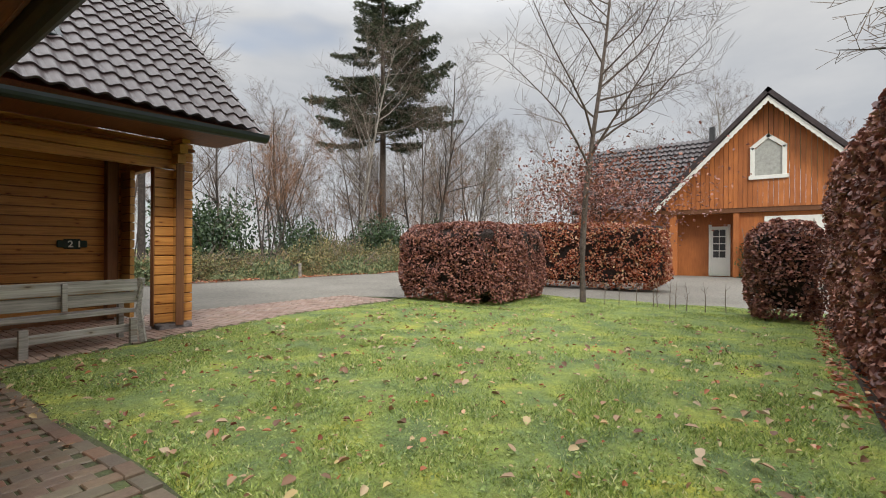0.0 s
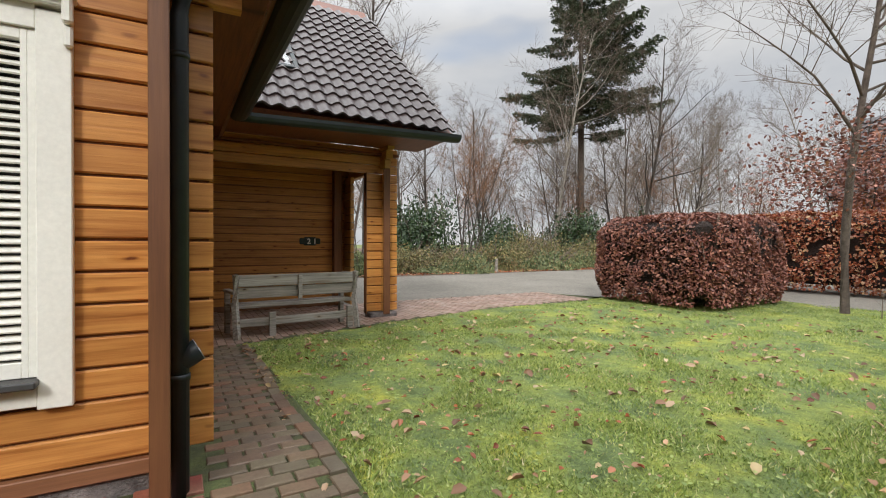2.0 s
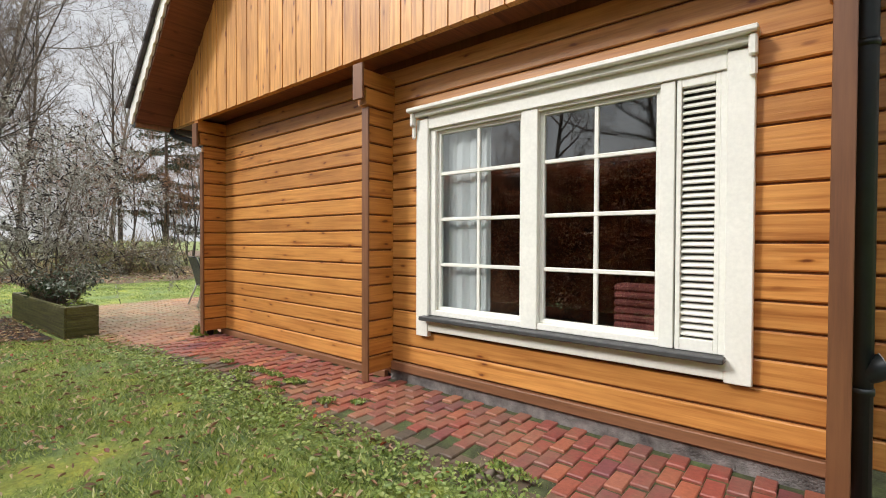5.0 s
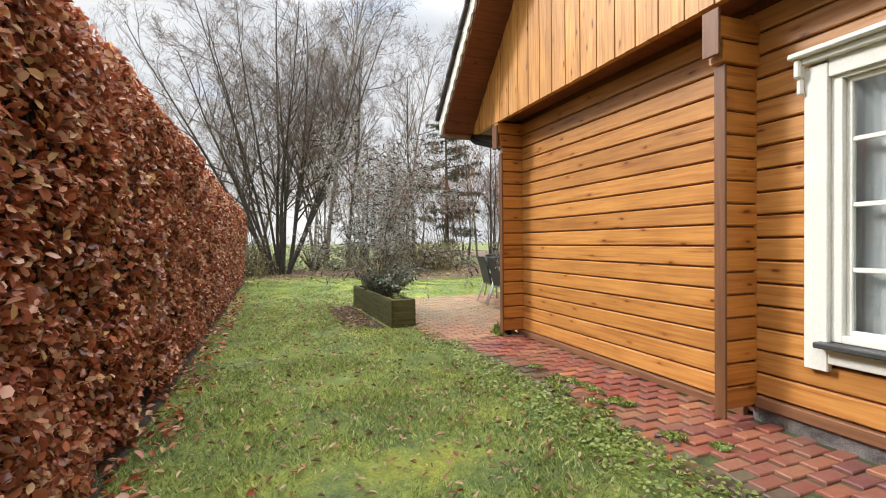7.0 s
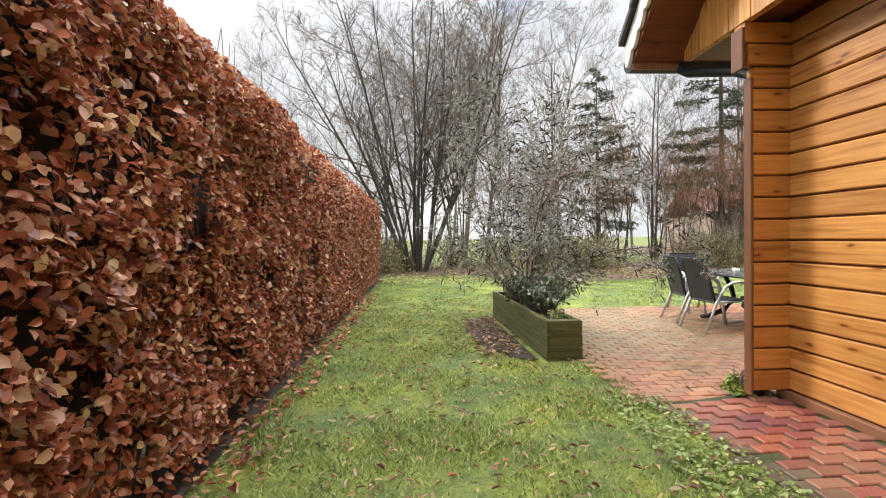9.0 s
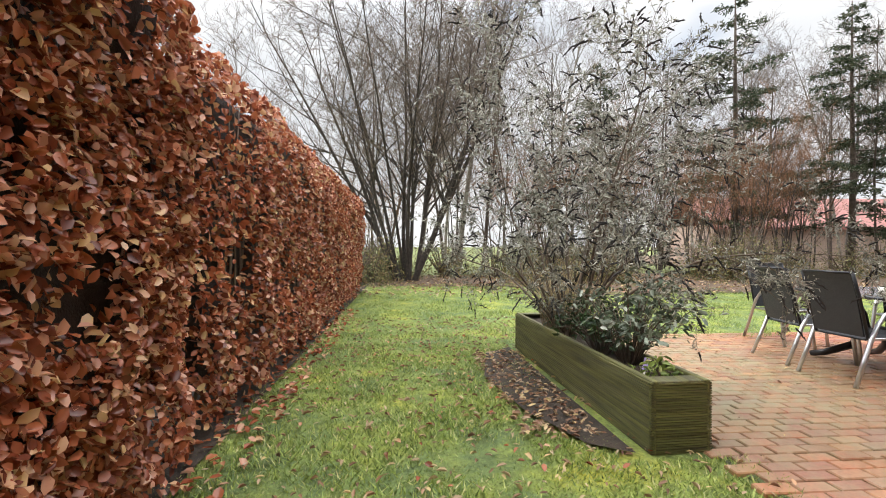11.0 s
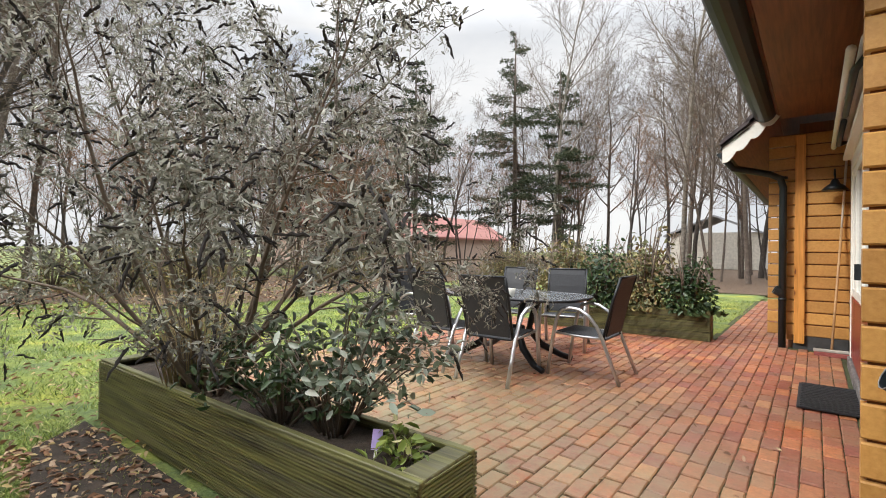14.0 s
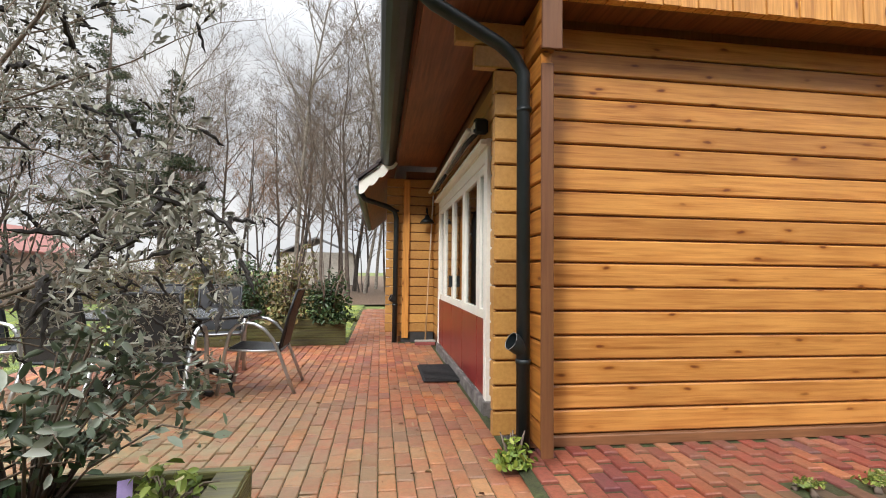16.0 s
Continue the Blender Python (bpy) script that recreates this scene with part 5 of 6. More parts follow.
# garden end
bare_tree("large many-stemmed bare tree at the end of the garden", (-21.8, -2.8, 0), BARKD, TWIG, seed=31, height=12.0, r0=0.09, tilts=(0.08, 0.62), stems=18, kids=(12, 7, 8), spread=0.6, rise=0.2, first=0.2, wob=0.09)
for i in range(72):
    x = rt.uniform(-40, -24) if i % 2 else rt.uniform(-26, -3)
    y = rt.uniform(-22, 34) if i % 2 else rt.uniform(17, 36)
    if math.hypot(x + 21.8, y + 2.8) < 4 or (y < -8 and x > -25):
        continue
    t = copy_thing(forest[(i * 2 + 1) % 5], pose(x, y, 0, rt.uniform(-3, 3), rt.uniform(-3, 3), rt.uniform(0, 360)))
    t.scale = (rt.uniform(0.7, 1.0),) * 3
for i, (x, y, h) in enumerate(((-23.5, 10.0, 11.0), (-21, 13.5, 9.5), (-18.5, 20.0, 12.0), (-14.8, 18.5, 9.0), (-27, 4.8, 9.0))):
    conifer("dark spruce standing in the garden edge", (x - 3, y + 3, 0), h * 1.25, h * 0.36, 0.14, 40 + i, 0.7, "garden spruces", 0.17, 0.02)
for i in range(34):
    t = copy_thing(forest[2], pose(rt.uniform(-31, -22.5), rt.uniform(-16, 22), 0, 0, 0, rt.uniform(0, 360)))
    t.scale = (rt.uniform(0.4, 0.75),) * 3
gsh = shrub("tangled bare shrub at the garden edge", (-20.5, 3.0, 0), 1.6, 1.6, 1.9, 1500, 0.08, SHRUB, 9, "garden_shrub", "garden edge shrubs", 26)
for i in range(34):
    t = copy_thing(gsh, pose(rt.uniform(-24, -19.8) if i < 24 else rt.uniform(-19, -8.6), rt.uniform(-9, 18) if i < 24 else rt.uniform(14.5, 19), 0, 0, 0, rt.uniform(0, 360)))
    t.scale = (rt.uniform(0.8, 1.3), rt.uniform(0.8, 1.3), rt.uniform(0.7, 1.2))


# ---- neighbour's house ----
NW = wood("orange_stained_cladding", (0.50, 0.17, 0.045), (0.36, 0.11, 0.03), "z", 0.55, False)
nh = empty("neighbour_house", "orange-brown timber house with a white-trimmed gable and dark tiles", "house", at=(26.5, -2.15, 0))


def loc(bm):
    bmesh.ops.translate(bm, vec=(-26.5, 2.15, 0), verts=bm.verts[:])
    return bm


part("wall", loc(box(box(box(box(bmesh.new(), 27.6, 27.7, -6.6, -0.55, -0.1, 3.6), 27.6, 27.7, 0.42, 2.2, -0.1, 3.6), 27.6, 27.7, -0.55, 0.42, 2.65, 3.6), 27.7, 40, -6.6, 2.2, -0.1, 3.6)), NW, nh)
part("porch_side", loc(boxed(26.6, 27.6, -1.6, -0.75, 0, 3.4)), NW, nh)
part("porch_post", loc(boxed(26.5, 26.75, 1.75, 2.1, 0, 3.4, 0.01)), NW, nh)
part("porch_post", loc(boxed(26.45, 26.7, -1.0, -0.75, 0, 3.4, 0.01)), NW, nh)
part("porch_ceiling", loc(boxed(26.52, 27.6, -6.4, 2.2, 3.38, 3.46)), TRIM, nh)
part("porch_beam", loc(boxed(26.4, 26.6, -6.4, 2.5, 3.15, 3.4, 0.01)), TRIM, nh)
part("wall_panel", loc(boxed(26.62, 26.8, -6.5, -1.6, 0, 3.2)), NW, nh)
by = -6.55
g_w = part("gable", loc(boxed(26.46, 26.5, -6.5, 2.2, 3.36, 3.45)), TRIM, nh)
while by < 2.25:
    t0, t1 = (8.35 - abs(q + 2.15) * 1.045 for q in (by, by + 0.2))
    if min(t0, t1) > 3.5:
        V = [(x - 26.5, y + 2.15, z) for x in (26.37, 26.46) for y, z in ((by + 0.008, 3.38), (by + 0.192, 3.38), (by + 0.192, t1), (by + 0.008, t0))]
        raw("board", V, [(3, 2, 1, 0), (4, 5, 6, 7), (0, 1, 5, 4), (1, 2, 6, 5), (2, 3, 7, 6), (3, 0, 4, 7)], NW, g_w)
    by += 0.2


def slab_part(name, pts, thick, mat, parent):
    P = [Vector(p) - Vector((26.5, -2.15, 0)) for p in pts]
    n = (P[1] - P[0]).cross(P[3] - P[0]).normalized()
    n = n if n.z > 0 else -n
    V = [tuple(p) for p in P] + [tuple(p - n * thick) for p in P]
    return raw(name, V, [(0, 1, 2, 3), (7, 6, 5, 4), (0, 4, 5, 1), (1, 5, 6, 2), (2, 6, 7, 3), (3, 7, 4, 0)], mat, parent)


slab_part("roof", [(25.9, 2.75, 3.62), (25.9, -2.15, 8.72), (40, -2.15, 8.72), (40, 2.75, 3.62)], 0.2, TILE, nh)
slab_part("roof", [(25.9, -7.05, 3.62), (40, -7.05, 3.62), (40, -2.15, 8.72), (25.9, -2.15, 8.72)], 0.2, TILE, nh)
for sgn in (1, -1):
    scalloped("barge_board", (25.8 - 26.5, sgn * 4.88, 3.40), (25.8 - 26.5, 0.0, 8.46), (0.05, 0, 0), 0.30, 26, WHITE, nh)
    slab_part("verge", [(25.72, -2.15 + sgn * 4.98, 3.62), (25.72, -2.15, 8.84), (25.95, -2.15, 8.84), (25.95, -2.15 + sgn * 4.98, 3.62)], 0.2, TILE, nh)
wing = slab_part("roof", [(27.5, 7.9, 3.6), (27.5, -1.5, 3.6), (31.5, -1.5, 7.95), (31.5, 7.9, 7.95)], 0.2, TILE, nh)
V, F = [], []
for r in range(14):        # tile courses
    f0, f1 = r / 14, (r + 1) / 14
    a = Vector((27.5, 0, 3.6)).lerp(Vector((31.5, 0, 7.95)), f0)
    b = Vector((27.5, 0, 3.6)).lerp(Vector((31.5, 0, 7.95)), f1)
    for c in range(31):
        y0 = -1.4 + c * 0.3
        o = len(V)
        prof = ((0.0, 0.02), (0.08, 0.075), (0.16, 0.06), (0.22, 0.01), (0.3, 0.02))
        for u, hgt in prof:
            V.append((a.x - 26.5 - 0.06, y0 + u + 2.15, a.z + hgt + 0.05))
        for u, hgt in prof:
            V.append((b.x - 26.5 - 0.02, y0 + u + 2.15, b.z + hgt))
        F += [(o + i, o + i + 5, o + i + 6, o + i + 1) for i in range(4)]
tl = raw("tiles", V, F, TILE, wing)
tl["kind"] = "stuff"
part("wing_wall", loc(boxed(28.2, 34, 2.2, 7.6, -0.1, 3.7)), NW, nh)
part("chimney", loc(boxed(31.2, 31.5, 0.55, 0.85, 7.6, 8.6, 0.02)), SLATE, nh)
gw = part("window", loc(box(box(box(bmesh.new(), 26.28, 26.38, -1.62, -1.44, 4.8, 6.2, 0.01), 26.28, 26.38, -2.86, -2.68, 4.8, 6.2, 0.01), 26.27, 26.38, -2.92, -1.38, 4.68, 4.86, 0.01)), WHITE, nh)
for sgn in (1, -1):
    slab_part("head_board", [(26.28, -2.15 + sgn * 0.73, 6.22), (26.28, -2.15, 6.82), (26.38, -2.15, 6.82), (26.38, -2.15 + sgn * 0.73, 6.22)], 0.18, WHITE, gw)
V = [(26.34 - 26.5, y + 2.15, z) for y, z in ((-2.68, 4.86), (-1.62, 4.86), (-1.62, 6.1), (-2.15, 6.6), (-2.68, 6.1))]
raw("pane", V, [(0, 1, 2, 3, 4)], plain("curtained_glass", (0.42, 0.42, 0.38), 0.15), gw)
nd = part("door", loc(box(box(box(bmesh.new(), 27.55, 27.62, 0.28, 0.42, 0.0, 2.65, 0.01), 27.55, 27.62, -0.55, -0.42, 0, 2.65, 0.01), 27.58, 27.64, -0.42, 0.28, 0.0, 2.55, 0.01)), WHITE, nh)
for i in range(2):
    for j in range(4):
        part("pane", loc(boxed(27.565, 27.582, -0.33 + i * 0.29, -0.07 + i * 0.29, 0.95 + j * 0.37, 1.27 + j * 0.37)), SLATE, nd)
part("window", loc(boxed(26.55, 26.63, -5.2, -2.0, 1.2, 2.95, 0.01)), WHITE, nh)
tagged(shrub("ivy climbing beside the neighbour's porch", (26.3, -1.5, 0), 0.5, 0.7, 2.6, 700, 0.12, EVERG, 33, "ivy"), "", "climber")

# house and trees behind the hedge, mirrored in the window
oh = empty("opposite_house", "dark-roofed timber house beyond the tall hedge", "house", at=(1.5, -17, 0))
part("wall", boxed(-4.5, 4.5, -4, 4, 0, 3.0), NW, oh)
for s in (1, -1):
    V = [(-5, s * 4.7, 2.8), (5, s * 4.7, 2.8), (5, 0, 7.2), (-5, 0, 7.2)]
    raw("roof", V + [(x, y, z - 0.2) for x, y, z in V], [(0, 1, 2, 3), (7, 6, 5, 4), (0, 4, 5, 1), (1, 5, 6, 2), (2, 6, 7, 3), (3, 7, 4, 0)], TILE, oh)
for i, (x, y) in enumerate(((-8, -13), (-5, -16), (-11, -15), (8, -14), (-14, -12), (-3.5, -11.5), (-18, -14))):
    copy_thing(forest[i % 5], pose(x, y, 0, 0, 0, 50 * i)).scale = (0.75,) * 3

# far buildings behind the garden
REDROOF = plain("faded_red_roof_tile", (0.30, 0.125, 0.105), 0.7, 0, 0.2, 1)
barn = empty("farm_building", "long low building with a faded red roof", "building", at=(-45, 38, 0))
part("wall", boxed(-4, 4, -16, 16, 0, 3.0), plain("pale_brick", (0.4, 0.3, 0.24), 0.9), barn)
for s in (1, -1):
    V = [(s * 4.6, -16.4, 2.8), (s * 4.6, 16.4, 2.8), (0, 16.4, 5.6), (0, -16.4, 5.6)]
    raw("roof", V + [(x, y, z - 0.2) for x, y, z in V], [(0, 1, 2, 3), (7, 6, 5, 4), (0, 4, 5, 1), (1, 5, 6, 2), (2, 6, 7, 3), (3, 7, 4, 0)], REDROOF, barn)
shed = empty("garden_house", "small pale house with a grey roof behind shrubs", "building", at=(-13, 40, 0))
part("wall", boxed(-3.2, 3.2, 0, 5, 0, 2.9), plain("cream_render", (0.6, 0.57, 0.5), 0.9), shed)
for s in (1, -1):
    V = [(s * 3.7, -0.4, 2.7), (s * 3.7, 5.4, 2.7), (0, 5.4, 4.3), (0, -0.4, 4.3)]
    raw("roof", V + [(x, y, z - 0.15) for x, y, z in V], [(0, 1, 2, 3), (7, 6, 5, 4), (0, 4, 5, 1), (1, 5, 6, 2), (2, 6, 7, 3), (3, 7, 4, 0)], plain("grey_roofing", (0.3, 0.31, 0.33), 0.6), shed)


# ---- terrace furniture ----
ALU = plain("brushed_aluminium", (0.55, 0.56, 0.57), 0.32, 0.9, 0.1, 8)
SLING = plain("charcoal_mesh_cloth", (0.022, 0.024, 0.028), 0.55, 0, 0.25, 30, 0.4)
DARKST = plain("black_powder_coated_steel", (0.02, 0.022, 0.026), 0.35, 0.3, 0.2, 8)
TOP = plain("wet_grey_table_top", (0.16, 0.17, 0.18), 0.12, 0, 0.3, 9, 0.1)


def garden_chair():
    e = empty("garden_chair", "aluminium garden chair with charcoal mesh seat and back", "chair", "chairs round the garden table")
    V, F = [], []
    prof = [(0.27, 0.41), (0.25, 0.43), (0.1, 0.425), (-0.1, 0.405), (-0.22, 0.40)]
    for y, z in prof:
        V += [(-0.23, y, z), (0.23, y, z), (-0.23, y, z - 0.012), (0.23, y, z - 0.012)]
    for i in range(len(prof) - 1):
        o = 4 * i
        F += [(o, o + 1, o + 5, o + 4), (o + 2, o + 6, o + 7, o + 3), (o, o + 4, o + 6, o + 2), (o + 1, o + 3, o + 7, o + 5)]
    raw("seat", V, F, SLING, e)
    V, F = [], []
    prof = [(-0.215, 0.42), (-0.25, 0.58), (-0.285, 0.75), (-0.325, 0.90), (-0.35, 0.965)]
    for y, z in prof:
        V += [(-0.225, y, z), (0.225, y, z), (-0.225, y - 0.012, z - 0.002), (0.225, y - 0.012, z - 0.002)]
    for i in range(len(prof) - 1):
        o = 4 * i
        F += [(o, o + 1, o + 5, o + 4), (o + 2, o + 6, o + 7, o + 3), (o, o + 4, o + 6, o + 2), (o + 1, o + 3, o + 7, o + 5)]
    F += [(16, 17, 19, 18)]
    raw("backrest", V, F, SLING, e)
    for s in (-1, 1):
        x = 0.268 * s
        loop = [(x, 0.335, 0.0), (x, 0.30, 0.25), (x, 0.262, 0.48), (x, 0.235, 0.585), (x, 0.185, 0.645), (x, 0.11, 0.668), (x, 0.02, 0.655), (x, -0.07, 0.605), (x, -0.145, 0.515), (x, -0.20, 0.40), (x, -0.27, 0.22), (x * 1.02, -0.36, 0.0)]
        v, f = tube(loop, 0.0165, 8)
        raw("side_frame", [(p[0] + (p[0] - x) * 0.25, p[1], p[2]) for p in v], f, ALU, e, "brushed aluminium loop of leg and arm rest", True)
        tubes("seat_bar", [([(x * 0.93, 0.27, 0.415), (x * 0.93, 0.0, 0.40), (x * 0.93, -0.21, 0.40)], 0.012)], ALU, e)
        tubes("back_upright", [([(x * 0.9, -0.20, 0.40), (x * 0.9, -0.285, 0.75), (x * 0.9, -0.355, 0.97)], 0.014)], DARKST, e)
    tubes("top_rail", [([(-0.24, -0.355, 0.97), (0.24, -0.355, 0.97)], 0.013)], DARKST, e)
    tubes("seat_rail", [([(-0.245, 0.26, 0.415), (0.245, 0.26, 0.415)], 0.013)], ALU, e)
    return e


ch = garden_chair()
ch.matrix_basis = pose(-9.12, 1.30, 0.012, 0, 0, 3)
copy_thing(ch, pose(-9.82, 1.38, 0.012, 0, 0, -6))
copy_thing(ch, pose(-9.22, 3.02, 0.012, 0, 0, 198))
copy_thing(ch, pose(-9.95, 2.9, 0.012, 0, 0, 184))
copy_thing(ch, pose(-8.46, 1.94, 0.012, 0, 0, 91))
copy_thing(ch, pose(-10.72, 1.95, 0.012, 0, 0, -92))

tbl = empty("garden_table", "oval dark metal garden table with a wet grey top", "table", at=(-9.40, 1.98, 0.012))
bm = bmesh.new()
ring = []
for i in range(40):
    a = 2 * math.pi * i / 40
    c, s = math.cos(a), math.sin(a)
    ring.append((0.86 * math.copysign(abs(c) ** 0.6, c), 0.52 * math.copysign(abs(s) ** 0.6, s)))
V = [(x, y, 0.735) for x, y in ring] + [(x, y, 0.715) for x, y in ring]
raw("tabletop", V, [tuple(range(40)), tuple(range(79, 39, -1))] + [(i, i + 40, (i + 1) % 40 + 40, (i + 1) % 40) for i in range(40)], TOP, tbl)
tubes("rim", [([(x * 1.005, y * 1.008, 0.722) for x, y in ring + ring[:1]], 0.016)], DARKST, tbl, sides=6)
for sx in (-1, 1):
    for sy in (-1, 1):
        tubes("leg", [([(0.28 * sx, 0.20 * sy, 0.71), (0.20 * sx, 0.14 * sy, 0.5), (0.17 * sx, 0.12 * sy, 0.34), (0.28 * sx, 0.2 * sy, 0.17), (0.46 * sx, 0.32 * sy, 0.06), (0.58 * sx, 0.36 * sy, 0.025)], [0.03, 0.035, 0.04, 0.04, 0.035, 0.03])], DARKST, tbl)
tubes("brace", [([(-0.17, 0, 0.36), (0.17, 0, 0.36)], 0.03)], DARKST, tbl)
bowl = tagged(tubes("cup", [([(-9.19, 1.62, 0.747), (-9.19, 1.62, 0.80), (-9.19, 1.62, 0.83)], [0.035, 0.045, 0.05])], WHITE, sides=12), "small white cup on the garden table", "cup")


# ---- planters ----
def ribbed(length, h, t=0.028, ribs=9):
    """A grooved deck board lying along x, face towards -y."""
    prof = []
    for i in range(ribs):
        z0, z1 = h * i / ribs, h * (i + 1) / ribs
        prof += [(0.0, z0 + 0.002), (0.0, z0 + (z1 - z0) * 0.62), (0.013, z0 + (z1 - z0) * 0.68), (0.013, z1 - 0.001)]
    prof += [(t, h), (t, 0.0)]
    n = len(prof)
    V = [(x, y, z) for x in (-length / 2, length / 2) for y, z in prof]
    F = [(i, i + n, (i + 1) % n + n, (i + 1) % n) for i in range(n)] + [tuple(range(n)), tuple(range(2 * n - 1, n - 1, -1))]
    me = bpy.data.meshes.new("board")
    me.from_pydata(V, [], F)
    me.materials.append(PLANTWOOD)
    return me


def planter(label, at, turn, ln, wd, group):
    e = empty("planter", label, "planter", group, at=at)
    e.rotation_euler.z = radians(turn)
    long_me, short_me = ribbed(ln, 0.136), ribbed(wd, 0.136)
    for i in range(3):
        z = 0.0 + i * 0.141
        for me, m in ((long_me, pose(0, -wd / 2, z)), (long_me, pose(0, wd / 2, z, 0, 0, 180)), (short_me, pose(-ln / 2, 0, z, 0, 0, -90)), (short_me, pose(ln / 2, 0, z, 0, 0, 90))):
            b = new("board", me)
            b.parent = e
            b.matrix_basis = m
    for y in (-wd / 2 + 0.03, wd / 2 - 0.03):
        part("rim", boxed(-ln / 2, ln / 2, y - 0.018, y + 0.018, 0.40, 0.428, 0.004), PLANTWOOD, e)
    for x in (-ln / 2 + 0.06, ln / 2 - 0.06):
        part("end_rim", boxed(x - 0.055, x + 0.055, -wd / 2 + 0.05, wd / 2 - 0.05, 0.405, 0.425, 0.004), PLANTWOOD, e)
    part("soil", boxed(-ln / 2 + 0.03, ln / 2 - 0.03, -wd / 2 + 0.03, wd / 2 - 0.03, 0.2, 0.37), SOIL, e, "dark potting soil")
    return e


planter("long mossy grooved-board planter holding a buddleia", (-9.205, -1.29, 0), 2.4, 2.86, 0.38, "garden planters")
planter("dark wooden planter with evergreen shrubs", (-9.15, 4.78, 0), 4, 2.6, 0.45, "garden planters")
for i, (x, h) in enumerate(((-8.15, 1.0), (-8.75, 1.35), (-9.4, 1.2), (-10.1, 1.3))):
    shrub("dense evergreen shrub growing in the planter", (x, 4.78 + 0.02 * i, 0.36), 0.55, 0.5, h, 1300, 0.085, EVERG if i % 2 == 0 else SHRUB, 60 + i, "planter_shrub", "planter shrubs", 14)

# buddleia: arching stems, narrow grey leaves, dark seed heads
budd = empty("buddleia", "large straggly buddleia with grey leaves and dark seed heads", "shrub", at=(-9.5, -1.31, 0.36))
rb = np.random.default_rng(52)
b_limbs, b_twigs = [], []


def arch(p, d, length, r, level, sag):
    """A shoot that rises, bends over under its own weight and branches."""
    n = (9, 6, 4, 3)[level]
    q, dd = Vector(p), Vector(d).normalized()
    pts, rad = [q.copy()], [r]
    for i in range(n):
        dd = (dd + Vector(rb.normal(0, 0.10 + 0.05 * level, 3)) + Vector((0, 0, -sag * (0.3 + i / n)))).normalized()
        q = q + dd * (length / n)
        q.z = max(q.z, -0.25)
        pts.append(q.copy())
        rad.append(max(0.0014, r * (1 - 0.85 * (i + 1) / n)))
    (b_limbs if level < 2 else b_twigs).append((pts, rad))
    if level == 3:
        return
    for j in range((11, 6, 3)[level]):
        u = (0.28 if level == 0 else 0.15) + 0.8 * (j + rb.random()) / (11, 6, 3)[level]
        i = min(int(u * n), n - 1)
        axis = (pts[i + 1] - pts[i]).normalized()
        side = Vector(rb.normal(0, 1, 3))
        side = (side - axis * side.dot(axis)).normalized()
        arch(pts[i].lerp(pts[i + 1], min(1, u * n - i)), axis * 0.6 + side * 0.62 + Vector((0, 0, 0.22)), length * rb.uniform(0.26, 0.46) * (1.15 - 0.4 * u), max(0.0018, r * (1 - 0.8 * u) * 0.5), level + 1, sag * 0.6 + 0.03)


for k in range(9):                     # upright and leaning main stems
    a = k * 2.4 + rb.uniform(-0.3, 0.3)
    tl = rb.uniform(0.12, 0.55)
    arch((0.10 * math.cos(a), 0.06 * math.sin(a), 0), (math.cos(a) * tl, math.sin(a) * tl, 1), rb.uniform(2.1, 2.75), rb.uniform(0.014, 0.022), 0, 0.035)
for ax, ay, ln in ((0.62, 0.62, 2.5), (0.3, 0.8, 2.3), (0.72, 0.2, 1.8), (0.1, -0.8, 1.5), (-0.7, -0.5, 1.9), (0.6, -0.4, 1.4)):
    arch((0.05 * ax, 0.05 * ay, 0), (ax * 0.85, ay * 0.85, 1), ln, 0.018, 0, 0.11)
V, F = many_tubes(b_limbs, 5)
raw("stems", V, F, plain("grey_brown_shrub_bark", (0.14, 0.105, 0.075), 0.9, 0, 0.4, 14), budd, smooth=True)
V, F = many_tubes(b_twigs, 3)
raw("twigs", V, F, plain("grey_dead_twig", (0.27, 0.235, 0.195), 0.9), budd)
C, D, heads = [], [], []
for pts, rad in b_twigs:
    tip, prev = pts[-1], pts[-2]
    for k in range(5):
        w = rb.random() * (len(pts) - 1.001)
        p = pts[int(w)].lerp(pts[int(w) + 1], w - int(w)) + Vector(rb.normal(0, 0.02, 3))
        C.append(p[:])
        D.append(((tip - prev).normalized() + Vector((0, 0, 0.2)))[:])
    if rb.random() < 0.27:
        d = (tip - prev).normalized() + Vector((0, 0, -0.25))
        d.normalize()
        ln = rb.uniform(0.06, 0.13)
        run = [tip + d * (ln * q) + Vector((0, 0, -0.25 * ln * q * q)) + Vector(rb.normal(0, 0.003, 3)) for q in (0, 0.2, 0.35, 0.5, 0.65, 0.8, 1)]
        heads.append(([p[:] for p in run], [0.003, 0.009, 0.006, 0.0085, 0.005, 0.007, 0.0015]))
leaves("leaves", np.array(C), np.array(D), 0.042, BUDD, budd, "", 0.2, 0.26, 0.7, rb)
V, F = many_tubes(heads, 5)
raw("seed_heads", V, F, SEED, budd, "drooping black seed heads")
DULL = leafy("dull_green_shrub_leaf", [(0, (0.05, 0.075, 0.045)), (0.5, (0.13, 0.17, 0.11)), (0.85, (0.30, 0.34, 0.27)), (1, (0.46, 0.48, 0.42))], 0.4)
sprigs("tangled lower shoots of the buddleia over the planter", (-9.6, -1.32, 0.36), 0.75, 0.55, 0.6, 46, 12, 0.036, BUDD, 70, "buddleia_shoots")
sprigs("open broad-leaved shrub with grey-green leaves in the planter", (-8.45, -1.22, 0.36), 0.62, 0.5, 0.72, 40, 20, 0.058, DULL, 71)
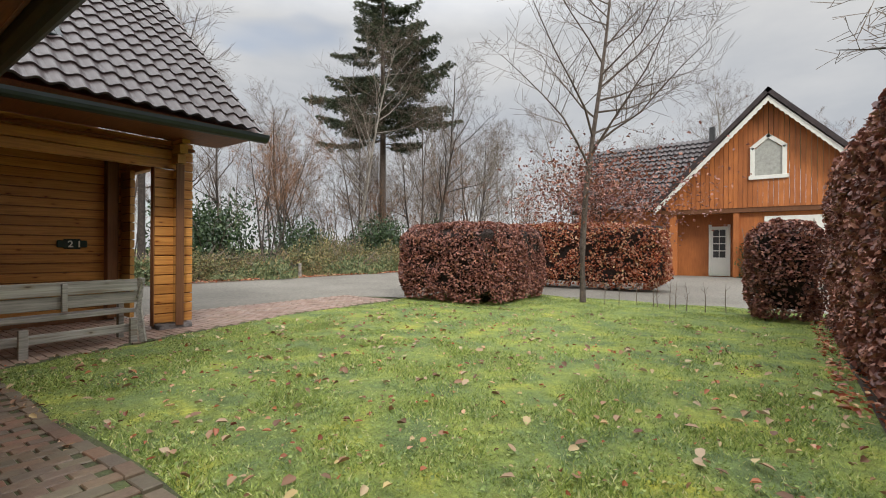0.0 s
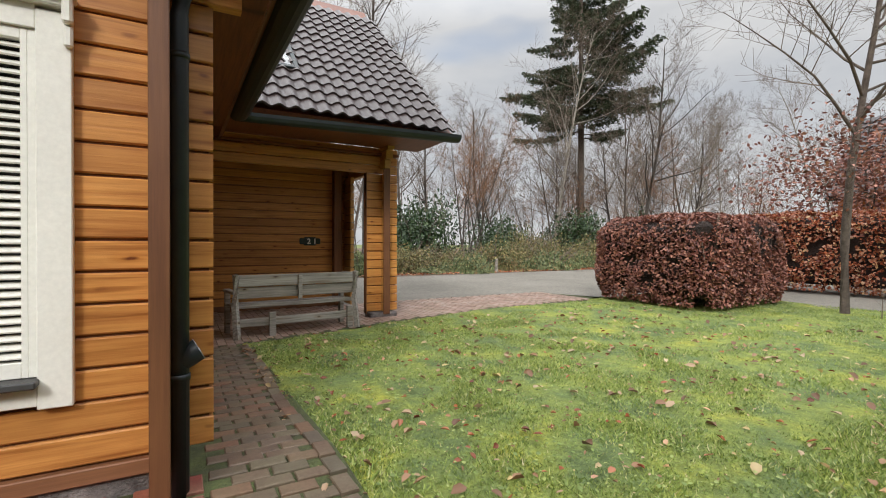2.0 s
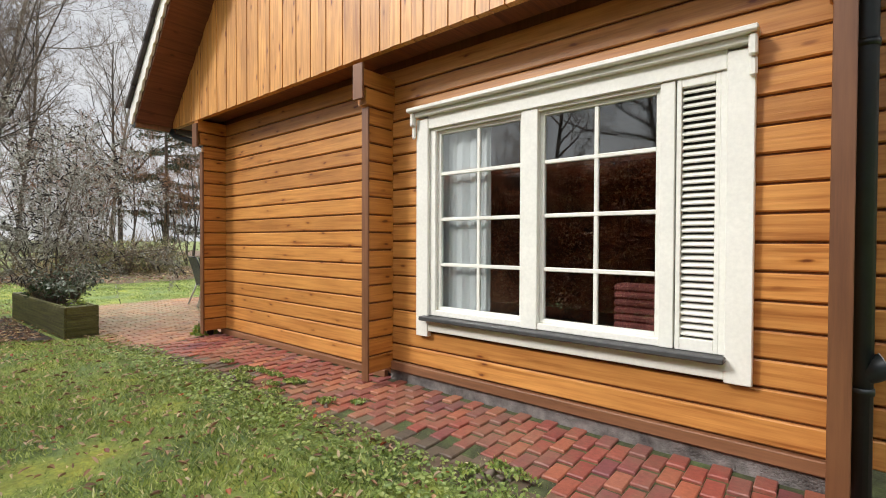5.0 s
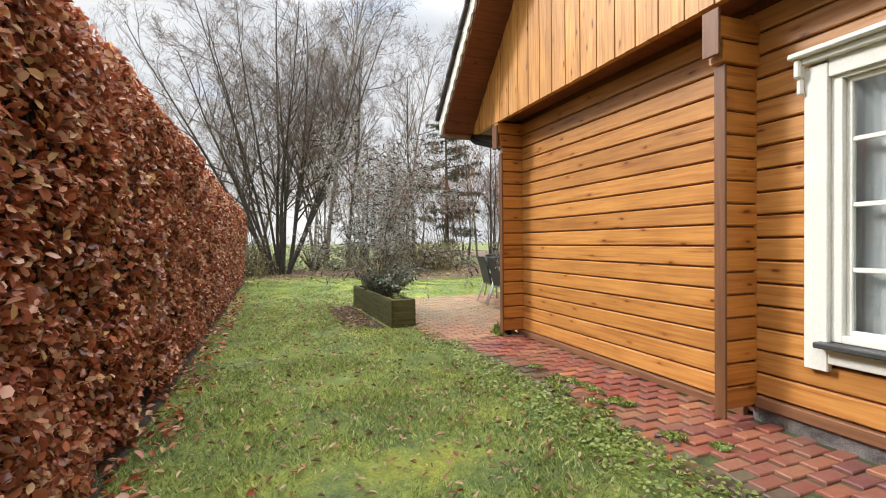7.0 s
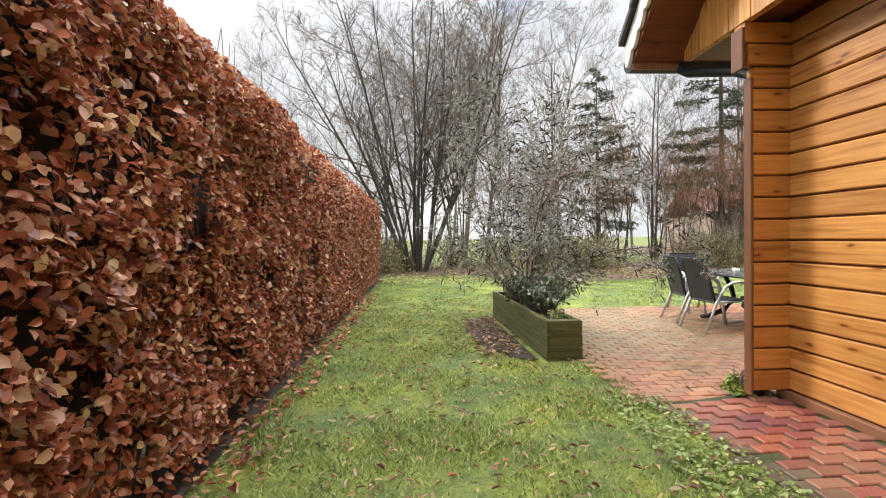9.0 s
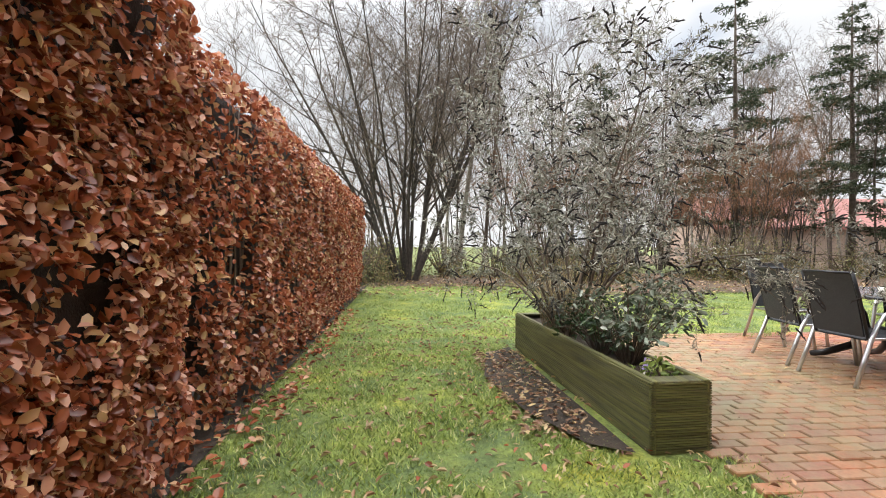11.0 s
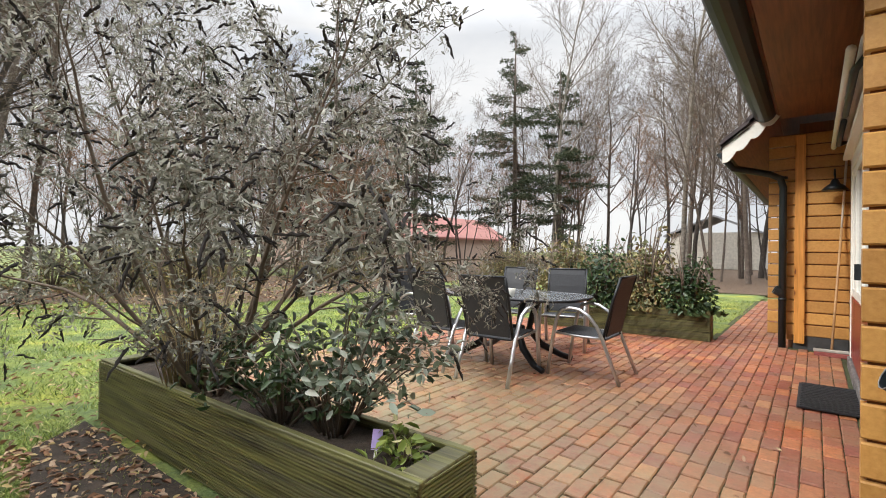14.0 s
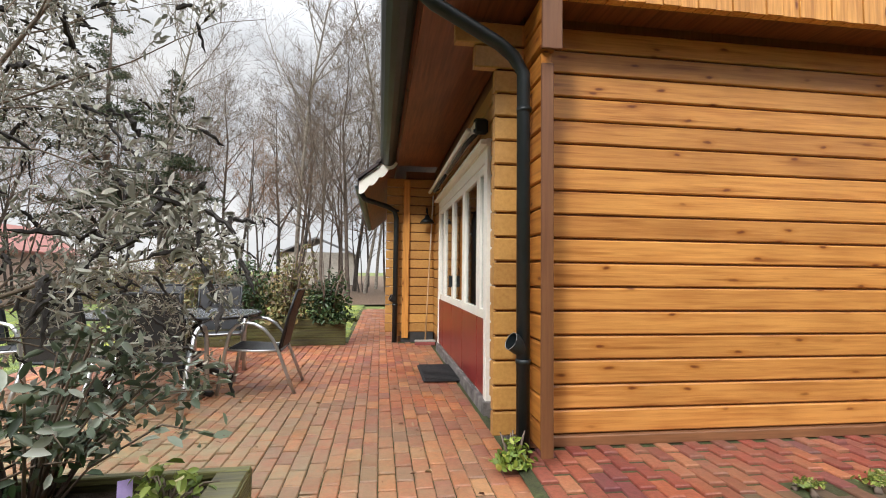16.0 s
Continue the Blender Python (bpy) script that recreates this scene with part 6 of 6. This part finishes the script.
sprigs("dark green low shrub in the planter", (-8.75, -1.30, 0.36), 0.55, 0.36, 0.42, 30, 20, 0.055, EVERG, 72)
sprigs("sparse green seedlings at the planter end", (-8.0, -1.24, 0.36), 0.16, 0.10, 0.14, 14, 7, 0.06, GRASS, 73, "seedlings")
tag = empty("plant_label", "small lilac and white plant label stuck in the soil", "plant label", at=(-8.12, -1.28, 0.37))
part("card", boxed(-0.022, 0.022, -0.001, 0.001, 0.03, 0.11, 0.0008, m=pose(0, 0, 0, -18, 0, 25)), plain("lilac_card", (0.42, 0.33, 0.62), 0.4), tag)
part("stake", boxed(-0.006, 0.006, -0.001, 0.001, -0.03, 0.03, m=pose(0, 0, 0, -18, 0, 25)), WHITE, tag)
STRAW = plain("dry_straw", (0.42, 0.33, 0.18), 0.9)
runs = []
for i in range(150):
    a, r = rb.uniform(0, 6.28), rb.uniform(0.0, 0.16)
    x, y = r * math.cos(a), r * math.sin(a)
    runs.append(([(x, y, 0), (x * 2.0, y * 1.6, 0.35), (x * 3.4, y * 3.0, rb.uniform(0.4, 0.75))], [0.004, 0.003, 0.001]))
tagged(tubes("dry_grass_tuft", runs, STRAW, sides=3), "tuft of dry straw-coloured grass in the planter", "grass", kind="stuff").location = (-9.62, -1.33, 0.36)


# ---- small plants, posts, debris ----
for i, (x, y, r, h) in enumerate(((-6.52, -0.26, 0.14, 0.2), (-6.46, -0.1, 0.08, 0.12))):
    shrub("yellow-green weed growing at the wall corner", (x, y, 0.04), r, r * 0.8, h, 170, 0.055, leafy("celandine_leaf", [(0, (0.12, 0.2, 0.03)), (0.7, (0.25, 0.33, 0.05)), (1, (0.4, 0.4, 0.08))], 0.5), 80 + i, "weed", "weeds in the paving", 4)
for i in range(16):
    x = rt.uniform(-6.0, -1.3)
    shrub("low weed spreading from the lawn over the bricks", (x, rt.uniform(-0.9, -0.55), 0.015), rt.uniform(0.06, 0.2), 0.08, 0.035, 90, 0.035, GRASS, 90 + i, "weed", "weeds in the paving", 2)
sap = empty("sapling", "thin bare hedge sapling at the lawn edge", "sapling", "saplings along the lawn edge", at=(10.9, 0.6, 0))
V, F = many_tubes([([(0, 0, 0), (0.02, 0, 0.3), (-0.02, 0.03, 0.62)], [0.01, 0.007, 0.002])] + [([(0.01, 0, 0.15 + 0.06 * i), (0.09 * math.cos(i * 2.1), 0.09 * math.sin(i * 2.1), 0.26 + 0.06 * i)], [0.004, 0.001]) for i in range(6)], 4)
raw("stem", V, F, TWIG, sap)
for i in range(9):
    copy_thing(sap, pose(11.0 + 0.2 * math.sin(i), 0.3 - 0.36 * i + (1.9 if i > 6 else 0) * 0.9, 0, 0, 0, i * 70))
tagged(part("marker_post", boxed(12.96, 13.08, 15.0, 15.12, -0.02, 0.62, 0.015), BIRCH), "short pale wooden marker post at the roadside", "post")
beech2 = bare_tree("small beech tree still holding withered brown leaves", (17.2, 2.6, 0), BARKD, TWIG, seed=63, height=5.0, r0=0.07, kids=(12, 6, 4), spread=0.75, rise=0.2, first=0.35)
pq = rg.normal(0, 1, (4200, 3)) * np.array([1.0, 1.5, 0.75]) + np.array([0, 0, 3.2])
leaves("crown_leaves", pq, np.tile([0, 0, 1.0], (4200, 1)), 0.13, BEECHD, beech2)

rf = np.random.default_rng(21)


def scatter(name, n, xr, yr, size, mat, label, ratio=0.6, z=0.018, seed=1, fold=0.35):
    r = np.random.default_rng(seed)
    p = np.stack([r.uniform(*xr, n), r.uniform(*yr, n), np.full(n, z) + r.uniform(0, 0.012, n)], 1)
    o = leaves(name, p, np.tile([0, 0, 1.0], (n, 1)), size, mat, None, "", fold, ratio, 0.28, r)
    return tagged(o, label, "leaves", kind="stuff")


scatter("fallen_leaves", 500, (4.2, 11), (-3.6, -3.2), 0.07, BEECH, "fallen beech leaves below the front hedge", 0.6, seed=40, z=0.03)
scatter("fallen_leaves", 520, (0.9, 9), (-3.3, 4.2), 0.085, FALLEN, "brown and pale fallen leaves on the front lawn", 0.62, seed=31)
scatter("fallen_leaves", 900, (0.8, 6), (-3.3, 4.0), 0.035, FALLEN, "small scraps of dead leaf in the front grass", 0.5, seed=32)
scatter("fallen_leaves", 3600, (-13, 0.5), (-4.0, -0.9), 0.055, FALLEN, "small pale fallen leaves on the garden lawn", 0.32, seed=33)
scatter("fallen_leaves", 900, (-14, 0.5), (-4.1, -3.7), 0.07, BEECH, "fallen beech leaves at the foot of the hedge", 0.6, seed=34, z=0.03)
scatter("fallen_leaves", 700, (-10.4, -8.0), (-2.1, -1.58), 0.06, FALLEN, "leaf litter heaped against the planter", 0.4, seed=35, z=0.02)
scatter("fallen_leaves", 160, (-10.8, -6.6), (-0.9, 4.3), 0.04, FALLEN, "scattered small leaves on the terrace bricks", 0.4, seed=36, z=0.02)
scatter("fallen_leaves", 60, (0.66, 0.84), (-0.8, 3.6), 0.06, FALLEN, "dead leaves caught along the path edging", 0.5, seed=37, z=0.03)
scatter("fallen_leaves", 2600, (-24, -16.5), (-6, 12), 0.10, FALLEN, "thick leaf litter in the garden bed", 0.6, seed=38, z=0.03)
scatter("fallen_leaves", 2200, (4, 24), (14.5, 16.6), 0.12, BEECH, "leaf litter along the road edge", 0.6, seed=39, z=0.02)
scatter("fallen_leaves", 380, (-12, 0.5), (-4.0, -0.9), 0.045, BEECH, "russet beech leaves blown over the garden lawn", 0.6, seed=41)
scatter("fallen_leaves", 420, (0.9, 7), (-3.3, 4.0), 0.06, BEECH, "russet leaves blown over the front lawn", 0.6, seed=42)
scatter("ground_ivy", 3200, (-6.6, -0.6), (-1.35, -0.84), 0.032, CLOVER, "round-leaved ground ivy creeping along the brick edge", 0.85, seed=43, z=0.02)
scatter("ground_ivy", 2600, (0.85, 3.2), (-3.2, 3.6), 0.026, CLOVER, "small round-leaved weeds in the front lawn", 0.85, seed=44, z=0.014)
polygon("litter_patch", [(-10.6, -1.62), (-10.3, -1.95), (-9.4, -2.12), (-8.5, -1.98), (-7.9, -1.75), (-7.75, -1.52)], 0.028, SOIL, "bare dark soil beside the planter", "ground")


# ---- grass ----
def grass(name, x0, x1, y0, y1, dens, h, seed, keep, label):
    r = np.random.default_rng(seed)
    n = int((x1 - x0) * (y1 - y0) * dens)
    x, y = r.uniform(x0, x1, n), r.uniform(y0, y1, n)
    patch = np.array([noise.noise(Vector((a * 1.6, b * 1.6, 9.0))) for a, b in zip(x, y)])
    ok = keep(x, y) & (r.uniform(-0.75, 0.35, n) < patch)
    x, y, patch = x[ok], y[ok], patch[ok]
    n = len(x)
    z = np.array([swell(a, b) - 0.008 for a, b in zip(x, y)])
    a = r.uniform(0, 2 * math.pi, n)
    hh = h * r.uniform(0.5, 1.3, n) * (0.85 + 0.8 * np.clip(patch, -0.4, 0.5))
    w = 0.0035 + 0.05 * hh
    ln = r.uniform(0.3, 1.5, n) * hh
    b = a + r.normal(0, 0.9, n) + math.pi / 2
    P0 = np.stack([x - np.cos(a) * w, y - np.sin(a) * w, z], 1)
    P1 = np.stack([x + np.cos(a) * w, y + np.sin(a) * w, z], 1)
    P2 = np.stack([x + np.cos(b) * ln, y + np.sin(b) * ln, z + hh], 1)
    V = np.stack([P0, P1, P2], 1).reshape(-1, 3)
    me = bpy.data.meshes.new(name)
    me.vertices.add(3 * n)
    me.vertices.foreach_set("co", V.ravel())
    me.loops.add(3 * n)
    me.loops.foreach_set("vertex_index", np.arange(3 * n, dtype=np.int32))
    me.polygons.add(n)
    me.polygons.foreach_set("loop_start", np.arange(0, 3 * n, 3, dtype=np.int32))
    me.update(calc_edges=True)
    return tagged(link_mesh(name, me, GRASS), label, "grass", kind="stuff")


def lawn_bound(x):
    return np.interp(x, [0.74, 1.84, 3.22, 5.5, 8.4, 9.0, 12.2], [3.72, 4.04, 4.44, 4.95, 5.12, 5.3, 5.3])


front_ok = lambda x, y: (y < lawn_bound(x) - 0.03 + 0.05 * np.sin(x * 9))
grass("grass", 0.80, 5.0, -3.6, 4.9, 4600, 0.030, 1, front_ok, "short mossy grass of the front lawn")
grass("grass", 5.0, 12.1, -3.5, 5.3, 1300, 0.034, 2, front_ok, "short mossy grass of the front lawn")
gar_ok = lambda x, y: ~((x < -7.7) & (x > -10.9) & (y > -1.62))
grass("grass", -11.0, 0.78, -4.05, -0.88, 4600, 0.036, 3, gar_ok, "short mossy grass of the garden lawn")
grass("grass", -20.0, -11.0, -4.2, 6, 1100, 0.042, 4, lambda x, y: x > -99, "short mossy grass behind the terrace")
grass("grass", -10.0, -7.8, 5.2, 12, 400, 0.045, 5, lambda x, y: x > -99, "grass beside the garden path")
grass("grass", -5.6, -0.9, -0.95, -0.62, 900, 0.03, 6, lambda x, y: np.sin(x * 3.1) + np.sin(x * 7.7) > 0.3, "grass creeping over the brick edge")


# ---- brick paving ----
def brick_me():
    a, b, h, c = 0.0487, 0.0945, 0.06, 0.006
    V = [(sx * a, sy * b, -h) for sx, sy in ((-1, -1), (1, -1), (1, 1), (-1, 1))]
    V += [(sx * a, sy * b, -c) for sx, sy in ((-1, -1), (1, -1), (1, 1), (-1, 1))]
    V += [(sx * (a - c), sy * (b - c), 0) for sx, sy in ((-1, -1), (1, -1), (1, 1), (-1, 1))]
    F = [(8, 9, 10, 11)]
    for i in range(4):
        j = (i + 1) % 4
        F += [(i, j, j + 4, i + 4), (i + 4, j + 4, j + 8, i + 8)]
    return V, F


BV, BF = brick_me()
BV_NP = np.array(BV)


def brick_data(mat):
    me = bpy.data.meshes.new("brick")
    me.from_pydata(BV, [], BF)
    me.materials.append(mat)
    return me


def paving(parent, x0, x1, y0, y1, mat, zfn, single, inside=None, turned=False, seed=1):
    """Bricks in running bond, long side along y (or x when turned); the nearest are single objects."""
    r = random.Random(seed)
    me = brick_data(mat)
    pitch_w, pitch_l = 0.1025, 0.2035
    V, F = [], []
    u0, u1, v0, v1 = (y0, y1, x0, x1) if turned else (x0, x1, y0, y1)
    for c in range(int((u1 - u0) / pitch_w)):
        u = u0 + (c + 0.5) * pitch_w
        v = v0 + (0.5 if c % 2 else 0.0) * pitch_l
        while v < v1 + 0.02:
            x, y = (v, u) if turned else (u, v)
            v += pitch_l
            if inside and not inside(x, y):
                continue
            z = zfn(x, y) + r.uniform(-0.0035, 0.0035)
            m = pose(x, y, z, r.gauss(0, 0.5), r.gauss(0, 0.6), r.gauss(0, 0.7) + (90 if turned else 0))
            if single(x, y):
                o = new("brick", me)
                o.matrix_world = m
                o.parent = parent
            else:
                k = len(V) * 12
                V.append(BV_NP @ np.array(m.to_3x3()).T + np.array(m.translation))
                F += [tuple(i + k for i in f) for f in BF]
    if V:
        o = raw("bricks", np.concatenate(V), F, mat, parent)
        o["kind"] = "stuff"


slope = lambda x, y: 0.005 + 0.065 * max(0.0, min(1.0, (y + 0.85) / 0.85))
side = sheet("pavement_side", -6.5, 0.22, -0.90, 0.06, 0.24, lambda x, y: slope(x, y) - 0.012, JOINT, "red clinker path along the log wall", "pavement")
paving(side, -6.42, 0.2, -0.76, 0.03, BRICK_RED, slope, lambda x, y: True, lambda x, y: y > -0.72 + 0.10 * math.sin(x * 2.3), seed=2)
paving(side, -6.42, 0.2, -0.90, -0.70, BRICK_GREY, slope, lambda x, y: False, lambda x, y: y < -0.70 + 0.10 * math.sin(x * 2.3), seed=3)
fslope = lambda x, y: slope(x, y) if y < -0.02 else 0.07 - 0.06 * min(1, (y + 0.02) / 1.5)
fr = sheet("pavement_front", 0.0, 0.86, -0.9, 3.75, 0.2, lambda x, y: fslope(x, y) - 0.012, JOINT, "mossy brown clinker path beside the lawn", "pavement")
paving(fr, 0.26, 0.68, -0.86, 3.7, BRICK_GREY, fslope, lambda x, y: y < 3.2, turned=True, seed=4)
for i in range(22):
    o = new("edging_brick", brick_data(BRICK_GREY) if i == 0 else bpy.data.objects["edging_brick"].data)
    o.matrix_world = pose(0.765 + 0.02 * math.sin(i * 0.5), -0.78 + i * 0.205, fslope(0.76, -0.78 + i * 0.205) + 0.006, 0, 0, random.uniform(-2, 2))
    o.parent = fr
porch_in = lambda x, y: y > (lawn_bound(x) + 0.05 if x > 0.74 else 3.66) and y < 6.85 + 0.02 * x
pz = lambda x, y: 0.008
pp_ = polygon("pavement_porch", [(0.0, 3.6), (0.8, 3.68), (1.84, 4.02), (3.22, 4.42), (5.5, 4.93), (8.4, 5.1), (8.9, 5.4), (8.6, 6.9), (6.2, 6.6), (3.0, 6.9), (0.0, 6.95)], -0.004, JOINT, "brown clinker paving under and beside the porch", "pavement")
PORCHB = brick_mat("worn_pinkish_clinker", [(0, (0.30, 0.19, 0.15)), (0.5, (0.24, 0.16, 0.125)), (1, (0.36, 0.24, 0.19))], 0.3)
paving(pp_, 0.05, 8.6, 3.66, 6.9, PORCHB, pz, lambda x, y: False, porch_in, seed=5)
terr_in = lambda x, y: (x > -11.3 and y < 4.95) or (x > -7.85)
terr = polygon("pavement_terrace", [(-6.42, -1.0), (-6.42, 4.96), (-6.9, 4.96), (-6.9, 12), (-7.9, 12), (-7.9, 5.1), (-11.35, 5.1), (-11.35, -0.9), (-10.8, -1.2), (-7.7, -1.05)], 0.0, JOINT, "mossy red clinker terrace", "pavement")
paving(terr, -11.3, -6.42, -1.0, 12, BRICK_TERR, lambda x, y: 0.012, lambda x, y: x > -8.05 and y < 0.75, lambda x, y: terr_in(x, y) and not (x > -6.95 and y > 4.9), seed=6)
